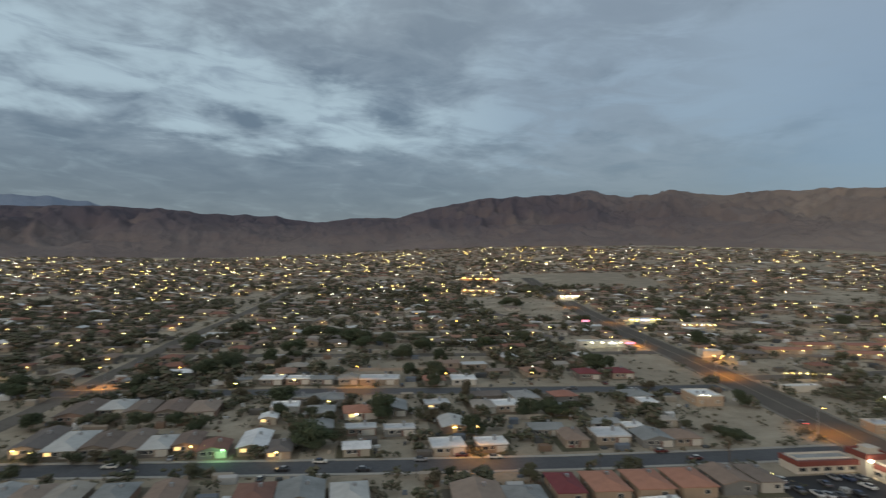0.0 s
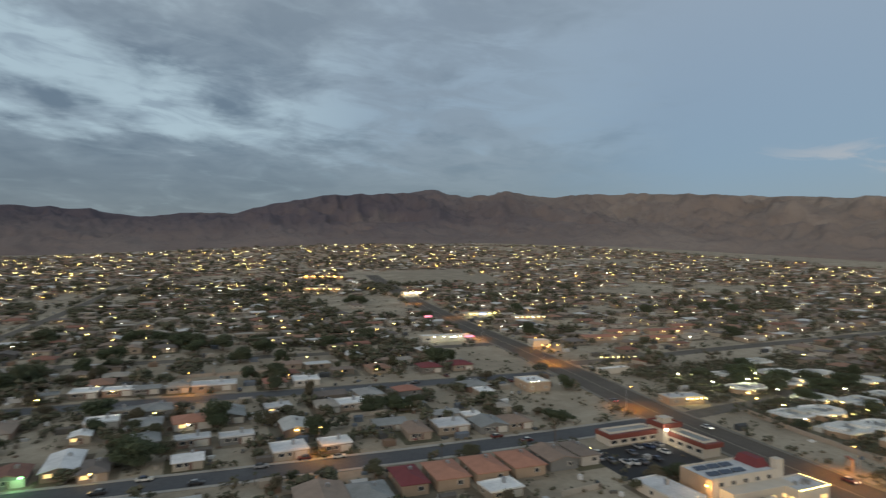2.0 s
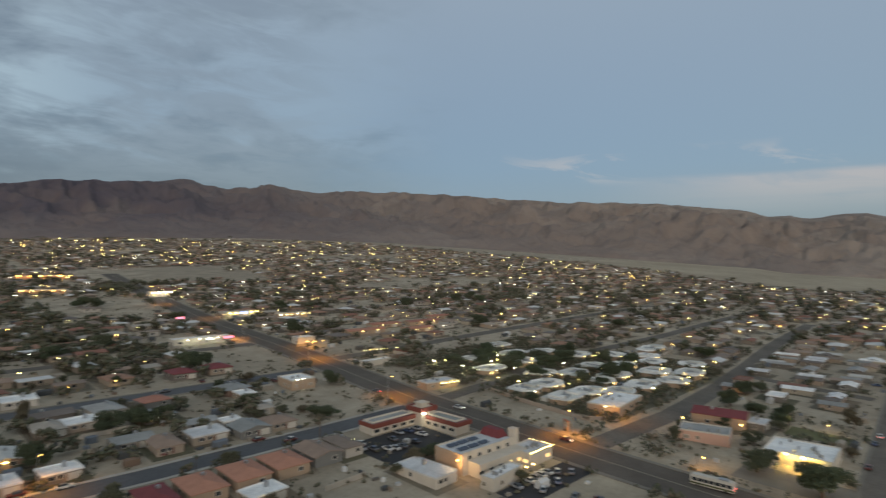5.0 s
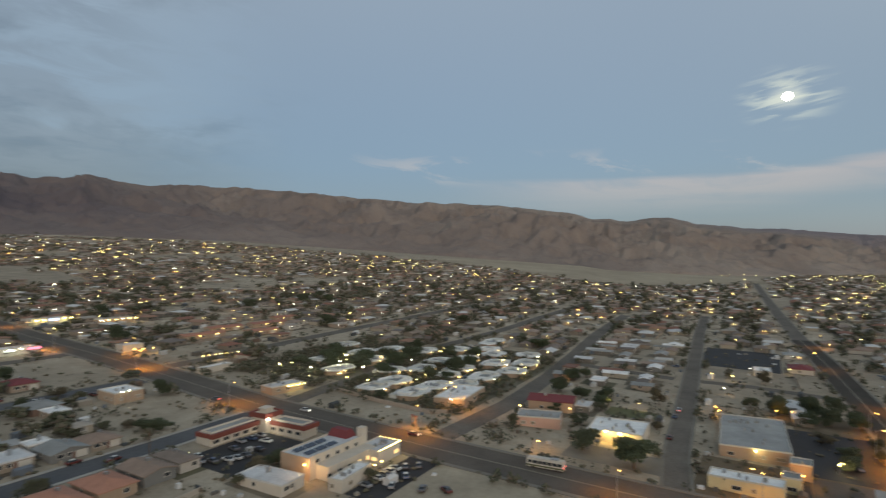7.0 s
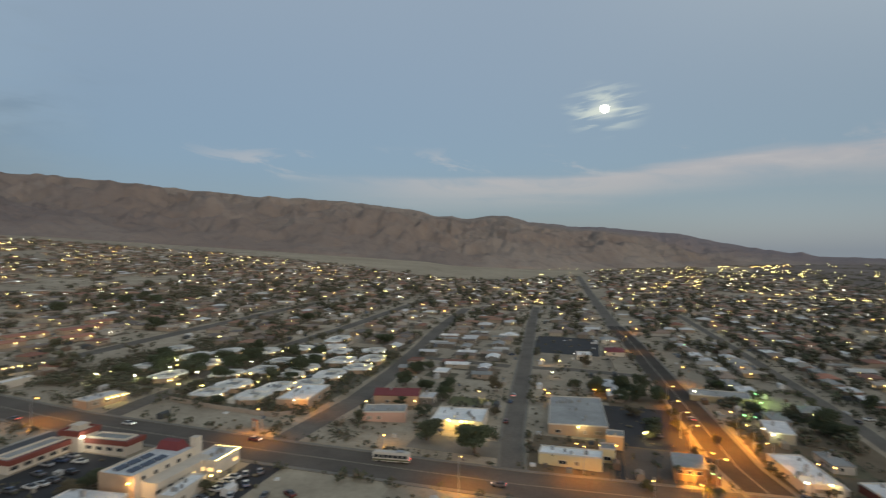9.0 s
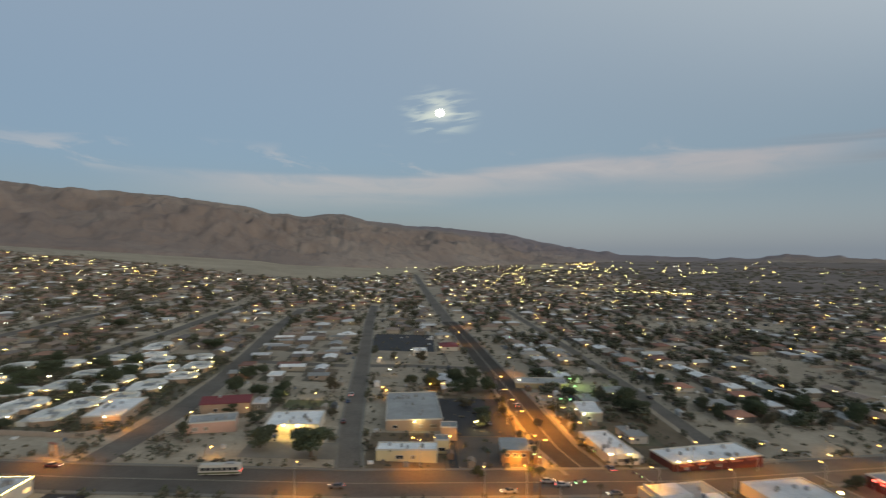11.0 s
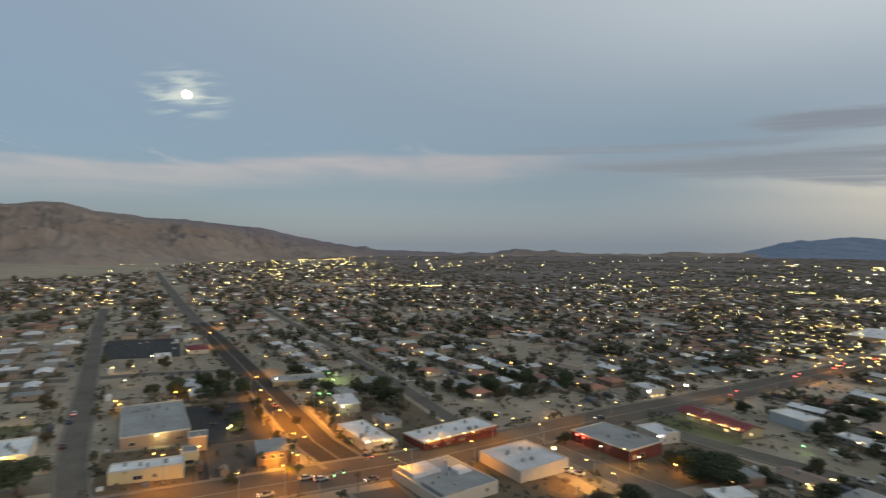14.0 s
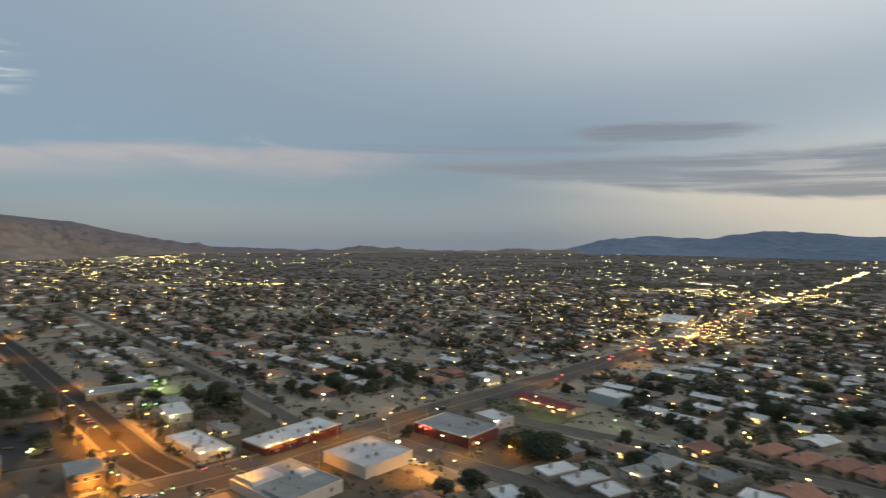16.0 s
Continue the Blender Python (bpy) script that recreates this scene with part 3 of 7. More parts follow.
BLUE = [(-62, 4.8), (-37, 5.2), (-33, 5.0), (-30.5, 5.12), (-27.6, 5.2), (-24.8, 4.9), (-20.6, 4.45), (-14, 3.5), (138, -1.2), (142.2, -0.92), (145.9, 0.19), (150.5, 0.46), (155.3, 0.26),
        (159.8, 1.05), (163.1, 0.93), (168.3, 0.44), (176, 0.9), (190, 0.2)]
mountains("distant_range", BLUE, -62, -14, 0.3, ([-62, -14], [4300, 4300]), ([-62, -14], [4720, 4720]), FAR_RANGE, "distant mountain peaks with haze blue painted into the rock", 21, 0.5)
mountains("distant_range_south", BLUE, 138, 190, 0.3, ([138, 190], [4250, 4250]), ([138, 190], [4720, 4720]), FAR_RANGE, "distant mountains across the valley, painted haze-blue", 33, 0.6)

az, s = np.meshgrid(np.arange(58, 91, 0.5), np.linspace(0, 1, 24), indexing="ij")
wave = 60 * (fractal(az / 4, az * 0 + 3.3, 71, 4) - 0.5)
inner = np.interp(az, [58, 64, 72, 78, 84, 91], [1640, 1500, 1240, 1235, 1400, 1750]) + wave
outer = np.interp(az, [58, 66, 74, 82, 91], [1700, 2060, 2120, 2250, 2200]) + wave
r = inner + (outer - inner) * s
x, y = r * np.sin(np.radians(az)), r * np.cos(np.radians(az))
sheet("alluvial_fan", x, y, height(x, y) + 1.2, PALE_FAN, "pale gravel fan below the mountains", "ground")

az, s = np.meshgrid(np.arange(104, 184, 1.0), np.linspace(0, 1, 60) ** 1.6, indexing="ij")
wave = 420 * (fractal(az / 5, az * 0 + 8.1, 91, 4) - 0.5)
inner = np.interp(az, [104, 110, 116, 140, 184], [2300, 1700, 1330, 1300, 1500]) + wave
r = inner + (4660 - inner) * s
x, y = r * np.sin(np.radians(az)), r * np.cos(np.radians(az))
sheet("scrub_plain", x, y, height(x, y) + 1.0 + 1.5 * s, PLAIN, "dark scrub-covered plain beyond the town", "ground")

a, e = radians(MOON_AZ), radians(MOON_EL)
bm = bmesh.new()
bmesh.ops.create_icosphere(bm, subdivisions=5, radius=31)
me = bpy.data.meshes.new("moon")
bm.to_mesh(me)
bm.free()
me.materials.append(MOONLIGHT)
moon = tagged(new("moon", me), "bright full moon behind thin cloud", "moon", kind="structure")
moon.matrix_basis = pose(4500 * math.cos(e) * math.sin(a), 4500 * math.cos(e) * math.cos(a), 70 + 4500 * math.sin(e))


# ---- roads ----
def strip(soup, line, width, lift, side=0.0, thick=0.0, step=12.0):
    """A band that follows a line over the ground."""
    pts = []
    for (x0, y0), (x1, y1) in zip(line[:-1], line[1:]):
        n = max(1, int(math.hypot(x1 - x0, y1 - y0) / step))
        pts += [(x0 + (x1 - x0) * i / n, y0 + (y1 - y0) * i / n) for i in range(n)]
    pts.append(line[-1])
    verts, faces = [], []
    for i, (x, y) in enumerate(pts):
        xa, ya = pts[max(i - 1, 0)]
        xb, yb = pts[min(i + 1, len(pts) - 1)]
        l = math.hypot(xb - xa, yb - ya)
        nx, ny = (yb - ya) / l, -(xb - xa) / l
        for k in (-1, 1):
            px, py = x + nx * (side + k * width / 2), y + ny * (side + k * width / 2)
            verts += [(px, py, ground(px, py) + lift), (px, py, ground(px, py) + lift - max(thick, 0.3))]
    for i in range(len(pts) - 1):
        o = 4 * i
        faces += [(o, o + 2, o + 6, o + 4), (o + 1, o + 5, o + 7, o + 3), (o, o + 4, o + 5, o + 1), (o + 2, o + 3, o + 7, o + 6)]
    faces += [(0, 1, 3, 2), (4 * len(pts) - 4, 4 * len(pts) - 2, 4 * len(pts) - 1, 4 * len(pts) - 3)]
    soup.add(verts, faces)


ROADS = []


def road(name, line, width, label, pave=0.0, lift=0.06, lines=False, surface=None, kerb=None):
    ROADS.append((line, width / 2 + 2.5))
    s = Soup()
    strip(s, line, width, lift)
    single(name, s, surface or (ASPHALT if width > 12 else STREET), label, "road", "structure")
    if pave:
        p = Soup()
        for k in (-1, 1):
            strip(p, line, pave, lift + 0.14, k * (width / 2 + pave / 2))
        single("pavement", p, kerb or CONCRETE, "pale concrete pavement with a raised kerb", "pavement", "structure")
    if lines:
        p = Soup()
        for k in lines:
            strip(p, line, 0.22, lift + 0.006, k, 0.01)
        single("road_marking", p, PAINT_LINE, "faded painted lane lines", "road marking", "structure")


BLVD = [(640, -3000), (520, -1832), (382, -1141), (301, -731), (248, -486), (212, -278), (197, -175), (178, -80), (171, 20), (171, 100), (174, 190), (182, 255), (190, 330), (196, 430), (210, 560), (228, 700), (262, 950)]
ST_B = [(182, -52), (207, -47), (305, -41), (460, -31), (560, -22), (783, -9), (1145, 8), (1700, 32), (2100, 50)]
road("road_boulevard", BLVD, 19, "wide asphalt boulevard lit by sodium lamps", 1.8, 0.10, (-0.2, 0.2))
road("road_avenue", ST_B[:5], 14, "asphalt avenue with bright kerbs running to the hills", 1.6, 0.08, (-0.2, 0.2), ROAD_DARK)
road("road_avenue_east", ST_B[4:], 11, "sun-bleached asphalt avenue running up to the hills", 1.2, 0.08, (), STREET)
road("road_avenue_west", [(160, -54), (60, -58), (-120, -66)], 14, "asphalt avenue", 1.6, 0.08)
road("road_a", [(182, 24), (210, 28), (400, 42), (560, 54), (700, 62)], 7.4, "straight residential asphalt street", 1.2)
road("road_c", [(182, 104), (240, 101), (300, 104), (370, 111), (480, 124), (640, 136)], 10, "residential asphalt street", 0)
road("road_d", [(185, 279), (230, 279), (320, 285), (480, 291), (640, 293)], 10, "residential asphalt street", 0)
road("road_d_south", [(250, 190), (318, 195), (440, 193), (574, 198), (720, 202)], 9, "residential asphalt street", 0)
road("road_court", [(183, 180), (205, 182.5), (236, 184), (262, 188)], 8.5, "short asphalt street to the court of flats", 0)
road("road_cross", [(345, 107), (342, 70), (340, 46)], 8, "short residential asphalt street", 0)
road("road_cross_south", [(341, 37), (345, 10), (341, -33)], 8, "short residential asphalt street", 0)
road("road_first", [(-420, 206), (-93, 187), (-43, 184), (8, 181), (63, 178.4), (122, 178), (163, 178.5)], 10, "residential asphalt street with concrete kerbs", 1.5, surface=STREET_GREY, kerb=KERB)
road("road_second", [(-420, 294), (-90, 276), (-14, 272), (65, 267), (120, 264), (170, 262)], 10, "residential asphalt street", 1.3, surface=STREET_GREY)
road("road_third", [(-420, 382), (-90, 362), (65, 352), (180, 348)], 9, "residential asphalt street", 0)
road("road_west", [(-145, 120), (-134, 249), (-130, 349), (-131, 404), (-122, 512), (-110, 700), (-100, 900)], 9.5, "residential asphalt street", 0)
road("road_b_south", [(190, -106), (227, -107), (295, -108), (480, -104), (700, -96)], 7, "residential asphalt street", 0)
road("road_g", [(185, -180), (145, -190), (94, -205), (53, -215), (-40, -232)], 9, "residential asphalt street", 1.2)
road("road_g_north", [(184, -122.5), (150, -128.5), (118, -135), (20, -154)], 9, "narrow asphalt street", 1.0)


# ---- kinds of things ----
TAKEN = []          # footprints in use: x, y, half sizes
SHARED = {}


def shared(key, make):
    if key not in SHARED:
        SHARED[key] = make()
    return SHARED[key]


def child(name, mesh, parent, x=0, y=0, z=0, rz=0, label=""):
    ob = new(name, mesh)
    ob.parent = parent
    ob.matrix_basis = pose(x, y, z, 0, 0, rz)
    if label:
        ob["label"] = label
    return ob


def thing(name, x, y, turn, label, category, group="", z=None):
    root = tagged(new(name), label, category, group)
    root.matrix_basis = pose(x, y, ground(x, y) if z is None else z, 0, 0, turn)
    return root


def window(root, x, y, z, rz, wide=1.5, lit=None):
    """A framed pane, facing local -y before its turn."""
    def ring():
        s = Soup()
        s.box(0, 0, -0.06, wide + 0.24, 0.16, 0.12).box(0, 0, 1.14, wide + 0.24, 0.16, 0.12)
        s.box(-wide / 2 - 0.06, 0, 0.06, 0.12, 0.16, 1.08).box(wide / 2 + 0.06, 0, 0.06, 0.12, 0.16, 1.08).box(0, 0, 0.06, 0.06, 0.12, 1.08)
        return s.mesh("window", TRIM)
    w = child("window", shared(("ring", wide), ring), root, x, y, z, rz)
    m = lit or GLASS
    child("pane", shared(("pane", wide, m.name), lambda: Soup().box(0, 0.0, 0.06, wide, 0.05, 1.08).mesh("pane", m)), w, label="lit window pane" if lit and lit is not BLIND else "")


def roof_soup(kind, w, d, h, rise=None, over=0.5):
    s, t = Soup(), 0.2
    if kind == "flat":
        s.box(0, 0, h, w + 0.3, d + 0.3, 0.22)
        for x, y, a, b in ((0, d / 2, w + 0.3, 0.25), (0, -d / 2, w + 0.3, 0.25), (w / 2, 0, 0.25, d - 0.25), (-w / 2, 0, 0.25, d - 0.25)):
            s.box(x, y, h + 0.22, a, b, 0.3)
        return s
    if kind == "gable":
        if d > w:                                   # ridge along y
            g = roof_soup("gable", d, w, h, rise, over)
            s.add([(-p[1], p[0], p[2]) for p in g.v], g.f)
            return s
        r = rise or d * 0.12
        k = r / (d / 2)
        e = d / 2 + over
        for q in (-1, 1):
            s.prism([(0, h + r), (q * e, h + r - k * e), (q * e, h + r - k * e + t), (0, h + r + t)], -w / 2 - over, w / 2 + over)
        return s
    r = rise or min(w, d) * 0.14                    # hip
    a, b = w / 2 + over, d / 2 + over
    ins = min(a, b)
    ra, rb = a - ins, b - ins
    low, top = h - 0.1, h + r
    pts = [(-a, -b, low), (a, -b, low), (a, b, low), (-a, b, low), (-a, -b, low + t), (a, -b, low + t), (a, b, low + t), (-a, b, low + t)]
    if w >= d:
        pts += [(-ra, 0, top + t), (ra, 0, top + t)]
        faces = [(4, 5, 9, 8), (5, 6, 9), (6, 7, 8, 9), (7, 4, 8)]
    else:
        pts += [(0, -rb, top + t), (0, rb, top + t)]
        faces = [(4, 5, 8), (5, 6, 9, 8), (6, 7, 9), (7, 4, 8, 9)]
    return s.add(pts, faces + [(3, 2, 1, 0), (0, 1, 5, 4), (1, 2, 6, 5), (2, 3, 7, 6), (3, 0, 4, 7)])


def wall_soup(kind, w, d, h, sink=0.9):
    s = Soup()
    if kind == "gable":
        a, b = (w, d) if d <= w else (d, w)
        r = b * 0.12
        g = Soup().prism([(-b / 2, -sink), (b / 2, -sink), (b / 2, h), (0, h + r), (-b / 2, h)], -a / 2, a / 2)
        s.add(g.v if d <= w else [(-p[1], p[0], p[2]) for p in g.v], g.f)
    else:
        s.box(0, 0, -sink, w, d, h + sink)
    return s


def lot(x, y, rx, ry):
    """A yard of trodden soil, gravel or dry grass round a house."""
    n, pts = 3, []
    o = LOT_JITTER.uniform(0.02, 0.05)
    for i in range(n + 1):
        for j in range(n + 1):
            px, py = x + (2 * i / n - 1) * rx, y + (2 * j / n - 1) * ry
            pts.append((px, py, ground(px, py) + o))
    LOTS.add(pts, [(i * (n + 1) + j, (i + 1) * (n + 1) + j, (i + 1) * (n + 1) + j + 1, i * (n + 1) + j + 1) for i in range(n) for j in range(n)])


LOTS, LOT_JITTER = Soup(), random.Random(5)
ROOF_WORDS = {"white_coated_roof": "white", "clay_tile_roof": "salmon clay tile", "dark_red_roof": "dark red", "grey_felt_roof": "grey felt", "shingle_roof": "weathered shingle", "brown_shingle_roof": "dark brown shingle"}
SHAPE_WORDS = {"flat": "flat", "gable": "gabled", "hip": "hipped"}


def house(kind, w, d, roof=None, wall=None, h=2.4, x=0.0, y=0.0, turn=0.0, front=-1, lit=0, extras=True, name="house", label=None, category="house", group="houses"):
    """A low house; front: -1 if its door looks to local -y, 1 if to +y."""
    roof, wall = roof or ROOF_MIX, wall or STUCCO
    words = label or "low stucco house with a %s %s roof" % (SHAPE_WORDS[kind], ROOF_WORDS.get(roof.name, "plain"))
    root = thing(name, x, y, turn, words, category, group)
    part("wall", wall_soup(kind, w, d, h), wall, root)
    part("roof", roof_soup(kind, w, d, h), roof, root)
    yf = front * (d / 2 + 0.03)
    rz = 0 if front < 0 else 180
    child("door", shared("door", lambda: Soup().box(0, 0, 0, 0.95, 0.1, 2.05).mesh("door", DOOR)), root, w * 0.08, yf, 0, rz)
    if w > 8.5 and extras:
        child("garage_door", shared("garage", lambda: Soup().box(0, 0, 0, 3.6, 0.1, 2.15).box(0, -0.05, 0.5, 3.5, 0.06, 0.06).box(0, -0.05, 1.05, 3.5, 0.06, 0.06).box(0, -0.05, 1.6, 3.5, 0.06, 0.06).mesh("garage_door", TRIM)), root, w * 0.28, yf, 0, rz)
    window(root, -w * 0.28, yf, 1.0, rz, 1.8, WARM_PANE if lit else None)
    window(root, -w * 0.05, yf, 1.0, rz, 1.2)
    window(root, w * 0.2, -yf, 1.0, 180 - rz, 1.5)
    window(root, -w / 2 - 0.03, d * 0.1, 1.0, -90, 1.2, WARM_PANE if lit > 1 else None)
    if extras:
        def cooler():
            s = Soup().box(0, 0, -0.9, 1.0, 1.0, 1.75)
            s.box(0, 0, 0.85, 0.8, 0.8, 0.12)
            return s.mesh("roof_cooler", STEEL)
        child("roof_cooler", shared("cooler", cooler), root, w * 0.15, d * 0.12, h + 0.95 if kind == "flat" else h + min(w, d) * 0.09 + 0.1)
    lot(x, y, max(w, 9) / 2 + 2.2, d / 2 + 3)
    TAKEN.append((x, y, w / 2 + 1, d / 2 + 1))
    return root


def parapet_block(name, x, y, w, d, h, wall, roof, turn, label, category="building", windows=0, lit=None, units=3, coping=TRIM, group=""):
    """A flat-roofed commercial building with a parapet, roof units and a row of windows on its west and south sides."""
    root = thing(name, x, y, turn, label, category, group)
    part("wall", Soup().box(0, 0, -0.9, w, d, h + 0.9), wall, root)
    part("roof", Soup().box(0, 0, h + 0.004, w - 0.5, d - 0.5, 0.12), roof, root)
    s = Soup()
    for px, py, a, b in ((0, d / 2 - 0.12, w + 0.1, 0.3), (0, -d / 2 + 0.12, w + 0.1, 0.3), (w / 2 - 0.12, 0, 0.3, d - 0.5), (-w / 2 + 0.12, 0, 0.3, d - 0.5)):
        s.box(px, py, h + 0.003, a, b, 0.5)
    part("parapet", s, coping, root)
    rnd = random.Random(int(x * 7 + y))
    for i in range(units):
        k = rnd.uniform(0.7, 1.3)
        u = Soup().box(0, 0, 0, k, k * 0.8, 0.9).box(0, 0, 0.9, k * 0.6, k * 0.5, 0.15)
        part("roof_unit", u, STEEL if i % 2 else ROOF_GREY, root).matrix_basis = pose(rnd.uniform(-0.36, 0.36) * w, rnd.uniform(-0.36, 0.36) * d, h + 0.124)
    for i in range(windows):
        f = (i + 0.5) / windows - 0.5
        if rnd.random() < 0.6:
            window(root, f * w * 0.9, -d / 2 - 0.03, 1.0, 0, rnd.choice((1.2, 1.8, 2.4)), lit or rnd.choice((None, BLIND, BLIND)))
        if rnd.random() < 0.7:
            window(root, -w / 2 - 0.03, f * d * 0.9, 1.0, -90, rnd.choice((1.2, 1.8, 2.4)), lit or rnd.choice((None, BLIND, BLIND)))
    TAKEN.append((x, y, w / 2 + 1, d / 2 + 1))
    return root


def crown_soup(rnd, rad, high, n, size):
    s = Soup()
    lobes = [(rnd.uniform(-0.55, 0.55) * rad, rnd.uniform(-0.55, 0.55) * rad, rnd.uniform(0.35, 0.9) * high, rnd.uniform(0.38, 0.62) * rad) for _ in range(9)]
    for _ in range(n):
        lx, ly, lz, lr = rnd.choice(lobes)
        u, v = rnd.uniform(0, 6.283), rnd.uniform(-1, 1)
        q = lr * rnd.uniform(0.35, 1.08)
        c = math.sqrt(1 - v * v)
        k = size * rnd.uniform(0.6, 1.4)
        m = Euler((rnd.uniform(0, 3), rnd.uniform(0, 3), rnd.uniform(0, 3))).to_matrix()
        o = Vector((lx + q * c * math.cos(u), ly + q * c * math.sin(u), lz + q * v * 0.75))
        s.add([o + m @ Vector(p) * k for p in ((-1, 0, 0), (0, -0.5, 0.25), (1, 0, 0), (0, 0.5, 0.2), (0.1, 0, -0.4))], [(0, 1, 2, 3), (0, 4, 1), (1, 4, 2), (2, 4, 3), (3, 4, 0)])
    return s


def tree_kind(seed, n=1000, size=0.29, leaf=None):
    rnd = random.Random(seed)
    trunk = Soup().tube([(0, 0, -0.4), (0.05, 0, 0.9), (0.0, 0.08, 1.9)], [0.22, 0.17, 0.13], 7)
    for i in range(4):
        a = i * 1.6 + rnd.uniform(0, 0.6)
        trunk.tube([(0, 0.08, 1.7), (0.7 * math.cos(a), 0.7 * math.sin(a), 2.6), (1.5 * math.cos(a), 1.5 * math.sin(a), 3.6)], [0.1, 0.07, 0.03], 5)
    return trunk.mesh("trunk", BARK), crown_soup(rnd, 2.7, 5.0, n, size).mesh("crown", leaf or LEAF)


def tree(x, y, wide, high, i=0, label="dark green broadleaf tree with a ragged crown"):
    """wide, high: of the whole tree, in metres."""
    trunk, crown = shared(("tree", i % 6, wide > 8.5), lambda: tree_kind(40 + i % 6, 3000, 0.21, LEAF_DEEP) if wide > 8.5 else tree_kind(40 + i % 6))
    root = thing("tree", x, y, (i * 77) % 360, label, "tree", "trees")
    root.scale = (wide / 5.6, wide / 5.6, high / 5.9)
    child("trunk", trunk, root), child("crown", crown, root)
    return root


def palm(x, y, high, i=0):
    def make():
        rnd = random.Random(8)
        t = Soup().tube([(0, 0, -0.4), (0.06, 0, 3), (0.0, 0.05, 6.5), (0.1, 0, 9.4)], [0.26, 0.2, 0.17, 0.15], 8)
        f = Soup()
        for k in range(34):
            a, up = rnd.uniform(0, 6.283), rnd.uniform(-0.6, 1.1)
            pts, c, s = [], math.cos(a), math.sin(a)
            for j in range(5):
                q = j / 4
                r, z = 1.9 * q * math.cos(up * 0.6), 9.4 + 1.4 * q * up - 1.5 * q * q
                w = 0.34 * (1 - q * 0.8)
                pts += [(c * r - s * w, s * r + c * w, z - 0.12), (c * r, s * r, z), (c * r + s * w, s * r - c * w, z - 0.12)]
            f.add(pts, [(3 * j + b, 3 * j + b + 1, 3 * j + b + 4, 3 * j + b + 3) for j in range(4) for b in (0, 1)])
        skirt = Soup().tube([(0.05, 0, 7.6), (0.08, 0, 8.4), (0.1, 0, 9.3)], [0.35, 0.6, 0.4], 9)
        return t.mesh("trunk", BARK), f.mesh("fronds", LEAF), skirt.mesh("dead_skirt", BARK)
    t, f, k = shared("palm", make)
    root = thing("palm_tree", x, y, i * 50, "tall fan palm with a shaggy skirt of dead fronds", "palm tree", "palms")
    root.scale = (high / 10,) * 3
    child("trunk", t, root), child("fronds", f, root), child("dead_skirt", k, root)
    return root


def car(x, y, turn, lights=False, label="parked car on dark asphalt", z=None):
    def body():
        s = Soup().prism([(-2.2, 0.35), (2.2, 0.35), (2.25, 0.62), (2.15, 0.85), (1.05, 0.95), (-1.6, 0.98), (-2.2, 0.9), (-2.28, 0.6)], -0.87, 0.87, "y")
        return s.mesh("body", CAR_PAINT)

    def cabin():
        pts = [(1.0, -0.8, 0.95), (1.0, 0.8, 0.95), (-1.7, 0.8, 0.97), (-1.7, -0.8, 0.97), (0.3, -0.64, 1.42), (0.3, 0.64, 1.42), (-1.1, 0.64, 1.44), (-1.1, -0.64, 1.44)]
        return Soup().add(pts, [(0, 1, 5, 4), (1, 2, 6, 5), (2, 3, 7, 6), (3, 0, 4, 7), (4, 5, 6, 7)]).mesh("cabin_glass", GLASS)

    def wheel():
        s = Soup()
        n = 12
        pts = [(0.33 * math.cos(6.283 * i / n), k, 0.33 * math.sin(6.283 * i / n)) for k in (-0.1, 0.1) for i in range(n)]
        s.add(pts, [tuple(range(n)), tuple(range(n, 2 * n))[::-1]] + [(i, i + n, (i + 1) % n + n, (i + 1) % n) for i in range(n)])
        return s.mesh("wheel", TYRE)
    root = thing("car", x, y, turn, label, "car", "cars", z=ground(x, y) + 0.09 if z is None else z)
    child("body", shared("car_body", body), root)
    child("cabin_glass", shared("car_cabin", cabin), root)
    child("roof_panel", shared("car_roof", lambda: Soup().box(-0.4, 0, 1.43, 1.35, 1.26, 0.04).mesh("roof_panel", CAR_PAINT)), root)
    for i, j in ((1, 1), (1, -1), (-1, 1), (-1, -1)):
        child("wheel", shared("wheel", wheel), root, i * 1.35, j * 0.82, 0.33)
    for q in (-0.6, 0.6):
        child("headlight", shared(("head", lights), lambda: Soup().box(2.22, 0, 0.6, 0.1, 0.4, 0.16).mesh("headlight", HEADLIGHT if lights else TRIM)), root, 0, q)
        child("tail_light", shared(("tail", lights), lambda: Soup().box(-2.24, 0, 0.65, 0.1, 0.35, 0.16).mesh("tail_light", RED if lights else BRICK_RED)), root, 0, q)
    return root


def point(x, y, z, colour, watts, size=0.35):
    l = bpy.data.lights.new("lamp_light", "POINT")
    l.energy, l.color, l.shadow_soft_size = watts, colour, size
    new("lamp_light", l).matrix_basis = pose(x, y, z)


def downlight(x, y, z, colour, watts, aim):
    """The light of a shielded lamp head, thrown down and out over the road."""
    l = bpy.data.lights.new("lamp_light", "SPOT")
    l.energy, l.color, l.shadow_soft_size = watts, colour, 0.4
    l.spot_size, l.spot_blend = radians(154), 1.0
    new("lamp_light", l).matrix_basis = look((x, y, z), (x + 2.5 * math.cos(aim), y + 2.5 * math.sin(aim), z - 10))


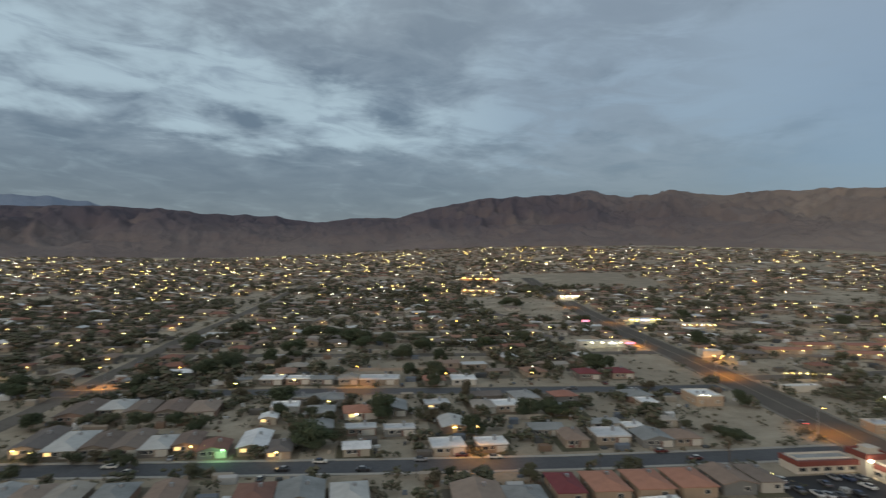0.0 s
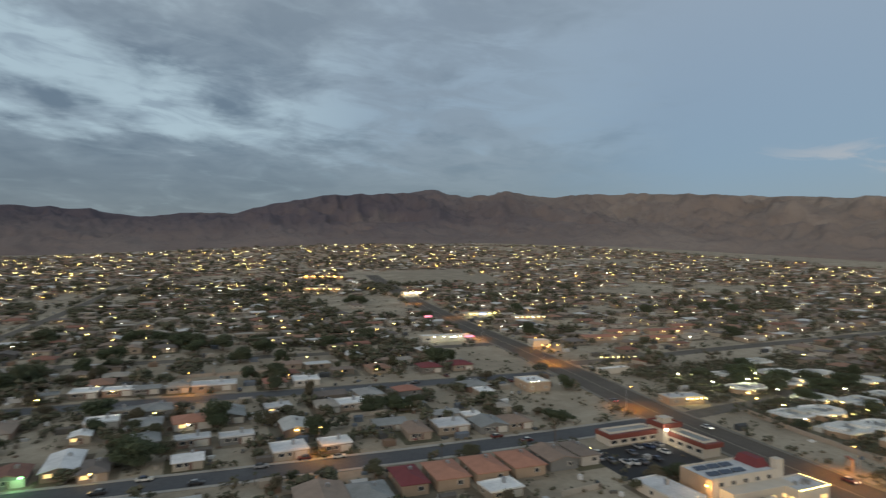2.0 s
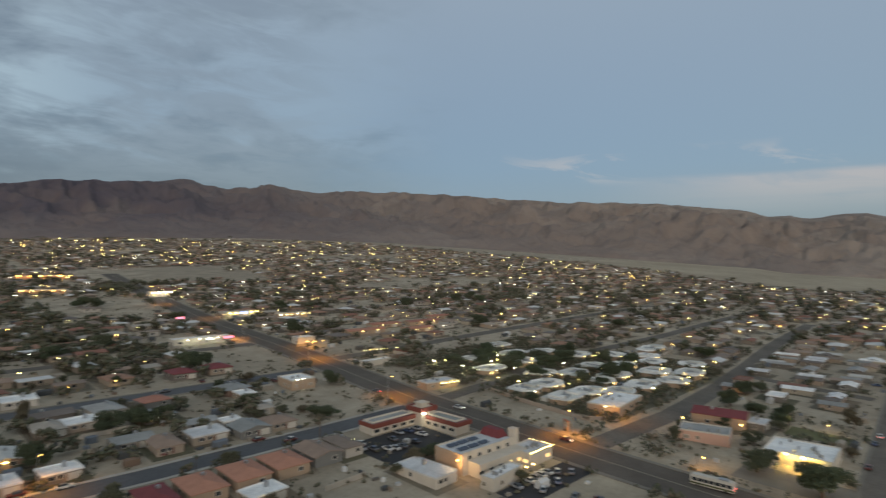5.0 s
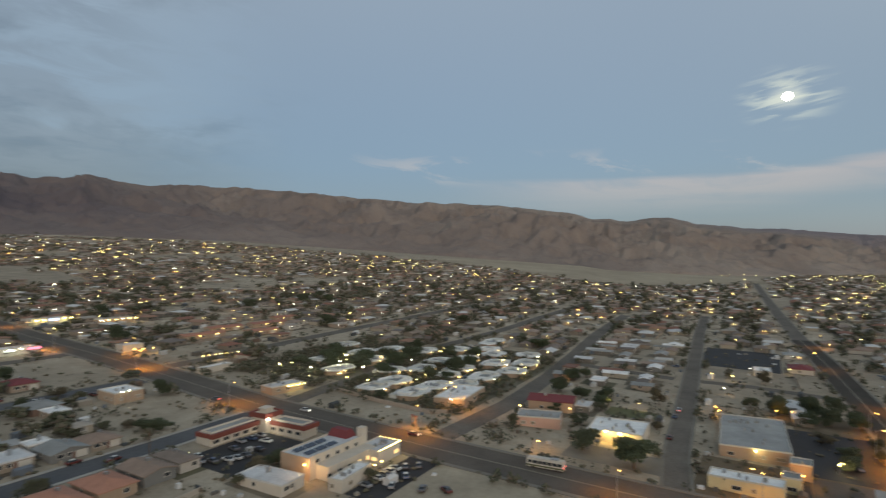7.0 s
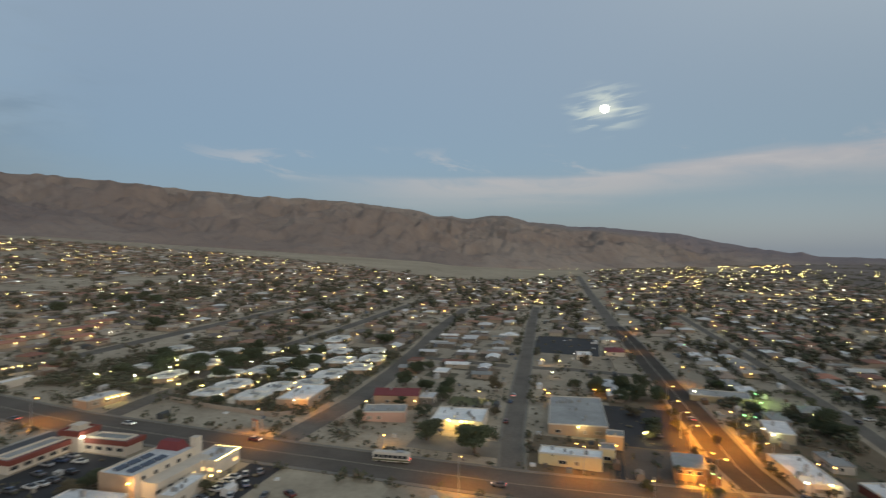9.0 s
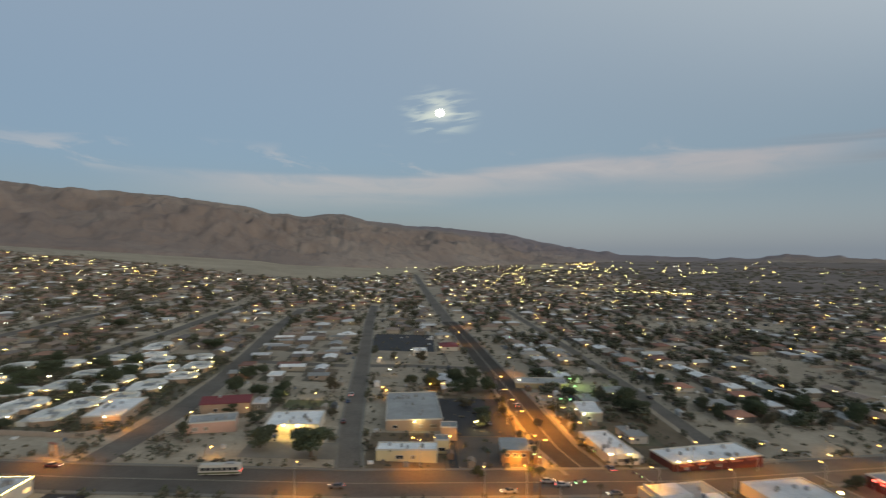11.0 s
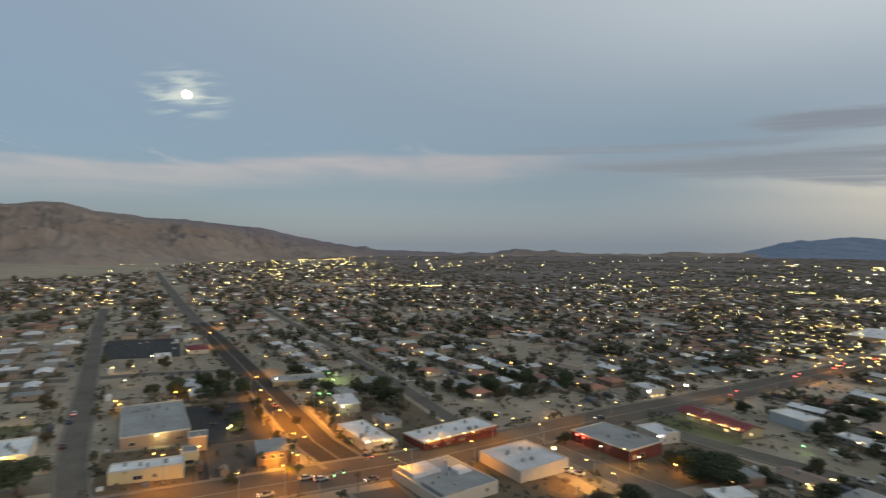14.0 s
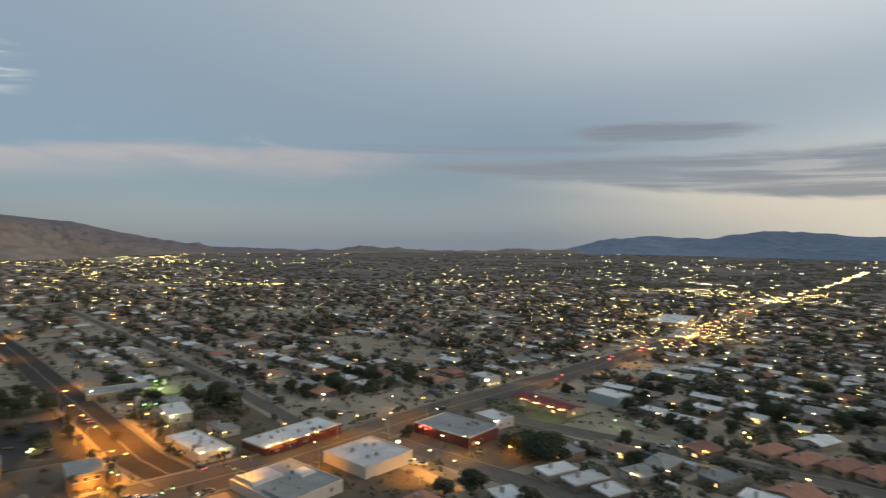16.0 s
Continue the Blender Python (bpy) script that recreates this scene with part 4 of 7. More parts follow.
def street_lamp(x, y, turn, watts=2600, colour=(1.0, 0.365, 0.016), glass=None, high=9.8):
    """A steel pole with an arm; the arm reaches to local +x."""
    glass = glass or SODIUM
    root = thing("street_lamp", x, y, turn, "tall steel street lamp with a glowing sodium head", "street lamp", "street lamps")
    child("pole", shared(("pole", high), lambda: Soup().tube([(0, 0, -0.3), (0, 0, 0.2), (0, 0, 0.25), (0, 0, high)], [0.2, 0.2, 0.11, 0.07], 8).mesh("pole", STEEL)), root)
    child("arm", shared(("arm", high), lambda: Soup().tube([(0, 0, high - 0.3), (0.8, 0, high + 0.2), (2.2, 0, high + 0.3)], [0.06, 0.05, 0.05], 6).mesh("arm", STEEL)), root)
    head = child("head", shared("head", lambda: Soup().box(0, 0, 0, 0.9, 0.36, 0.18, taper=0.75).mesh("head", STEEL)), root, 2.4, 0, high + 0.24)
    child("lamp_glass", shared(("glass", glass.name), lambda: Soup().gem(0, 0, 0, 0.5, 0.34, 0.26).mesh("lamp_glass", glass)), head, 0, 0, -0.1)
    a = radians(turn)
    downlight(x + 3.0 * math.cos(a), y + 3.0 * math.sin(a), ground(x, y) + high - 0.3, colour, watts * 2.0, a)


def wall_lamp(x, y, z, glass, colour=None, watts=0, size=0.3):
    """A bulkhead lamp on a wall or short post: a bracket and a glass."""
    zz = ground(x, y) + z
    root = tagged(new("lamp"), "small outdoor lamp switched on at dusk", "lamp", "outdoor lamps")
    root.matrix_basis = pose(x, y, zz)
    child("bracket", shared(("bracket", round(z, 1)), lambda: Soup().tube([(0, 0.1, -z - 0.2), (0, 0.1, 0.1)], [0.06, 0.05], 6).mesh("bracket", STEEL)), root)
    child("lamp_glass", shared(("bulb", glass.name, size), lambda: Soup().gem(0, 0, 0, size * 1.15, size * 0.95, size * 0.7).mesh("lamp_glass", glass)), root, 0, -0.15, 0.2)
    if watts:
        point(x - 0.6, y - 1.6, zz + 0.1, colour, watts * 0.4, 0.5)


WARM_PANE = shine("lit_pane", (1.0, 0.66, 0.25), 2.2)
HEADLIGHT = shine("headlight", (1.0, 0.9, 0.7), 9.0)


# ---- shops, halls and larger buildings along the boulevard ----
def strip_mall():
    """L-shaped shops with red fascias round a car park, with a corner tower."""
    root = thing("strip_mall", 152, 161, 0, "L-shaped white shop row with red-brown fascias and a corner tower", "shop building")

    def wing(cx, cy, w, d, h):
        part("wall", Soup().box(cx, cy, -1.2, w, d, h + 1.2), WHITE_WALL, root)
        s = Soup()
        for px, py, a, b in ((cx, cy + d / 2, w + 0.5, 0.4), (cx, cy - d / 2 - 0.5, w + 0.5, 1.3), (cx + w / 2, cy, 0.4, d - 0.4), (cx - w / 2, cy - 0.1, 0.4, d - 0.4)):
            s.box(px, py, h - 1.3, a, b, 1.5)
        part("fascia", s, RED_BAND, root, "red-brown fascia band")
        rim = Soup()
        for px, py, a, b in ((cx, cy + d / 2 - 1.2, w - 2.0, 0.5), (cx, cy - d / 2 + 1.2, w - 2.0, 0.5), (cx + w / 2 - 1.2, cy, 0.5, d - 2.9), (cx - w / 2 + 1.2, cy, 0.5, d - 2.9)):
            rim.box(px, py, h + 0.01, a, b, 0.55)
        part("parapet", rim, WHITE_WALL, root)
        part("roof", Soup().box(cx, cy, h + 0.004, w - 0.6, d - 0.6, 0.06), ROOF_GREY, root)
        n = int(max(w, d) / 4)
        for i in range(n):
            f = (i + 0.5) / n - 0.5
            if w > d:
                window(root, cx + f * w, cy - d / 2 - 0.03, 0.7, 0, 2.4)
            else:
                window(root, cx - w / 2 - 0.03, cy + f * d, 0.7, -90, 2.4)
    wing(-12.0, 5.0, 21, 7.4, 3.9)
    wing(3.4, -10.5, 7.4, 16, 3.9)
    part("tower", Soup().box(1.5, 1.0, -1.2, 7.5, 7.5, 7.4), WHITE_WALL, root)
    cap = Soup()
    for px, py, a, b in ((1.5, 4.9, 8.6, 0.6), (1.5, -2.9, 8.6, 0.6), (5.4, 1.0, 0.6, 7.2), (-2.4, 1.0, 0.6, 7.2)):
        cap.box(px, py, 5.0, a, b, 1.7)
    part("tower_fascia", cap, RED_BAND, root, "red-brown tower fascia")
    part("cupola", Soup().box(1.5, 1.0, 6.2, 3.6, 3.6, 1.5).box(1.5, 1.0, 7.7, 4.2, 4.2, 0.3), WHITE_WALL, root)
    TAKEN.append((140, 166, 15, 7)), TAKEN.append((155, 151, 7, 15))
    wall_lamp(150.0, 157.4, 4.9, COOL, (1.0, 0.93, 0.75), 1400, 0.75)


def hall():
    """White hall with solar panels, a red mansard front and lower annexes."""
    root = thing("hall", 139.5, 122, -2, "large white-rendered hall with solar panels and red mansard", "building")
    part("wall", Soup().box(0, 0, -1.0, 24, 11.5, 7.0), WHITE_WALL, root)
    part("west_gable", Soup().box(-12.15, 0, -1.0, 0.3, 11.9, 7.3), PEACH_WALL, root, "peach end wall")
    part("roof", Soup().box(0, 0, 6.004, 23.4, 10.9, 0.12), ROOF_WHITE, root)
    s = Soup()
    for px, py, a, b in ((0, 5.6, 24.1, 0.3), (0, -5.6, 24.1, 0.3)):
        s.box(px, py, 6.004, a, b, 0.6)
    part("parapet", s, WHITE_WALL, root)
    for i, px in enumerate((-8.2, -3.6, 1.0)):
        for j, py in enumerate((-2.2, 2.4)):
            p = Soup().prism([(-1.0, 0.12), (1.0, 0.5), (1.0, 0.58), (-1.0, 0.2)], -2.0, 2.0)
            p.box(-1.8, 0.9, 0, 0.1, 0.1, 0.45).box(1.8, 0.9, 0, 0.1, 0.1, 0.45)
            part("solar_panel", p, SOLAR, root, "dark blue solar panel").matrix_basis = pose(px, py, 6.13)
    part("east_tower", Soup().box(13.2, -4.4, -1.0, 2.4, 2.4, 10.0), WHITE_WALL, root)
    m = Soup().add([(7.5, 5.6, 6.1), (12.4, 5.6, 6.1), (12.4, -2.6, 6.1), (7.5, -2.6, 6.1), (8.7, 4.6, 8.4), (11.4, 4.6, 8.4), (11.4, -1.6, 8.4), (8.7, -1.6, 8.4)],
                   [(1, 0, 4, 5), (2, 1, 5, 6), (3, 2, 6, 7), (0, 3, 7, 4), (4, 7, 6, 5), (0, 1, 2, 3)])
    part("mansard", m, ROOF_RED, root, "dark red mansard roof")
    part("south_wing", Soup().box(1.5, -8.2, -1.0, 22, 5.0, 4.6).box(1.5, -8.2, 3.6, 22.4, 5.2, 0.4), WHITE_WALL, root, "white low flat-roofed wing")
    for i in range(5):
        window(root, -9 + i * 4.4, -10.73, 0.9, 0, 1.8, WARM_PANE if i > 2 else None)
        window(root, -9 + i * 4.4, -5.78, 4.2, 0, 1.6)
    TAKEN.append((136, 118, 15, 11))
    wall_lamp(126.0, 117.6, 4.8, SODIUM, (1.0, 0.6, 0.25), 2600, 0.5)
    parapet_block("restaurant", 154, 111.5, 12, 9, 3.9, WHITE_WALL, ROOF_WHITE, 0, "white flat-roofed restaurant outlined with warm strip lights", "restaurant", 3, WARM_PANE, 5)
    for n, (ax, ay, bx, by) in enumerate(((148, 106.9, 160.2, 106.9), (160.2, 106.9, 160.2, 116))):
        z = ground(154, 111) + 4.35
        single("strip_light", Soup().tube([(ax, ay, z), (bx, by, z)], [0.07, 0.07], 6), YELLOW, "warm glowing strip light along a parapet", "light")
    parapet_block("annex", 133, 106.2, 15, 4.6, 3.2, WHITE_WALL, ROOF_WHITE, 4, "low white annex with a patchy flat roof", "building", 2, None, 4)
    for px in (141, 144.5):
        wall_lamp(px, 103.5, 3.0, WARM, (1.0, 0.7, 0.3), 260, 0.42)


strip_mall()
hall()
parapet_block("store", 243.5, 5.6, 43, 22, 3.9, PEACH_WALL, ROOF_GREY, 3, "big peach store with a patched blue-grey flat roof", "store", 4, None, 15)
wall_lamp(221.0, 4.5, 3.6, YELLOW, (1.0, 0.85, 0.4), 900, 0.5)
parapet_block("store_annex", 215, -8.5, 7, 6, 4.6, PEACH_WALL, ROOF_GREY, -3, "small peach loading annex beside the store", "building", 0, None, 1)
parapet_block("shop_row", 193.0, 6.3, 7.5, 20, 3.7, surf("cream_render", [(0.60, 0.52, 0.32)], 0.9, 0.12, 0.3, 4.0, 0.15), ROOF_WHITE, -3, "cream shop row with a pale flat roof", "shop building", 4, None, 4)
parapet_block("kiosk", 200.5, -5.5, 6, 5, 4.4, SHARED.setdefault("cream", bpy.data.materials["cream_render"]), ROOF_GREY, -3, "small cream building lit orange", "building", 1, None, 1)
parapet_block("clinic", 223, 50, 19, 20, 3.3, WHITE_WALL, ROOF_WHITE, 3, "white-roofed building with bright lamps on its front", "building", 3, None, 9)
for px, py in ((212.6, 52.5), (212.6, 47.5)):
    wall_lamp(px, py, 3.6, WARM, (1.0, 0.66, 0.16), 4200, 0.75)
parapet_block("pink_building", 219, 80, 11, 17, 3.6, surf("pink_render", [(0.55, 0.36, 0.29)], 0.9, 0.12, 0.3, 4.0, 0.15), ROOF_GREY, 14, "pinkish stucco building with a flat roof", "building", 4, None, 3)
house("gable", 19, 13, ROOF_RED, PEACH_WALL, 4.2, 244, 83, 100, label="peach hall with a long dark red roof beside a street")
house("flat", 9, 6, ROOF_WHITE, None, 3.0, 247, 70, 5)
parapet_block("corner_shop", 196, 196.5, 17, 8.5, 2.9, PEACH_WALL, ROOF_WHITE, -10, "small peach shop with a row of bright lamps", "shop building", 3, None, 3)
for k in range(5):
    wall_lamp(194.5 + k * 2.2, 191.4 - k * 0.4, 2.7, YELLOW, (1.0, 0.8, 0.25), 300 if k % 2 else 0, 0.45)
parapet_block("long_shed", 204, 253, 19, 5, 2.5, WHITE_WALL, ROOF_WHITE, 2, "long pale flat-roofed shed", "shed", 2, None, 1)
parapet_block("office", 146, 240, 12, 14, 3.9, PEACH_WALL, ROOF_WHITE, -4, "low peach office with a white flat roof", "building", 3, None, 3)
for px in (141.5, 144.5):
    wall_lamp(px, 232, 4.9, COOL, (1, 0.9, 0.7), 0, 0.4)
# south of the avenue
parapet_block("white_store", 203.5, -64.6, 26, 10.8, 3.1, WHITE_WALL, ROOF_WHITE, 7, "white flat-roofed store with a lit canopy", "store", 4, None, 6)
wall_lamp(191.6, -61.7, 3.0, COOL, (1.0, 0.8, 0.45), 260, 0.6)
wall_lamp(190.4, -67.7, 3.6, YELLOW, (1.0, 0.85, 0.4), 500, 0.45)
parapet_block("shop_terrace", 195.3, -96, 13.5, 34, 3.0, BRICK_RED, ROOF_WHITE, 11, "row of shops with dark red fronts and white flat roofs", "shop building", 5, None, 9)
for k in range(5):
    single("awning", Soup().prism([(-1.6, 2.3), (0.2, 2.9), (0.2, 3.05), (-1.6, 2.45)], -2.4, 2.4, "y").box(-1.5, -2.2, -0.5, 0.12, 0.12, 2.8).box(-1.5, 2.2, -0.5, 0.12, 0.12, 2.8), BRICK_RED, "dark red sloping awning over a shop front", "awning", group="shop awnings").matrix_basis = pose(186.4 + k * 1.24, -84.6 - k * 6.2, ground(189, -94), 0, 0, 11)
for py in (-80, -84, -89, -96, -100):
    wall_lamp(185.3 - (py + 80) * 0.2, py - 2, 3.2, WARM if py < -85 else YELLOW, (1.0, 0.66, 0.2), 90, 0.42)
parapet_block("warehouse", 160.6, -105.6, 21, 20.5, 3.6, WHITE_WALL, ROOF_WHITE, 8, "big white windowless warehouse with a white flat roof", "warehouse", 0, None, 6)
wall_lamp(160, -117.4, 4.6, YELLOW, (1.0, 0.62, 0.14), 1700, 0.8)
k = parapet_block("grey_block", 155.6, -74.2, 25, 21, 2.9, WHITE_WALL, ROOF_GREY, 10, "grey flat-roofed block with white patched roof", "building", 3, None, 8)
for bx, by, bw, bd, bh in ((-7, 5.5, 11, 7.4, 0.5), (7.5, 4.0, 9, 10, 0.8), (1, -6.5, 6, 5, 0.4)):
    part("raised_roof", Soup().box(bx, by, 3.02, bw, bd, bh).box(bx, by + bd / 2 - 0.2, 3.02 + bh, bw, 0.4, 0.5).box(bx - bw / 2 + 0.2, by, 3.02 + bh, 0.4, bd - 0.9, 0.5), ROOF_GREY if bw > 10 else ROOF_WHITE, k, "raised roof with white coping")
part("wall_band", Soup().box(-6, -9.7, 0.0, 10, 1.2, 2.4), PEACH_WALL, k, "low peach lean-to")
parapet_block("red_block", 165.0, -149.0, 27, 18, 4.0, BRICK_RED, ROOF_GREY, 8, "dark red block building with a grey flat roof", "building", 4, None, 5)
wall_lamp(172.5, -137.2, 3.4, RED, (1.0, 0.2, 0.12), 1500, 0.7), wall_lamp(169.5, -137.6, 3.2, RED, (1.0, 0.3, 0.12), 600, 0.5)
wall_lamp(160, -137.5, 3.0, COOL, (1.0, 0.95, 0.8), 200, 0.35)
wall_lamp(146, -142, 3.2, WARM, (1.0, 0.6, 0.2), 1800, 0.5), wall_lamp(137, -149, 3.0, SODIUM, (1.0, 0.42, 0.06), 2600, 0.4)
parapet_block("service_shop", 167, -172, 13, 10, 3.6, WHITE_WALL, ROOF_WHITE, -4, "white flat-roofed service shop", "shop building", 2, None, 3)
wall_lamp(161, -166.4, 3.2, COOL, (0.6, 0.65, 1.0), 300, 0.5)
house("gable", 34, 12, ROOF_RED, surf("yellow_render", [(0.42, 0.36, 0.23)], 0.9, 0.12, 0.3, 4.0, 0.15), 2.9, 171, -211, -3, 1, 2, name="motel", label="long motel with a dark red roof and yellow walls", category="motel")
for px in (158, 164, 172, 180):
    wall_lamp(px, -203.4, 3.0, YELLOW, (0.92, 1.0, 0.3), 2600, 0.4)
house("flat", 17, 9, ROOF_WHITE, None, 3.6, 248, -70, -5, label="white-roofed house with bright porch lamps")
wall_lamp(239.0, -66, 3.0, COOL, (0.8, 1.0, 0.5), 420, 0.5)
wall_lamp(247, -64.6, 2.8, COOL, (1, 0.9, 0.7), 150, 0.4)
parapet_block("yellow_hall", 300, -60, 13, 26, 3.0, bpy.data.materials["yellow_render"], ROOF_GREY, -8, "cream hall with a grey flat roof", "building", 3, None, 3)
wall_lamp(296, -48, 4, COOL, (1, 0.95, 0.8), 200, 0.5)
parapet_block("filling_station", 222, -222, 14, 10, 4.6, WHITE_WALL, ROOF_WHITE, -5, "filling station with a brightly lit canopy", "building", 3, WARM_PANE, 3)
wall_lamp(212, -238, 6.0, COOL, (1.0, 0.97, 0.8), 1500, 0.95)
wall_lamp(216, -216.3, 3.6, COOL, (1.0, 0.97, 0.85), 900, 0.9)
parapet_block("market_hall", 312, -600, 34, 70, 6.5, PEACH_WALL, ROOF_WHITE, 14, "large market hall with a floodlit front", "store", 6, WARM_PANE, 8)
for k in range(6):
    wall_lamp(289 + k * 2.6, -572 - k * 10, 5.5, (YELLOW, COOL, WARM)[k % 3], (1.0, 0.75, 0.25), 5200, 1.1)
parapet_block("shopping_row", 252, -505, 16, 60, 4.5, PEACH_WALL, ROOF_GREY, 14, "row of lit shops beside the boulevard", "shop building", 6, WARM_PANE, 4)
for k in range(5):
    wall_lamp(238 + k * 2.6, -482 - k * 10, 4.0, (SODIUM, YELLOW)[k % 2], (1.0, 0.6, 0.15), 3600, 0.9)
parapet_block("steel_shed", 160, -246, 17, 12, 4.2, surf("blue_grey_steel", [(0.40, 0.45, 0.5)], 0.6, 0.1, 0.3, 3.0, 0.1), ROOF_WHITE, -5, "pale blue-grey steel shed", "shed", 2, None, 1)
def lit_sign(x, y, z, wide, high, turn, glass, label):
    """A glowing sign panel in a steel frame on two posts."""
    root = thing("sign", x, y, turn, label, "sign", "roadside signs")
    part("panel", Soup().box(0, 0, z, wide, 0.3, high), glass, root)
    part("frame", Soup().box(0, 0, z - 0.12, wide + 0.3, 0.4, 0.12).box(0, 0, z + high, wide + 0.3, 0.4, 0.12), STEEL, root)
    for q in (-0.35, 0.35):
        part("post", Soup().box(q * wide, 0.05, -0.4, 0.2, 0.2, z + 0.3), STEEL, root)


parapet_block("long_shop", 156, 372, 36, 9, 3.4, WHITE_WALL, ROOF_WHITE, -6, "long low white shop with a lit front", "shop building", 6, None, 4)
lit_sign(171.5, 365.0, 2.4, 6.5, 1.3, -6, SIGN_PINK, "glowing pink-red sign panel on a shop front")
lit_sign(160, 366.6, 2.3, 5.0, 1.0, -6, SIGN_WHITE, "glowing white sign panel on a shop front")
for px in (146, 153, 160, 165):
    wall_lamp(px, 366.6 - (px - 156) * 0.1, 3.2, COOL, (0.85, 1.0, 0.75), 420, 0.5)
lit_sign(177.5, 461, 3.0, 6.0, 1.6, -4, SIGN_PINK, "glowing pink sign beside the boulevard")
parapet_block("roadside_shop", 229, 470, 24, 10, 3.8, WHITE_WALL, ROOF_GREY, -4, "brightly lit roadside shop with a blue sign", "shop building", 5, WARM_PANE, 3)
lit_sign(231, 463.8, 2.6, 6.5, 1.5, -4, SIGN_BLUE, "glowing blue-white sign panel on a shop front")
for px in (219, 224, 238, 243):
    wall_lamp(px, 463.6, 3.4, YELLOW, (0.9, 1.0, 0.4), 700, 0.8)
parapet_block("filling_station", 228, 648, 22, 12, 4.6, WHITE_WALL, ROOF_WHITE, -4, "filling station with a brightly lit white canopy", "building", 4, WARM_PANE, 3)
for px in (219, 225, 231, 236):
    wall_lamp(px, 641.2, 4.4, COOL, (1, 0.97, 0.8), 900, 1.2)
parapet_block("white_block", 206.5, 331, 12, 9, 4.2, WHITE_WALL, ROOF_WHITE, -6, "small white block with a flat roof", "building", 3, None, 2)
for px, py in ((203, 321), (207, 319), (212, 317)):
    wall_lamp(px, py, 2.8, SODIUM, (1.0, 0.55, 0.1), 900, 0.5)
parapet_block("diner", 262, 440, 26, 9, 3.4, PEACH_WALL, ROOF_GREY, -8, "low diner with lamps along its eaves", "building", 3, None, 2)
for k in range(6):
    wall_lamp(250 + k * 5, 435.6 - k * 0.6, 3.0, (COOL, YELLOW, WARM)[k % 3], (1.0, 0.9, 0.5), 300 if k % 2 else 0, 0.6)
# lamp-lit school high on the slope
parapet_block("school", 172, 908, 58, 14, 4.6, PEACH_WALL, ROOF_GREY, -14, "long school building lit by orange lamps", "school", 6, None, 5)
parapet_block("school", 141, 737, 46, 11, 3.6, PEACH_WALL, ROOF_GREY, -30, "lower school wing with a row of lamps", "school", 5, None, 4)
for k in range(6):
    wall_lamp(147 + k * 10, 908 - k * 5.2, 5.5, SODIUM, (1.0, 0.5, 0.06), 5200 if k % 2 == 0 else 1500, (1.7, 1.0)[k % 2])
for k in range(6):
    wall_lamp(121 + k * 8.4, 737 - k * 5.2, 3.6, WARM if k % 3 else SODIUM, (1.0, 0.6, 0.12), 1800, 1.0)


vary = random.Random(31)


# ---- white-roofed court of flats east of the boulevard ----
def court_flat(x, y, w, d, turn):
    """Single-storey flats: a rounded, scalloped plan, a white coping all round and a sunken patio roof."""
    root = thing("flat_block", x, y, turn, "cream single-storey flats with a scalloped white roof", "flats", "court of flats")
    n = 36

    def ring(k, z, wave=1.0):
        out = []
        for i in range(n):
            a = 2 * math.pi * i / n
            c, q = math.cos(a), math.sin(a)
            p = (abs(c) ** 3.2 + abs(q) ** 3.2) ** (-1 / 3.2) * (1 + wave * 0.045 * math.sin(6 * a + x))
            out.append((w / 2 * p * c * k, d / 2 * p * q * k, z))
        return out

    def band(lo, hi):
        return Soup().add(lo + hi, [(i, (i + 1) % n, (i + 1) % n + n, i + n) for i in range(n)] + [tuple(range(n))[::-1], tuple(range(n, 2 * n))])
    part("wall", band(ring(0.95, -0.9), ring(0.95, 2.1)), PEACH_WALL, root)
    part("roof", band(ring(1.03, 2.1), ring(1.03, 2.4)), ROOF_PALE, root)
    rim = Soup().add(ring(1.02, 2.404) + ring(1.0, 2.8) + ring(0.94, 2.8) + ring(0.93, 2.404), [(k * n + i, k * n + (i + 1) % n, k * n + n + (i + 1) % n, k * n + n + i) for k in range(3) for i in range(n)])
    part("coping", rim, ROOF_WHITE, root, "broad white coping")
    for q in (-1, 1):
        bx, by, bw, bd = q * 0.33 * w, vary.uniform(-0.1, 0.1) * d, vary.uniform(0.2, 0.26) * w, vary.uniform(0.35, 0.6) * d
        part("raised_roof", Soup().box(bx, by, 2.404, bw, bd, vary.uniform(0.5, 1.1)), ROOF_PALE, root)
    oval = [(0.17 * w * math.cos(i * math.pi / 6), 0.17 * d * math.sin(i * math.pi / 6)) for i in range(12)]
    part("patio_roof", Soup().add([(p, q, 2.404) for p, q in oval] + [(p, q, 2.62) for p, q in oval], [(i, (i + 1) % 12, (i + 1) % 12 + 12, i + 12) for i in range(12)] + [tuple(range(12, 24))]), ROOF_GREY, root, "grey oval patio roof")
    part("lean_to", Soup().box(vary.uniform(-0.25, 0.25) * w, d * 0.5, -0.8, w * 0.4, 3.4, 2.7), ROOF_PALE, root)
    for i in range(3):
        part("roof_unit", Soup().box(0, 0, 0, 1.1, 0.9, 0.8), STEEL, root).matrix_basis = pose(vary.uniform(-0.3, 0.3) * w, vary.uniform(-0.3, 0.3) * d, 2.63)
    for i in range(3):
        window(root, (-0.24 + 0.24 * i) * w, -d * 0.478, 0.7, 0, 1.8, WARM_PANE if vary.random() < 0.3 else BLIND)
    TAKEN.append((x, y, w / 2 + 1, d / 2 + 1))


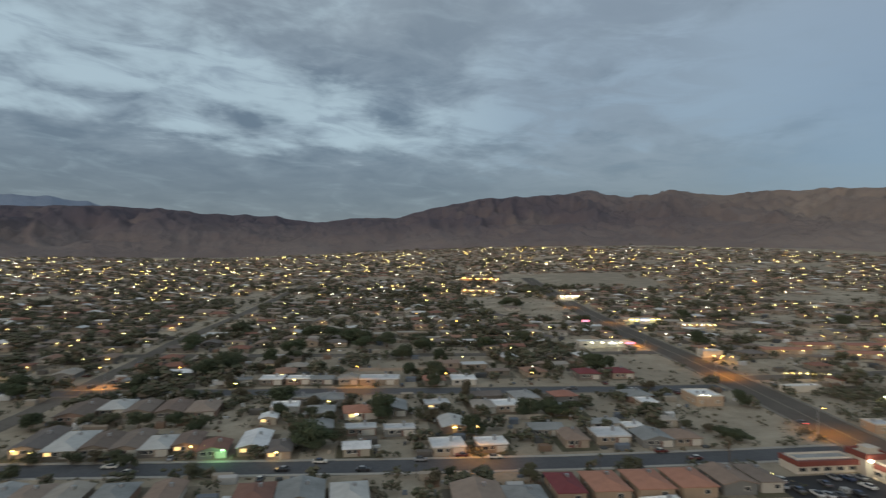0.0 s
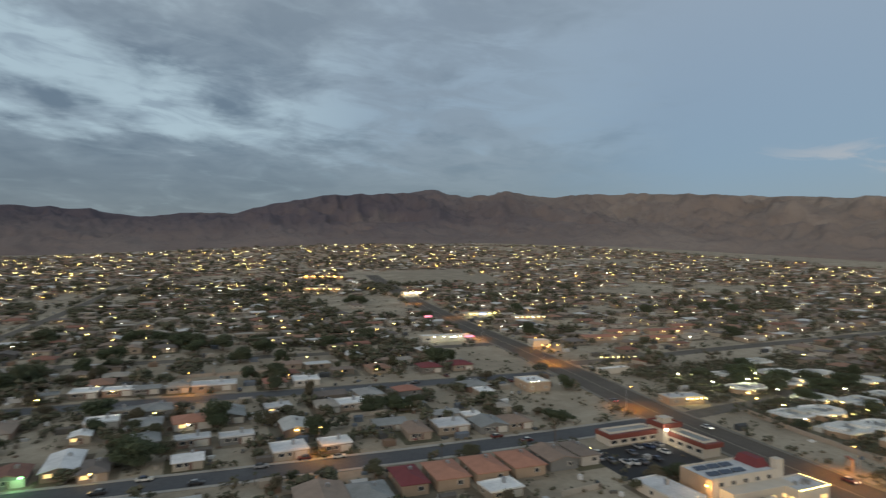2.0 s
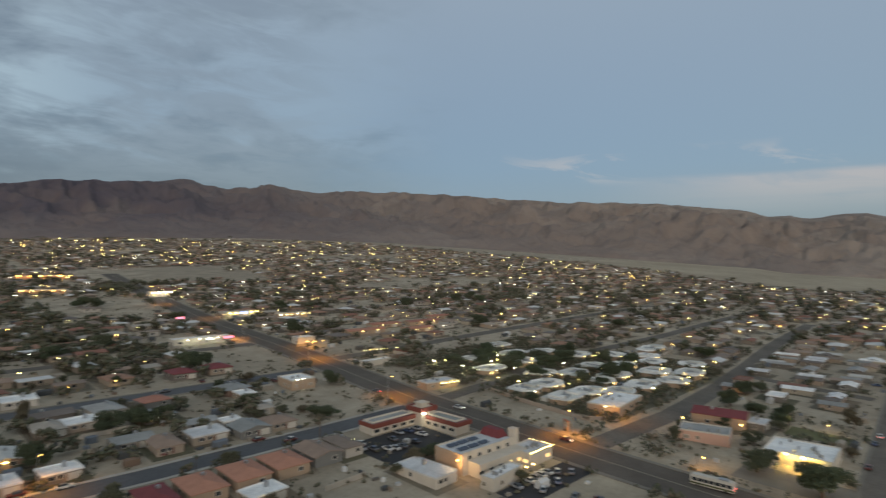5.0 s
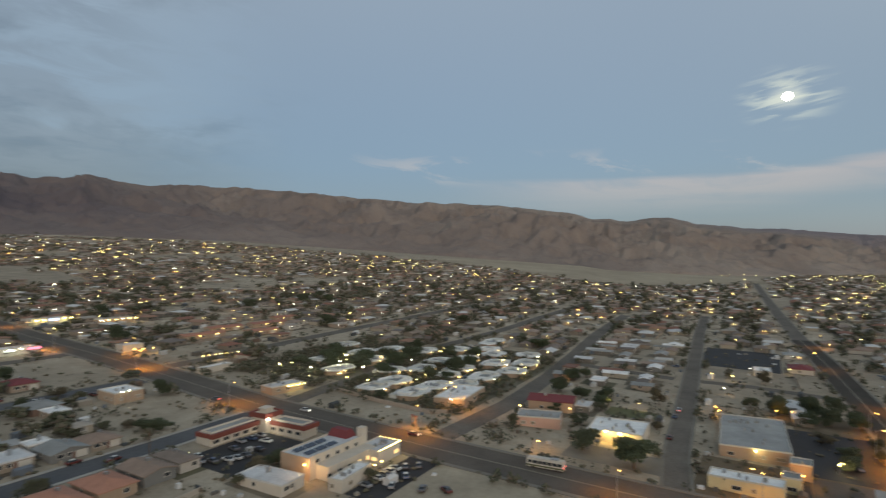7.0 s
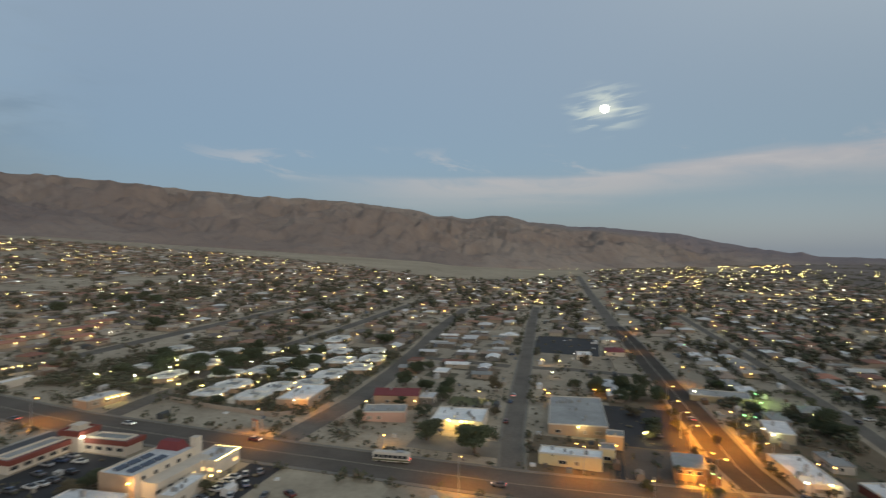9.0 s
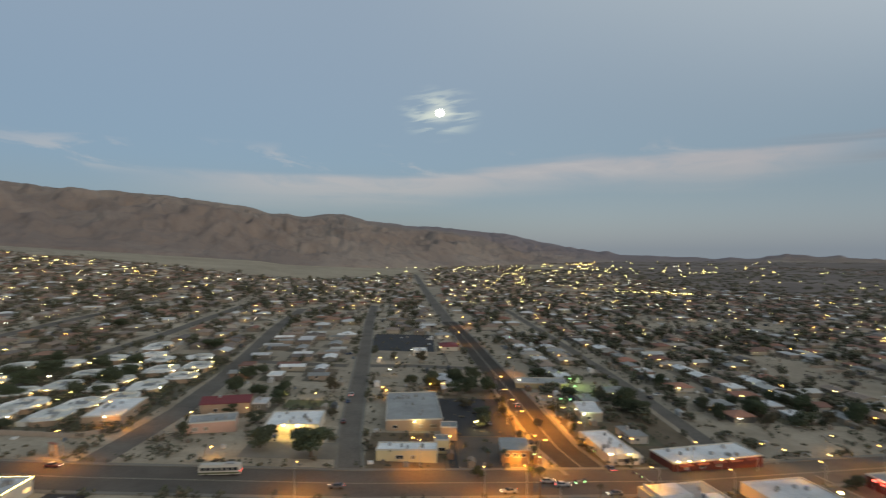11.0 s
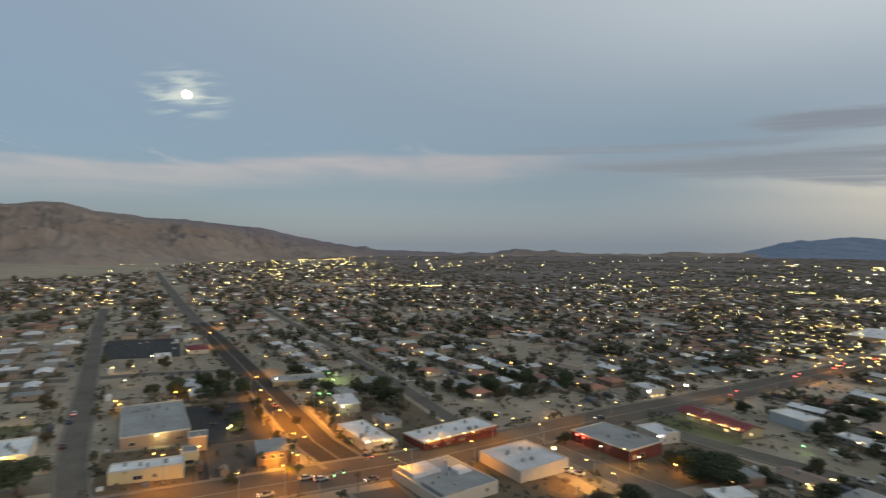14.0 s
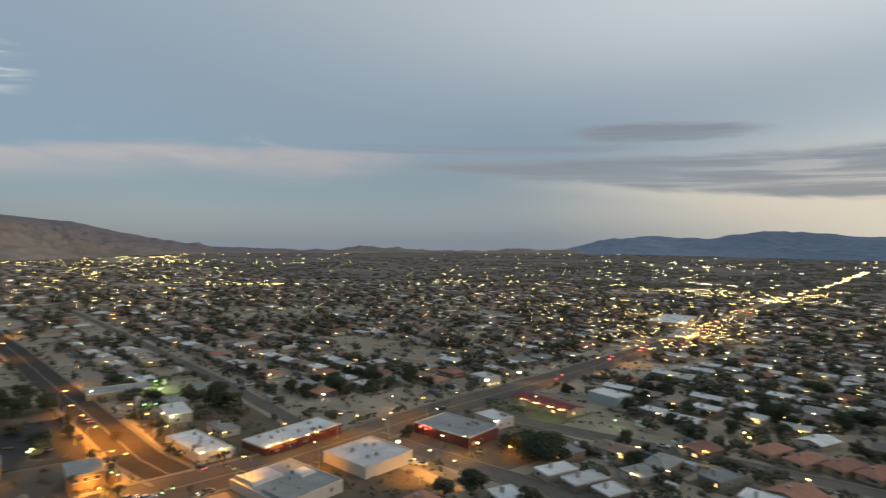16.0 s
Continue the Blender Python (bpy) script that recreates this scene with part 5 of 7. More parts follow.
for px, py, w in ((240, 200, 16), (220, 162, 12), (236, 161, 14), (267, 165, 17), (223, 142, 15), (239, 140, 15), (271, 129, 18), (306, 138, 17), (318, 124, 18), (290, 167, 15),
                  (305, 158, 17), (283, 218, 17), (302, 210, 17), (312, 190, 17), (371, 170, 26), (297, 241, 15), (254, 176, 13), (281, 148, 12), (250, 130, 13), (292, 122, 13), (270, 200, 13), (329, 176, 14), (254, 222, 14), (330, 150, 14), (262, 146, 10), (344, 160, 13), (340, 132, 13)):
    court_flat(px, py, w + 2.5, vary.uniform(12.5, 15.5), vary.uniform(-4, 10))
    wall_lamp(px - w * 0.3, py - 8.2, 2.7, WARM if int(py) % 3 else COOL, (1.0, 0.82, 0.32), 380, 0.4)
parapet_block("clubhouse", 231, 122, 27, 14, 3.4, PEACH_WALL, ROOF_WHITE, 6, "cream clubhouse with a broad white roof", "building", 3, None, 4)
wall_lamp(216.5, 119, 3.6, COOL, (1, 0.9, 0.6), 200, 0.4)
for px, py in ((222, 225), (226, 207), (247, 205), (262, 213), (243, 186)):
    wall_lamp(px, py, 4, COOL, (0.95, 1.0, 0.5), 2400, 0.55)
s = Soup()
strip(s, [(210, 174), (206, 150), (204, 122), (214, 112)], 0.3, 1.7, 0, 1.9)
single("boundary_wall", s, FENCE, "low tan block wall along the court of flats", "wall", "structure")

# further landmarks up the slope
house("hip", 16, 12, ROOF_RED, WHITE_WALL, 2.8, 408, -16, 3, label="white house with a broad dark red roof")
parapet_block("long_hall", 385, 4, 14, 9, 2.8, WHITE_WALL, ROOF_WHITE, 3, "low white hall with a flat roof", "building", 2, None, 2)
for px, py, w in ((262, 338, 30), (292, 352, 26), (328, 346, 30), (360, 360, 22), (300, 322, 24)):
    house("gable", w, 9, ROOF_CLAY, PEACH_WALL, 2.8, px, py, -8, label="long terrace with a reddish clay tile roof", category="terrace")
    wall_lamp(px - 6, py - 6, 2.6, WARM, (1.0, 0.7, 0.3), 160, 0.5), wall_lamp(px + 7, py - 7, 2.6, WARM, (1.0, 0.7, 0.3), 0, 0.5)


def corner_building():
    """Two-storey tan building with a lit ground-floor arcade at the crossing."""
    root = thing("corner_building", 193, -29.5, -4, "tan two-storey building with a lamp-lit arcade", "building")
    tan = surf("tan_render", [(0.23, 0.165, 0.11)], 0.9, 0.14, 0.3, 4.0, 0.15)
    part("wall", Soup().box(1.5, 0, -0.9, 9, 9, 6.2), tan, root)
    part("upper_floor", Soup().box(-4.5, 0, 2.9, 3.2, 9, 2.4), tan, root)
    part("roof", Soup().box(0, 0, 5.304, 12.8, 9.6, 0.3), ROOF_GREY, root)
    for i in range(4):
        part("column", Soup().box(-5.8, -3.9 + i * 2.6, -0.6, 0.5, 0.5, 3.49), tan, root)
    for i in range(3):
        window(root, -6.13, -2.6 + i * 2.6, 3.3, -90, 1.5)
    part("arcade_lamp", Soup().box(-4.4, 0, 2.7, 0.3, 5.0, 0.18), WARM, root, "warm tube lamp")
    TAKEN.append((193, -29.5, 8, 6))
    point(185.6, -29.5, ground(186, -29) + 2.3, (1.0, 0.42, 0.06), 2600)


corner_building()

# court of mobile homes
for i, px in enumerate(range(304, 482, 10)):
    for py in (57, 77, 95):
        px, py = px + vary.uniform(-3, 3), py + vary.uniform(-4, 4)
        if vary.random() < 0.7 and abs(px - 342) > 10:
            house("flat" if vary.random() < 0.5 else "gable", vary.uniform(5, 8), vary.uniform(9, 14.5), vary.choice((ROOF_WHITE, ROOF_GREY, ROOF_MIX)), None, 2.4, px, py + 0.05 * (px - 306), vary.choice((3, 4, 92)), -1, extras=False, name="mobile_home", label="narrow mobile home with a weathered low roof", category="mobile home", group="mobile homes")


# ---- car parks, yards and lawns ----
def patch(name, x0, x1, y0, y1, material, label, category, lift=0.04, kind="structure"):
    s = Soup()
    strip(s, [((x0 + x1) / 2, y0), ((x0 + x1) / 2, y1)], x1 - x0, lift)
    return single(name, s, material, label, category, kind)


patch("car_park", 117, 150.5, 136, 161, CAR_PARK, "dark asphalt car park of the shops", "car park")
k = Soup()
strip(k, [(217.5, -21.4), (271.5, -19.9)], 28.6, 0.04)
single("car_park", k, CAR_PARK, "large dark asphalt car park with trees", "car park", "structure")
patch("car_park", 185, 216.5, -10.6, -7.6, CAR_PARK, "dark asphalt drive beside the yard", "drive", 0.05)
patch("car_park", 126, 160, 92, 103, CAR_PARK, "asphalt car park beside the restaurant", "car park")
patch("car_park", 185.5, 215.5, -27.5, -11, ASPHALT, "grey asphalt yard", "yard", 0.07)
patch("forecourt", 190, 206, 30, 62, CONCRETE, "pale concrete forecourt", "yard", 0.04)
patch("forecourt", 124, 160, -122.5, -116.8, CONCRETE, "lamp-lit concrete yard", "yard", 0.05)
patch("forecourt", 178, 186, -112, -76, CONCRETE, "concrete forecourt of the shops", "yard", 0.05)
patch("lawn", 249, 262, 42, 62, LAWN, "dry lit lawn behind a hedge", "lawn", 0.05)
patch("court_drive", 248, 300, 145, 152, CAR_PARK, "dark asphalt drive between flats", "drive", 0.05)
patch("motel_lawn", 150, 192, -202.5, -186, LAWN, "dry lawn in front of the motel", "lawn", 0.05)
patch("court_lawn", 211, 331, 111, 178, GREENS, "shaded lawns between the flats", "lawn", 0.03)
patch("court_lawn", 226, 320, 186.5, 226, GREENS, "shaded lawns between the flats", "lawn", 0.03)
patch("dirt_yard", 187, 300, -37, -8, DIRT, "trodden dirt round the car park", "yard", 0.012)
patch("dirt_yard", 130, 183, -111, -60, DIRT, "worn yard between commercial buildings", "yard", 0.015)
patch("dirt_yard", 186, 262, -101, -56, DIRT, "worn dirt lot behind the stores", "yard", 0.015)
patch("dirt_yard", 128, 186, -184, -126, DIRT, "worn dirt yard beside the workshops", "yard", 0.015)
patch("store_yard", 180.5, 219, -9, 20.5, DIRT, "lamp-lit dirt yard behind the shops", "yard", 0.03)
patch("cleared_lot", 96, 163, 56, 91, CLEARED, "pale bulldozed dirt lot beside the boulevard", "lot", 0.03)
patch("dark_lot", 394, 470, -6, 40, CAR_PARK, "dark surfaced open lot", "yard", 0.05)
VACANT = [(300, 486, 46, 102), (394, 470, -6, 40), (118, 166, 187, 231), (132, 182, 271, 346), (183, 213, 110, 186), (183, 212, 60, 100), (183, 214, 205, 238), (95, 162, 55, 93), (194, 236, -182, -122), (252, 300, 38, 76), (262, 340, 0, 22),
          (110, 165, 100, 172), (200, 280, -36, 26), (183, 232, 20, 64), (183, 215, -120, -52), (128, 186, -125, -52), (126, 190, -230, -126), (205, 330, 110, 250), (183, 206, 186, 215), (150, 182, -60, 60), (185, 215, 255, 275)]

# ---- houses that stand out, north of the first street ----
for px, py, w, d in ((26, 193, 11, 10), (41, 193, 10, 8), (-4, 194, 8.5, 8), (-3, 213, 11, 6), (11, 211, 11, 6), (-38, 203, 9, 18), (-34, 244, 11, 9), (-38, 229, 6, 7), (28, 242, 10, 8), (57, 238, 11, 10)):
    house("flat" if w > 9.5 else "gable", w, d, ROOF_WHITE, None, 2.5, px, py, 2, -1, int(px) % 3 == 1)
for px, py, w, d in ((-47, 292, 11, 10), (-34, 291, 12, 8), (5, 288, 19, 11), (46, 284, 12, 12), (85, 198, 12, 11), (97, 205, 7, 6), (118, 236, 7, 9)):
    house("flat", w, d, ROOF_WHITE, None, 2.5, px, py, -3)
for k, (px, py, w, d) in enumerate(((-29, 196, 7.5, 13), (-50, 198, 9, 11), (-60, 205, 8, 14), (-69, 203, 9, 15), (-78, 206, 9, 20), (-88, 206, 9, 17), (-98, 207, 10, 22), (-109, 210, 9, 23), (-112, 245, 12, 24), (-101, 250, 10, 16), (-90, 246, 10, 18), (-78, 246, 10, 20), (-66, 245, 11, 18))):
    house("gable" if k % 3 else "hip", w, d, (ROOF_MIX, ROOF_MIX, ROOF_DARK)[k % 3], None, 2.5, px, py, 4, -1, 1 if k in (0, 2, 6, 7) else 0)
for k, (px, py, w, d) in enumerate(((10, 239, 10, 16), (47, 238, 9, 13), (-23, 290, 11, 8), (-10, 290, 9, 12), (64, 207, 12, 9), (71, 198, 8, 15), (99, 194, 11, 12), (110, 194, 10, 11), (88, 211, 11, 7), (114, 212, 6, 7))):
    house("hip" if k % 2 else "gable", w, d, (ROOF_GREY, ROOF_MIX)[k % 2], None, 2.5, px, py, -2)
for px, py in ((112, 290), (130, 290)):
    house("hip", 11, 13, ROOF_RED, None, 2.9, px, py, -3)
# tiled houses south of the first street
for k, (px, w) in enumerate(((54.5, 7.6), (66, 9.6), (78.6, 9.8), (91, 10))):
    house("hip", w, 14.5, ROOF_RED if k == 0 else ROOF_CLAY, PEACH_WALL, 3.0, px, 157, -2, 1, 0)
for k, (px, py, w) in enumerate(((103.5, 157.5, 9.6), (113.5, 158, 6.5), (-96, 164, 8), (-88, 163.5, 8), (-78.5, 162.5, 9), (-66.5, 162.5, 9), (-53.5, 162, 8), (-30, 159, 9.5), (-18, 159, 12), (-5, 157, 9.5), (29, 153, 13), (41.5, 150, 10))):
    house("hip" if k % 2 else "gable", w, 14, (ROOF_MIX, ROOF_MIX, ROOF_GREY)[k % 3], None, 2.9, px, py, -2 if px > 0 else 3, 1)
house("flat", 9, 17, ROOF_WHITE, WHITE_WALL, 2.7, 119, 124, 2, label="long white-roofed house beside the hall")
# south-west houses
for k, (px, py, w, d) in enumerate(((115, -147, 7, 12), (105, -148, 7, 13), (95, -147, 7.5, 8), (111, -120, 9, 8))):
    house("flat", w, d, ROOF_WHITE, None, 2.5, px, py, -14)
for k, (px, py) in enumerate(((80, -228), (69, -227), (58.5, -231), (49, -232))):
    house("hip", 7.4, 14, ROOF_CLAY, PEACH_WALL, 2.6, px, py, -14, 1)
for k, (px, py, w, d, r) in enumerate(((80, -185, 8, 11, ROOF_GREY), (73, -255, 9, 12, ROOF_WHITE), (112, -287, 8, 9, ROOF_WHITE), (97, -207, 10, 12, ROOF_MIX), (97, -168, 9, 11, ROOF_GREY), (60, -190, 11, 12, ROOF_CLAY), (126, -165, 11, 10, ROOF_GREY))):
    house("gable" if k % 2 else "flat", w, d, r, None, 2.5, px, py, -14, 1, k % 3 == 0)


# ---- the rest of the town ----
def town_edge(az):
    return float(np.interp(az, [-61, -60, -31, -13, 2, 14, 27, 40, 52, 63, 74, 80, 87, 92, 105, 125, 150, 180], [300, 300, 2350, 2250, 2250, 2150, 2050, 1900, 1720, 1500, 1235, 1260, 1500, 2600, 3500, 3500, 3200, 300]))


def clear_of_roads(x, y, m):
    for line, half in ROADS:
        for (x0, y0), (x1, y1) in zip(line[:-1], line[1:]):
            if min(x0, x1) - 30 < x < max(x0, x1) + 30 and min(y0, y1) - 30 < y < max(y0, y1) + 30:
                k = min(1, max(0, ((x - x0) * (x1 - x0) + (y - y0) * (y1 - y0)) / ((x1 - x0) ** 2 + (y1 - y0) ** 2)))
                if math.hypot(x - x0 - k * (x1 - x0), y - y0 - k * (y1 - y0)) < half + m:
                    return False
    return True


FIELDS = [[(225, 1040), (490, 1000), (406, 728), (212, 831)], [(99, 705), (205, 640), (172, 470), (112, 535)]]


def in_field(x, y):
    for poly in FIELDS:
        sides = [(x1 - x0) * (y - y0) - (y1 - y0) * (x - x0) for (x0, y0), (x1, y1) in zip(poly, poly[1:] + poly[:1])]
        if max(sides) < 0:
            return True
    return False


def free(x, y, rx, ry):
    return all(abs(x - a) > rx + c or abs(y - b) > ry + d for a, b, c, d in TAKEN) and not any(a - 2 < x < b + 2 and c - 2 < y < d + 2 for a, b, c, d in VACANT)


rnd = random.Random(11)
WALLS, ROOFS, TILED, CROWNS, SHRUBS = Soup(), Soup(), Soup(), Soup(), Soup()
DOTS = {"warm": Soup(), "yellow": Soup(), "white": Soup(), "sodium": Soup(), "red": Soup()}
PANES = Soup()
STYLES = [("gable", 12, 9, ROOF_MIX), ("hip", 13, 10, ROOF_MIX), ("flat", 11, 8, ROOF_WHITE), ("gable", 9, 14, ROOF_MIX), ("hip", 11, 11, ROOF_CLAY), ("flat", 14, 7, ROOF_GREY), ("gable", 14, 8, ROOF_WHITE), ("hip", 10, 13, ROOF_GREY)]
MODELS = {}
NEAR_HOMES, NEAR_TREES, NEAR_LAMPS = 0, 0, 0


def dot(x, y, z, r, kind=None):
    q = max(0.34, r * 0.00064) * rnd.uniform(0.62, 1.35)
    side = math.degrees(math.atan2(x, y))
    if lattice(x / 60, y / 60, 31) < (0.33 if 64 < side < 97 and r > 1100 else 0.12 if side < 64 and r > 900 else 0.0):
        return
    DOTS[kind or rnd.choices(["yellow", "warm", "white", "sodium"], [6, 3.2, 2.0, 0.9])[0]].gem(x, y, z, q * 1.7, q * 1.7, q * 0.5)


def clump(x, y, wide, high, n, into=None):
    z = ground(x, y)
    ax, ay = rnd.choice(((1.0, 1.0), (1.6, 0.7), (0.7, 1.7), (2.0, 0.75), (1.2, 1.0)))
    for _ in range(n):
        a, q = rnd.uniform(0, 6.283), 0.46 * wide * math.sqrt(rnd.random())
        k = wide * rnd.uniform(0.10, 0.22) * (1.0 if n > 20 else 1.2)
        (into or CROWNS).gem(x + ax * q * math.cos(a), y + ay * q * math.sin(a), z + high * rnd.uniform(0.25, 0.9), k, k * rnd.uniform(0.7, 1.1), k * rnd.uniform(0.6, 0.9))


def plain_house(x, y, w, d, h, kind, turn):
    z = ground(x, y)
    c, s = math.cos(turn), math.sin(turn)
    move = lambda v: [(x + p[0] * c - p[1] * s, y + p[0] * s + p[1] * c, z + p[2]) for p in v]
    g = wall_soup(kind, w, d, h, 1.2)
    WALLS.add(move(g.v), g.f)
    if kind == "flat":
        g = Soup().box(0, 0, h, w + 0.5, d + 0.5, 0.35)
    else:
        g = roof_soup(kind, w, d, h)
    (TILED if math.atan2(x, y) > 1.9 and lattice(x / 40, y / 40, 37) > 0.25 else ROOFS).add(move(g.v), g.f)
    for q in (-1, 1):
        for k in (-0.3, 0.12):
            PANES.box(x + k * w * c - q * (d / 2) * s, y + k * w * s + q * (d / 2) * c, z + 1.0, 1.6, 0.12, 1.1, turn)


def home(x, y, r, az, front):
    """One lot: a house, perhaps trees, shrubs and a lamp."""
    global NEAR_HOMES, NEAR_TREES, NEAR_LAMPS
    kind, w, d, roof = rnd.choice(STYLES)
    turn = 3 + rnd.uniform(-3, 3) + (rnd.choice([0, 90]) if rnd.random() < 0.15 else 0)
    if r < 470 and NEAR_HOMES < 215:
        NEAR_HOMES += 1
        lit = rnd.random() < 0.25
        key = (kind, w, roof.name, front, lit)
        m = pose(x, y, ground(x, y), 0, 0, turn) @ Matrix.Diagonal((rnd.uniform(0.85, 1.15), rnd.uniform(0.85, 1.1), rnd.uniform(0.92, 1.1), 1))
        if key in MODELS:
            copy_thing(MODELS[key], m)
        else:
            MODELS[key] = house(kind, w, d, roof, None, 2.5, x, y, turn, front, int(lit))
            TAKEN.pop()
    else:
        plain_house(x, y, w * rnd.uniform(0.8, 1.2), d * rnd.uniform(0.8, 1.15), rnd.uniform(2.3, 2.8), kind, radians(turn))
    if r < 1000:
        lot(x, y, 8.6, 9.6)
    TAKEN_HERE.append((x, y, w / 2 + 1, d / 2 + 1))
    if az > 106 and r > 1250 and rnd.random() < 0.6:
        return
    chance = (0.60 if r < 900 else 0.30 if r < 1500 else 0.14) * (1.2 if az > 90 else 1.0)
    if az > 114 and r > 900:
        chance *= 0.55
    if rnd.random() < chance:
        k = (max(w, d) / 2 + 1.0) / r
        lx, ly = x - x * k + rnd.uniform(-2, 2), y - y * k
        if r < 520 and NEAR_LAMPS < 70 and rnd.random() < 0.55:
            NEAR_LAMPS += 1
            wall_lamp(lx, ly, 2.5, rnd.choice([YELLOW, WARM, WARM, COOL]), (1.0, rnd.uniform(0.55, 0.8), 0.2), rnd.uniform(200, 520), 0.38)
            lx, ly = x + rnd.uniform(-6, 6), y - 6.5
        dot(lx, ly, ground(lx, ly) + 2.5, r)
    for _ in range(rnd.choice([1, 2, 2, 3, 4]) if r < 360 else rnd.choice([0, 1, 1, 1, 2]) if r < 1200 else rnd.choice([0, 1, 1])):
        tx, ty = x + rnd.uniform(-10, 10), y + rnd.choice([-1, 1]) * rnd.uniform(5.5, 12)
        wide = rnd.uniform(3.5, 8.0) * (1.5 if rnd.random() < 0.2 else 1)
        if r < 900 and (not clear_of_roads(tx, ty, 1.0) or not free(tx, ty, 1, 1)):
            continue
        if r < 330 and NEAR_TREES < 215:
            NEAR_TREES += 1
            tree(tx, ty, wide, wide * rnd.uniform(0.75, 1.15), NEAR_TREES, rnd.choice(["dark green broadleaf tree with a ragged crown", "olive-green desert tree in a yard", "dusty grey-green bush-like tree"]))
        else:
            clump(tx, ty, wide * (1.0 if r < 1200 else 1.25), wide * 0.95, 34 if r < 500 else 18 if r < 900 else 9 if r < 1500 else 6)
    if r < 1000:
        for _ in range(rnd.choice([2, 3, 4, 5])):
            tx, ty, wide = x + rnd.uniform(-9, 9), y + rnd.choice([-1, 1]) * rnd.uniform(5, 12), rnd.uniform(1.2, 3.0)
            if clear_of_roads(tx, ty, 0.6) and free(tx, ty, 0.5, 0.5):
                clump(tx, ty, wide, wide * 0.8, 5)


TAKEN_HERE = []
rows = []
for k in range(-40, 30):
    rows.append(k)
for k in rows:
    for side in (-1, 1):                              # west and east of the boulevard
        base = (180 if side < 0 else 20) + k * 86
        for off, front, keep in ((14.5, -1, 0.95), (34, 1, 0.7), (51, -1, 0.7), (71.5, 1, 0.95)):
            x = -1500.0 if side < 0 else 185.0
            while x < (165 if side < 0 else 3600):
                r0 = math.hypot(x, base + off)
                x += rnd.uniform(13.5, 19) * (1.0 if r0 < 1300 else 1.25)
                y = base + off + rnd.uniform(-2.5, 2.5) * (1 if r0 < 420 else 3.0) + (-0.06 * (x - 60) if side < 0 else 0.05 * (x - 185))
                r, az = math.hypot(x, y), math.degrees(math.atan2(x, y))
                if r < 130 or az < -34 or az > 177 or r > town_edge(az) * (0.94 + 0.1 * lattice(x / 90, y / 90, 8)):
                    continue
                if in_field(x, y) and rnd.random() < 0.94:
                    continue
                if rnd.random() > keep or lattice(np.float64(x / 120), np.float64(y / 120), 3) < (0.17 if r < 1500 else 0.1):
                    continue
                if not clear_of_roads(x, y, 7) or (r < 900 and not free(x, y, 7, 5.5)):
                    continue
                if az > 100 and r > 1500 and lattice(x / 420, y / 420, 13) < 0.55:
                    continue
                if az > 107 and r > np.interp(az, [107, 116, 140], [1900, 1330, 1300]) and lattice(x / 260, y / 260, 19) < 0.72:
                    continue
                home(x, y, r, az, front)
TAKEN += TAKEN_HERE

# back-yard walls along the lot lines
for k in range(-4, 5):
    for side in (-1, 1):
        s = Soup()
        x = -330.0 if side < 0 else 190.0
        while x < (160 if side < 0 else 520):
            step = rnd.uniform(14, 18)
            y = (180 if side < 0 else 20) + k * 86 + 44 + (-0.06 * (x - 60) if side < 0 else 0.05 * (x - 185))
            if math.hypot(x, y) > 130 and free(x, y, 8, 2) and clear_of_roads(x, y, 3) and rnd.random() < 0.8:
                s.box(x, y, ground(x, y) - 0.4, step, 0.2, 2.0, radians(3))
                if rnd.random() < 0.7 and free(x + step / 2, y + 10, 1, 9) and clear_of_roads(x + step / 2, y + 10, 8):
                    s.box(x + step / 2, y + 9, ground(x + step / 2, y + 9) - 0.7, 0.2, 18, 2.3, radians(3))
            x += step
        if s.v:
            single("garden_wall", s, FENCE, "weathered block walls between back yards", "wall", "structure")

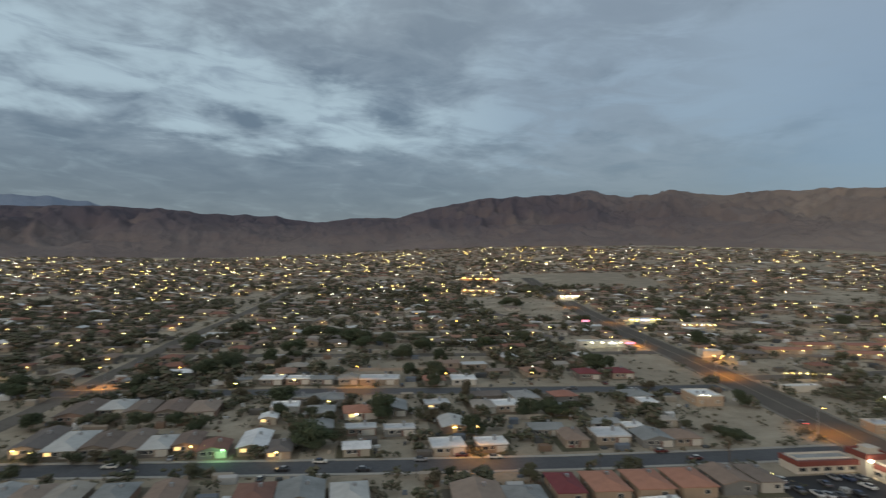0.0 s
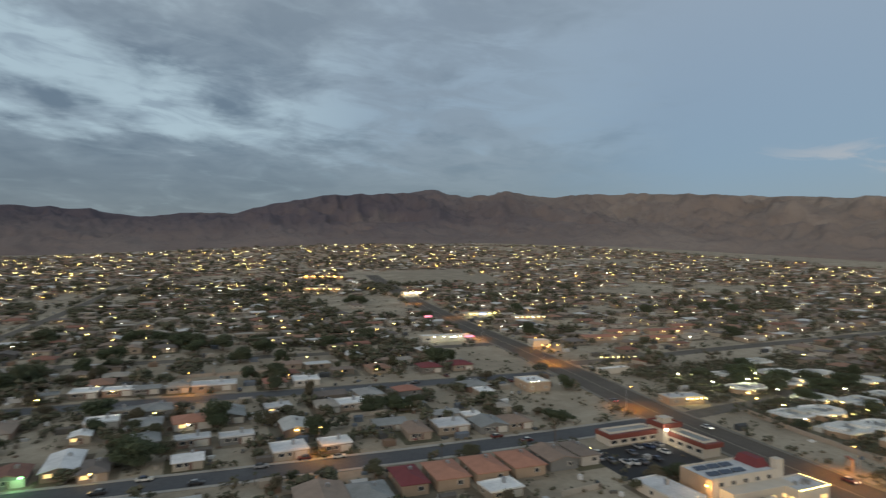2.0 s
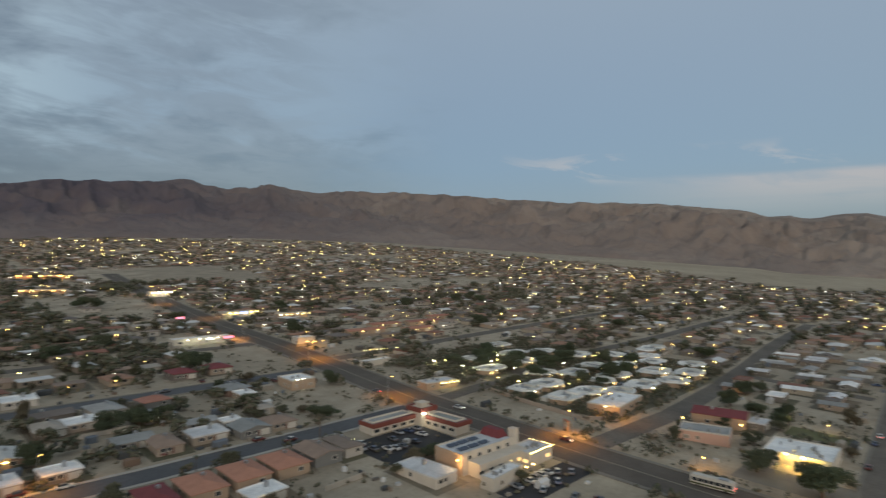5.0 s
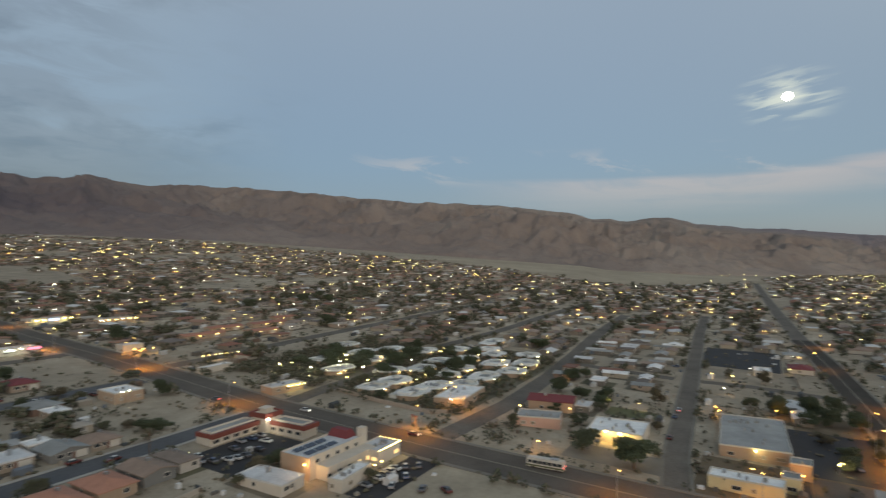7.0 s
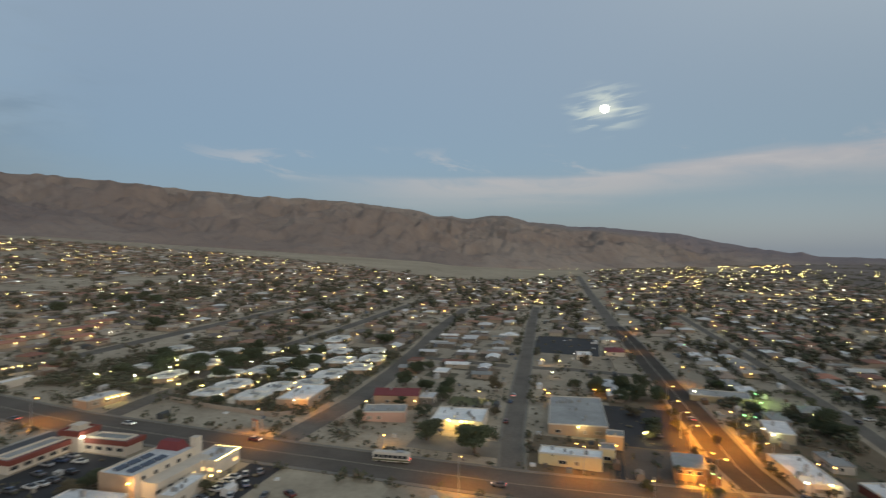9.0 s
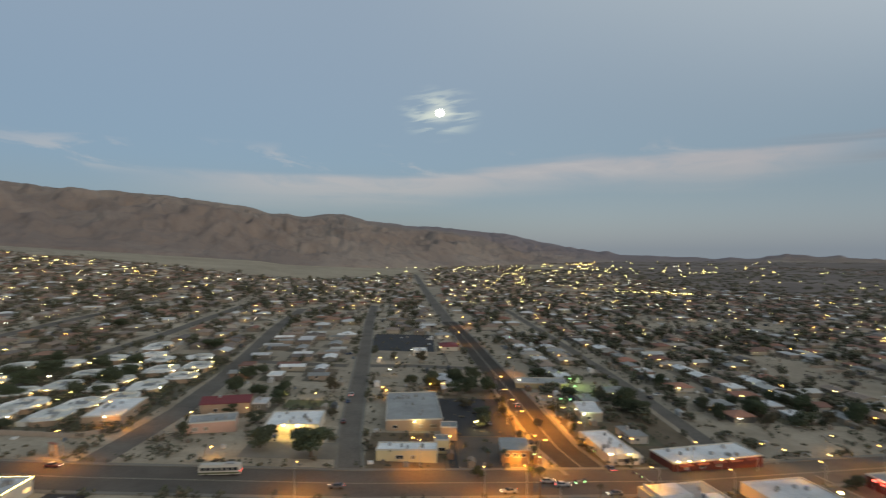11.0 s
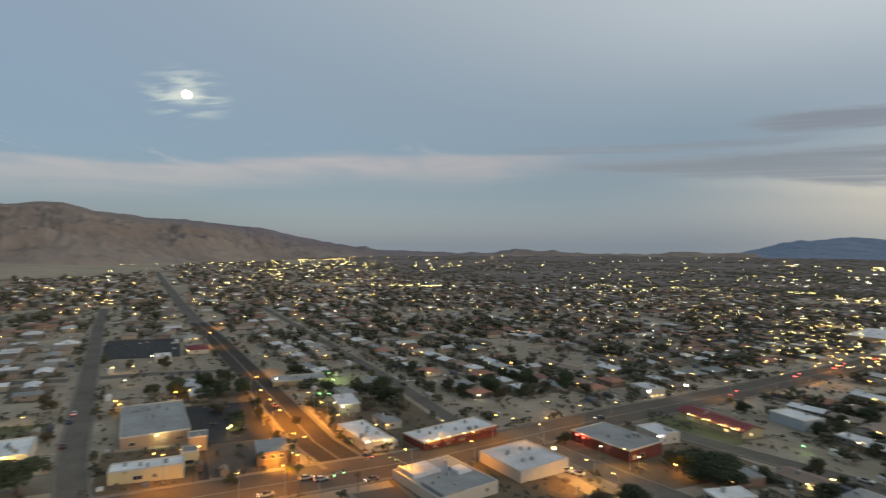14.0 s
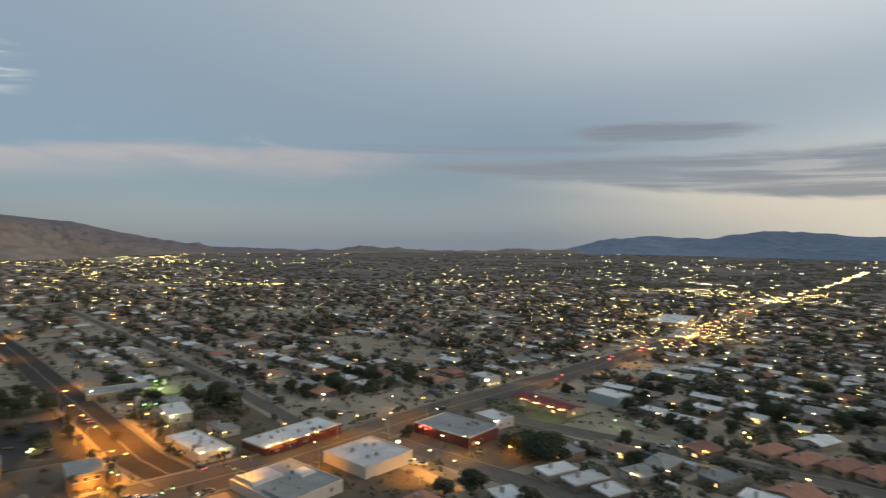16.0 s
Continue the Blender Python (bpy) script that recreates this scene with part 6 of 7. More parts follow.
# ---- trees that stand out ----
n = 300
for group in (((-18, 199, 11, 9), (-10, 201, 8, 7), (-24, 201, 8, 7), (-34, 236, 9, 6), (-73, 318, 10, 9), (64, 226, 12, 8), (73, 227, 11, 8), (81, 226, 9, 7), (120, 300, 11, 11), (128, 303, 10, 9), (114, 225, 9, 6), (160, 233, 9, 8), (133, 263, 8, 5), (47, 165, 7, 6)),
              ((-71, 226, 9, 7), (-78, 190, 6, 5), (-103, 192, 6, 5), (-91, 192, 7, 5), (-158, 282, 14, 9), (-150, 270, 11, 8), (-108, 286, 10, 8), (22, 297, 10, 8), (31, 275, 9, 8), (-5, 378, 15, 9), (33, 392, 14, 8), (74, 370, 16, 9), (-26, 420, 15, 9), (-43, 344, 11, 7)),
              ((-18, 199, 16, 11), (-74, 323, 16, 11), (-4, 398, 16, 11), (-13, 400, 16, 11), (34, 293, 11.9, 11), (41, 249, 6.4, 11), (-38, 258, 16, 8.0), (150, 587, 16, 11), (143, 599, 16, 11), (71, 729, 16, 11), (-42, 421, 16, 11), (-93, 434, 16, 11)), ((102, 382, 16, 11), (-47, 359, 16, 11), (225, 372, 15.5, 11), (122, 303, 16, 11), (134, 249, 6, 5), (128, 195, 9.6, 4.8), (131, 191, 8.6, 4.8), (81, 170, 6.7, 4.7), (277, 483, 14.3, 11), (464, 436, 16, 11), (484, 415, 16, 11), (495, 444, 16, 11)), ((391, 437, 16, 11), (362, 313, 16, 11), (19, 341, 16, 11), (11, 382, 16, 11), (34, 362, 16, 11), (-112, 377, 16, 11), (-82, 305, 15.9, 11), (178, 469, 12, 9)),
              ((-62, 222, 9, 6), (-84, 226, 10, 7), (-96, 229, 8, 6), (-72, 186.5, 6, 5), (-84, 192, 6, 5), (-104, 228, 8, 6), (-120, 200, 8, 7), (-122, 228, 9, 7), (-56, 262, 8, 6), (-76, 262, 9, 6), (-100, 266, 9, 7), (110, 208, 5, 3.5), (126, 203, 7, 3.5), (120, 208, 6, 3), (130, 196, 7, 3.5), (18, 165, 6, 5), (24, 171, 5, 4), (-51, 178, 7, 5), (-102, 180, 7, 6), (192, 38, 15, 11.5), (199, 57, 11.5, 8.5), (277, 44, 8, 9), (273, 89, 11, 8), (274, 67, 9, 6)),
              ((292, -3, 9, 8), (303, -15, 9, 9), (309, -25, 9, 9), (297, 8, 8, 6), (231, -45.2, 4.5, 4.2), (246, -33.5, 4, 4.5), (262, -34, 5, 5), (214, -34.8, 3.5, 4), (252, -56.5, 4, 4), (226, -58, 3.5, 3.5), (356, 3, 8, 9), (139, 104, 6, 4), (131, 133.5, 9, 5.5), (124, 134, 7, 5), (114, 131, 5, 4), (154, 146, 4, 3.5), (212, 153, 8, 4), (260, 222, 16, 9), (250, 212, 14, 8), (290, 185, 17, 10), (276, 150, 15, 10), (256, 151, 11, 8), (254, 196, 16, 9), (293, 148, 10, 8)),
              ((250, 177, 12, 8), (272, 184, 15, 9), (258, 142, 9, 6), (228, 174.5, 8, 6), (285, 200, 14, 8), (272, 205, 13, 8), (322, 160, 12, 8), (312, 172, 12, 8), (240, 226, 12, 7), (278, 236, 12, 7), (325, 205, 11, 7)),
              ((381, 140, 15, 8), (258, -91, 14, 12), (250, -95, 9, 8), (287, -21, 11, 8), (286, -32, 11, 8), (280, -14, 10, 7), (293, -3, 9, 9), (299, -17, 9, 9), (262, 66, 9, 5), (252, 64, 7, 4), (268, 77, 10, 6), (240, 80, 9, 5.5), (228, 66, 8, 5), (239, 39, 6, 4), (301, 92, 11, 7), (312, 87, 9, 6), (230, -22, 9, 5), (245, -24, 9, 4.5), (258, -17, 8, 5), (240, -160, 12, 7), (258, -149, 12, 7), (131, -153, 16, 10), (122, -156, 14, 9), (137, -158, 13, 8), (128, -162, 12, 8), (143, -155, 8, 6), (123, -118, 10, 7)),
              ((104, -122, 8, 7), (126, -109, 8, 6), (181, -240, 8, 7), (106, -224, 10, 6), (152, -283, 13, 8), (103, -281, 8, 7), (67, -302, 14, 10), (101, -242, 9, 6), (76, -289, 13, 9), (104, -355, 17, 9), (175, -133.5, 6, 5), (177, -16, 5, 4), (454, 236, 13, 9), (210, 88, 6, 5))):
    for px, py, w, h in group:
        n += 1
        tree(px, py, w, h, n)
for k, (px, py, h) in enumerate(((71, 172, 5), (114, 172, 9), (14, 172, 4), (184, -25, 7), (184.5, -34.5, 8), (186, -20, 6), (190, 72, 4), (152, 158, 3), (164.6, -30.3, 9), (163.2, -32.4, 9.5), (160.7, -49, 6), (190, 12, 4), (183, -6, 4.5), (208, -36, 5), (226, -34, 5), (245, -33, 5))):
    palm(px, py, h, k)
# low brown scrub far out on the plain
for _ in range(3600):
    az, r = radians(rnd.uniform(173 - 80 * rnd.random() ** 0.6, 173)), rnd.uniform(1350, 4300)
    x, y = r * math.sin(az), r * math.cos(az)
    if lattice(x / 300, y / 300, 21) > 0.3:
        clump(x, y, rnd.uniform(14, 34), rnd.uniform(1.6, 3.2), 5, SHRUBS)
for _ in range(1300):
    az, r = radians(rnd.uniform(98, 150)), rnd.uniform(1300, 2500)
    x, y = r * math.sin(az), r * math.cos(az)
    if lattice(x / 160, y / 160, 23) > 0.3 + max(0, 106 - math.degrees(az)) * 0.06:
        clump(x, y, rnd.uniform(9, 20), rnd.uniform(2, 4), 5, CROWNS if rnd.random() < 0.5 else SHRUBS)
# far dark groves
for px, py, w in ((72, 766, 30), (198, 728, 34), (215, 722, 30), (-84, 770, 40), (250, 760, 45), (225, 770, 40), (420, 360, 26), (520, 420, 40), (560, 430, 40), (600, 470, 30), (700, 330, 30), (330, 560, 24), (640, 330, 26), (90, 600, 30)):
    for _ in range(6):
        clump(px + rnd.uniform(-0.6, 0.6) * w, py + rnd.uniform(-0.4, 0.4) * w, rnd.uniform(8, 13), rnd.uniform(5, 8), 18)

# what is built over, square metre by square metre
TAKEN_MAP = np.zeros((1500, 1500), bool)              # x and y from -500 to 1000


def mark(x, y, rx, ry):
    i0, i1, j0, j1 = (int(v) + 500 for v in (x - rx, x + rx + 1, y - ry, y + ry + 1))
    if i1 > 0 and j1 > 0:
        TAKEN_MAP[max(i0, 0):max(i1, 0), max(j0, 0):max(j1, 0)] = True


for a, b, c, d in TAKEN:
    mark(a, b, c - 0.5, d - 0.5)
for line, half in ROADS:
    for (x0, y0), (x1, y1) in zip(line[:-1], line[1:]):
        n = max(1, int(math.hypot(x1 - x0, y1 - y0) / 2))
        for i in range(n + 1):
            mark(x0 + (x1 - x0) * i / n, y0 + (y1 - y0) * i / n, half - 1.5, half - 1.5)


def built(x, y):
    i, j = int(math.floor(x)) + 500, int(math.floor(y)) + 500
    return 0 <= i < 1500 and 0 <= j < 1500 and bool(TAKEN_MAP[i, j])


def vacant(x, y):
    return any(a < x < b and c < y < d for a, b, c, d in VACANT)


# trees and hedges scattered through the blocks
for _ in range(5600):
    az, r = radians(rnd.uniform(-35, 176)), 140 + 900 * rnd.random() ** 0.8
    x, y = r * math.sin(az), r * math.cos(az)
    court = 207 < x < 330 and 110 < y < 250
    if built(x, y) or in_field(x, y) or (vacant(x, y) and not court) or lattice(np.float64(x / 60), np.float64(y / 60), 16) < (0.3 if r < 420 else 0.55):
        continue
    wide = rnd.choice([rnd.uniform(1.2, 2.6), rnd.uniform(1.5, 3.5), rnd.uniform(3, 7)])
    clump(x, y, wide, wide * rnd.uniform(0.7, 1.0), 6 if wide < 2.6 else 14 if r > 450 else 30)
for x0, x1, y0, y1, count in ((-125, 130, 188, 264, 190), (-130, 120, 150, 176, 40), (30, 160, -330, -130, 260), (205, 330, -130, -56, 110), (-200, -125, 180, 300, 40)):
    for _ in range(count):
        x, y = rnd.uniform(x0, x1), rnd.uniform(y0, y1)
        if built(x, y) or vacant(x, y):
            continue
        wide = rnd.choice((rnd.uniform(1.5, 3.0), rnd.uniform(2.5, 6.0)))
        clump(x, y, wide, wide * rnd.uniform(0.7, 1.05), 26 if wide < 3 else 46)
for _ in range(1250):
    az, r = radians(rnd.uniform(-36, 22)), rnd.uniform(270, 700)
    x, y = r * math.sin(az), r * math.cos(az)
    if built(x, y) or in_field(x, y) or vacant(x, y) or lattice(np.float64(x / 45), np.float64(y / 45), 26) < 0.43:
        continue
    wide = rnd.uniform(4, 9)
    clump(x, y, wide, wide * rnd.uniform(0.65, 0.9), 34 if r < 450 else 18)
for _ in range(1250):
    x, y = rnd.uniform(208, 346), rnd.uniform(112, 250)
    if not built(x, y):
        wide = rnd.uniform(1.6, 5.0)
        clump(x, y, wide, wide * rnd.uniform(0.7, 1.0), 22)
for _ in range(34):
    x, y = rnd.uniform(212, 340), rnd.uniform(116, 245)
    dot(x, y, ground(x, y) + 3.4, 480, rnd.choice(["white", "yellow", "yellow", "warm"]))
# bushes and hedges in the shopping lots, thin along kerbs
for _ in range(1700):
    a, b, c, d = rnd.choice(VACANT[2:])
    x, y = rnd.uniform(a, b), rnd.uniform(c, d)
    if built(x, y) or (94 < x < 164 and 55 < y < 92) or lattice(np.float64(x / 18), np.float64(y / 18), 41) < 0.52:
        continue
    wide = rnd.choice((rnd.uniform(0.8, 1.8), rnd.uniform(1.2, 3.2)))
    clump(x, y, wide, wide * rnd.uniform(0.6, 1.0), 9)
for line, side in ((ST_B, 9.6), (ST_B, -9.6), (BLVD, 12.4), (BLVD, -12.4)):
    for (x0, y0), (x1, y1) in zip(line[:-1], line[1:]):
        l = math.hypot(x1 - x0, y1 - y0)
        for i in range(int(l / 5)):
            q = rnd.random()
            x, y = x0 + (x1 - x0) * q + side * (y1 - y0) / l + rnd.uniform(-0.8, 0.8), y0 + (y1 - y0) * q - side * (x1 - x0) / l + rnd.uniform(-0.8, 0.8)
            if math.hypot(x, y) < 520 and rnd.random() < 0.55 and not any(abs(x - a) < c and abs(y - b) < d for a, b, c, d in TAKEN) and abs(y + 46) > 12 - 4 * (line is ST_B):
                wide = rnd.uniform(0.9, 2.6)
                clump(x, y, wide, wide * rnd.uniform(0.7, 1.2), 9)
for line, half in ROADS:
    for (x0, y0), (x1, y1) in zip(line[:-1], line[1:]):
        l = math.hypot(x1 - x0, y1 - y0)
        for i in range(int(l / 4)):
            q, side = rnd.random(), rnd.choice((-1, 1)) * (half - 0.9 + rnd.uniform(0, 2.2))
            x, y = x0 + (x1 - x0) * q + side * (y1 - y0) / l, y0 + (y1 - y0) * q - side * (x1 - x0) / l
            if 130 < math.hypot(x, y) < 760 and lattice(np.float64(x / 30), np.float64(y / 30), 51) > 0.42 and clear_of_roads(x, y, -2.6) and not any(abs(x - a) < c and abs(y - b) < d for a, b, c, d in TAKEN[:400]):
                wide = rnd.choice((rnd.uniform(0.9, 2.2), rnd.uniform(1.8, 4.2)))
                clump(x, y, wide, wide * rnd.uniform(0.7, 1.1), 9 if wide < 2.2 else 16)
# sheds, trailers and stacked goods in the yards
CLUTTER = Soup()
for _ in range(5200):
    az, r = radians(rnd.uniform(-35, 176)), 140 + 620 * rnd.random() ** 0.9
    x, y = r * math.sin(az), r * math.cos(az)
    if built(x, y) or in_field(x, y) or (vacant(x, y) and rnd.random() < 0.8):
        continue
    if rnd.random() < 0.75:
        CLUTTER.box(x, y, ground(x, y) - 0.2, rnd.uniform(0.6, 2.4), rnd.uniform(0.6, 2.2), rnd.uniform(0.7, 1.6), rnd.uniform(-0.2, 0.2), rnd.uniform(0.75, 1.0))
    else:
        g = Soup().prism([(-1.2, -0.2), (1.2, -0.2), (1.2, 1.9), (0, 2.4), (-1.2, 1.9)], -rnd.uniform(1.5, 3), rnd.uniform(1.5, 3))
        CLUTTER.add([(x + p[0], y + p[1], ground(x, y) + p[2]) for p in g.v], g.f)
single("yard_clutter", CLUTTER, YARD, "sheds, trailers and stored goods in the yards", "clutter", "stuff")

single("yards", LOTS, YARD_SOIL, "yards of dry soil, gravel and dead grass", "yards", "stuff")
single("far_house_walls", WALLS, WALL_FAR, "rows of low stucco houses up the slope", "houses", "stuff")
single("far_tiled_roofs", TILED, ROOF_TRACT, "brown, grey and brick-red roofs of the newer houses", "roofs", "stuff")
single("far_house_roofs", ROOFS, ROOF_FAR, "weathered roofs of the far houses", "roofs", "stuff")
single("far_house_windows", PANES, GLASS, "dark windows of the far houses", "windows", "stuff")
single("far_trees", CROWNS, LEAF_FAR, "dark yard trees among the far houses", "trees", "stuff")

# ---- dry scrub on open ground ----
for _ in range(15000):
    az, r = radians(rnd.uniform(-36, 176)), 120 + 800 * rnd.random() ** 1.4
    x, y = r * math.sin(az), r * math.cos(az)
    if lattice(np.float64(x / 14), np.float64(y / 14), 6) < 0.42 or built(x, y) or (94 < x < 164 and 55 < y < 92):
        continue
    k = rnd.uniform(0.35, 1.4)
    z = ground(x, y)
    for _ in range(3):
        SHRUBS.gem(x + rnd.uniform(-0.6, 0.6) * k, y + rnd.uniform(-0.6, 0.6) * k, z + k * 0.3, k * rnd.uniform(0.4, 0.8), k * rnd.uniform(0.4, 0.8), k * rnd.uniform(0.3, 0.5))
single("scrub", SHRUBS, SCRUB, "low dry desert scrub on sand", "scrub", "stuff")


# ---- street lamps ----
for px, py, turn, w in ((214, 118, 300, 3600), (183, 368, 180, 5000), (180, 283, 0, 8000), (203, 318, 180, 4000), (163.5, 194, 0, 5200), (184, 114, 180, 5600), (158.5, 36, 0, 5200), (184, 2, 180, 5600), (158, -16, 0, 5400), (190, -34, 230, 4000), (161, -66, 40, 4200), (206, -57, 120, 3200), (159.5, -28, 0, 5400),
                        (191, -66, 130, 2600), (217, -34, 270, 12500), (233.5, -33, 270, 17000), (250, -32, 270, 12000), (184, -36, 270, 5000), (224, -56, 90, 9000), (241, -54.5, 90, 9000), (276, -33.5, 270, 5200), (188, -88, 180, 2600), (327, -50, 90, 3400), (424, -22, 270, 4200), (520, -36, 90, 3600), (160, -87, 0, 4600),
                        (168, -119, 0, 5000), (188, -110, 180, 3600), (184, -150, 0, 4200), (197, -252, 0, 3200), (206, -300, 180, 4600), (216, -345, 180, 4600), (232, -390, 180, 5600), (35, 188, 270, 3200), (-6, 281, 270, 3200), (-122, 286, 180, 4200), (209, 470, 180, 4200), (212, 577, 180, 5200), (224, 655, 180, 5200)):
    street_lamp(px, py, turn, w)
for px, py, turn, w in ((141, -119, 60, 2900), (136, -108, 0, 2300), (146, -138, 90, 1700), (128, -117, 0, 2300)):
    street_lamp(px, py, turn, w, (1.0, 0.45, 0.06), WARM, 7)
for px, py in ((195, -121), (191, -134), (201, -179), (212, -150)):
    street_lamp(px, py, 200, 500, (1.0, 0.72, 0.35), WARM, 5.5)
wall_lamp(-46, 191.5, 3.0, GREEN, (0.3, 1.0, 0.35), 1400, 0.6)
for px, py, g in ((-111, 197.5, WARM), (-105, 195.5, WARM), (-29, 188.6, WARM), (-57, 196.5, WARM), (-53, 196.5, WARM), (54, 332, YELLOW), (-25, 359, SODIUM), (-40, 306, WARM), (-85, 317, YELLOW), (-36, 285, WARM), (117, 157, YELLOW)):
    wall_lamp(px, py, 2.7, g, (1.0, 0.66, 0.25), 260, 0.42)
for px, py, g in ((97, -161.5, YELLOW), (101, -200, WARM), (93, -202, WARM), (77, -278, COOL), (94, -238, YELLOW), (90, -233, YELLOW), (134, -210, GREEN), (61, -203, YELLOW), (226, -20, YELLOW), (386, -73, COOL), (450, -66, GREEN), (224, -19, YELLOW), (264, -62, GREEN)):
    wall_lamp(px, py, 3.0, g, (0.6, 1.0, 0.4) if g is GREEN else (1.0, 0.75, 0.3), 900, 0.45)
for k in range(7):
    wall_lamp(214.5 + k * 3.4, 276 - k * 0.85, 2.8, WARM if k % 3 else YELLOW, (1.0, 0.65, 0.25), 420 if k % 2 == 0 else 0, 0.42)

wall_lamp(285, -74, 4.0, GREEN, (0.55, 1.0, 0.25), 7000, 0.5), wall_lamp(302, -76, 4.0, GREEN, (0.6, 1.0, 0.25), 7000, 0.4)
wall_lamp(262, 64.5, 3.0, WARM, (1.0, 0.75, 0.3), 900, 0.4), wall_lamp(262, 50, 3.0, WARM, (1.0, 0.75, 0.3), 900, 0.3)
for px, py, g in ((286, -2, SODIUM), (288, -8, SODIUM), (277, 21, SODIUM), (271, 19, SODIUM), (206.5, -8.5, SODIUM), (205, -3, SODIUM), (204, 5, SODIUM), (262.5, -66, GREEN), (255, -68, COOL), (300, 96, WARM), (236, 73, WARM), (228, 92, WARM), (190, 70, SODIUM), (318, 20, COOL), (352, 18, YELLOW), (352, 28, WARM), (382, 10, COOL), (396, -10, YELLOW)):
    wall_lamp(px, py, 3.0, g, (1.0, 0.45, 0.06) if g is SODIUM else (1.0, 0.6, 0.2), 1500 if g is SODIUM else 400, 0.4)

# ---- far clusters of light ----
for _ in range(120):
    px, py = 275 + rnd.gauss(0, 42), -545 + rnd.gauss(0, 70)
    dot(px, py, ground(px, py) + rnd.uniform(3, 7), 700, rnd.choice(["yellow", "white", "yellow", "warm", "warm", "sodium"]))
for _ in range(70):
    k = rnd.random()
    px, py = 225 + 70 * k + rnd.gauss(0, 9), -400 - 330 * k + rnd.gauss(0, 9)
    dot(px, py, ground(px, py) + rnd.uniform(2, 6), 620, rnd.choice(["sodium", "red", "white", "yellow", "sodium"]))
for _ in range(90):
    k = rnd.random() ** 0.6
    px, py = 382 + (620 - 382) * k + rnd.gauss(0, 4), -1141 - (2700 - 1141) * k
    dot(px, py, ground(px, py) + rnd.uniform(4, 9), 1500 + 1000 * k, rnd.choice(["yellow", "yellow", "warm", "white"]))
for _ in range(90):
    px, py = rnd.uniform(200, 640), -1080 + rnd.gauss(0, 40)
    dot(px, py, ground(px, py) + rnd.uniform(3, 7), 1150, rnd.choice(["yellow", "yellow", "warm", "white"]))
for _ in range(120):
    px, py = 2300 + rnd.gauss(0, 450), -560 + rnd.gauss(0, 330)
    dot(px, py, ground(px, py) + rnd.uniform(3, 6), 2100, "yellow")
for _ in range(30):
    k = rnd.random()
    px, py = 1036 - 29 * k + rnd.uniform(-3, 3), -341 - 184 * k
    dot(px, py, ground(px, py) + 4, 1300, "yellow")
for _ in range(110):
    az, r = radians(rnd.uniform(104, 172)), rnd.uniform(2200, 4200)
    px, py = r * math.sin(az), r * math.cos(az)
    dot(px, py, ground(px, py) + 4, r * 0.85, rnd.choice(["yellow", "warm", "white", "yellow"]))
for px, py, wide, deep, n, kinds in ((315, -808, 16, 30, 26, ("red", "sodium", "sodium", "yellow")), (738, -1165, 40, 12, 16, ("warm", "yellow")), (668, -1433, 10, 10, 5, ("white",)), (630, -1460, 45, 16, 14, ("white", "yellow")), (517, -1189, 60, 45, 34, ("yellow", "yellow", "white")),
                                     (225, -511, 9, 16, 18, ("yellow", "white")), (376, -634, 26, 34, 26, ("yellow", "warm", "white")), (255, -592, 14, 30, 22, ("yellow", "sodium", "warm")), (380, -1180, 14, 200, 60, ("yellow", "sodium", "yellow", "white")), (950, -860, 40, 40, 12, ("yellow", "white")), (880, -1010, 120, 60, 18, ("yellow", "warm")),
                                     (1000, -1680, 260, 160, 50, ("yellow", "white", "warm")), (560, -740, 130, 90, 36, ("yellow", "warm", "sodium", "white")), (1100, -2600, 420, 260, 46, ("yellow", "white")), (1250, -1150, 260, 200, 36, ("yellow", "warm"))):
    for _ in range(n):
        lx, ly = px + rnd.gauss(0, wide), py + rnd.gauss(0, deep)
        dot(lx, ly, ground(lx, ly) + rnd.uniform(3, 6), math.hypot(px, py), rnd.choice(kinds))
for px, py, w in ((517, -1189, 60000), (225, -511, 9000), (376, -634, 16000), (262, -585, 14000), (315, -808, 14000), (372, -1120, 40000), (405, -1330, 50000)):
    point(px, py, ground(px, py) + 9, (1.0, 0.72, 0.22), w, 1.5)
for px, py, k in ((234, -400, "red"), (238, -415, "red"), (262, -540, "red"), (272, -580, "red"), (225, -345, "red"), (300, -700, "red"), (290, -660, "red"), (205, -262, "red")):
    dot(px, py, ground(px, py) + 1.2, 900, k), dot(px + 4, py - 10, ground(px, py) + 1.2, 800, k)
for k, m, words in (("warm", WARM, "warm porch lamps of far houses"), ("yellow", YELLOW, "yellowish porch lamps of far houses"), ("white", COOL, "white lamps of far houses"), ("sodium", SODIUM, "orange lamps among far houses"), ("red", RED, "red tail lights of far cars")):
    single("far_lamps", DOTS[k], m, words, "lamps", "stuff")

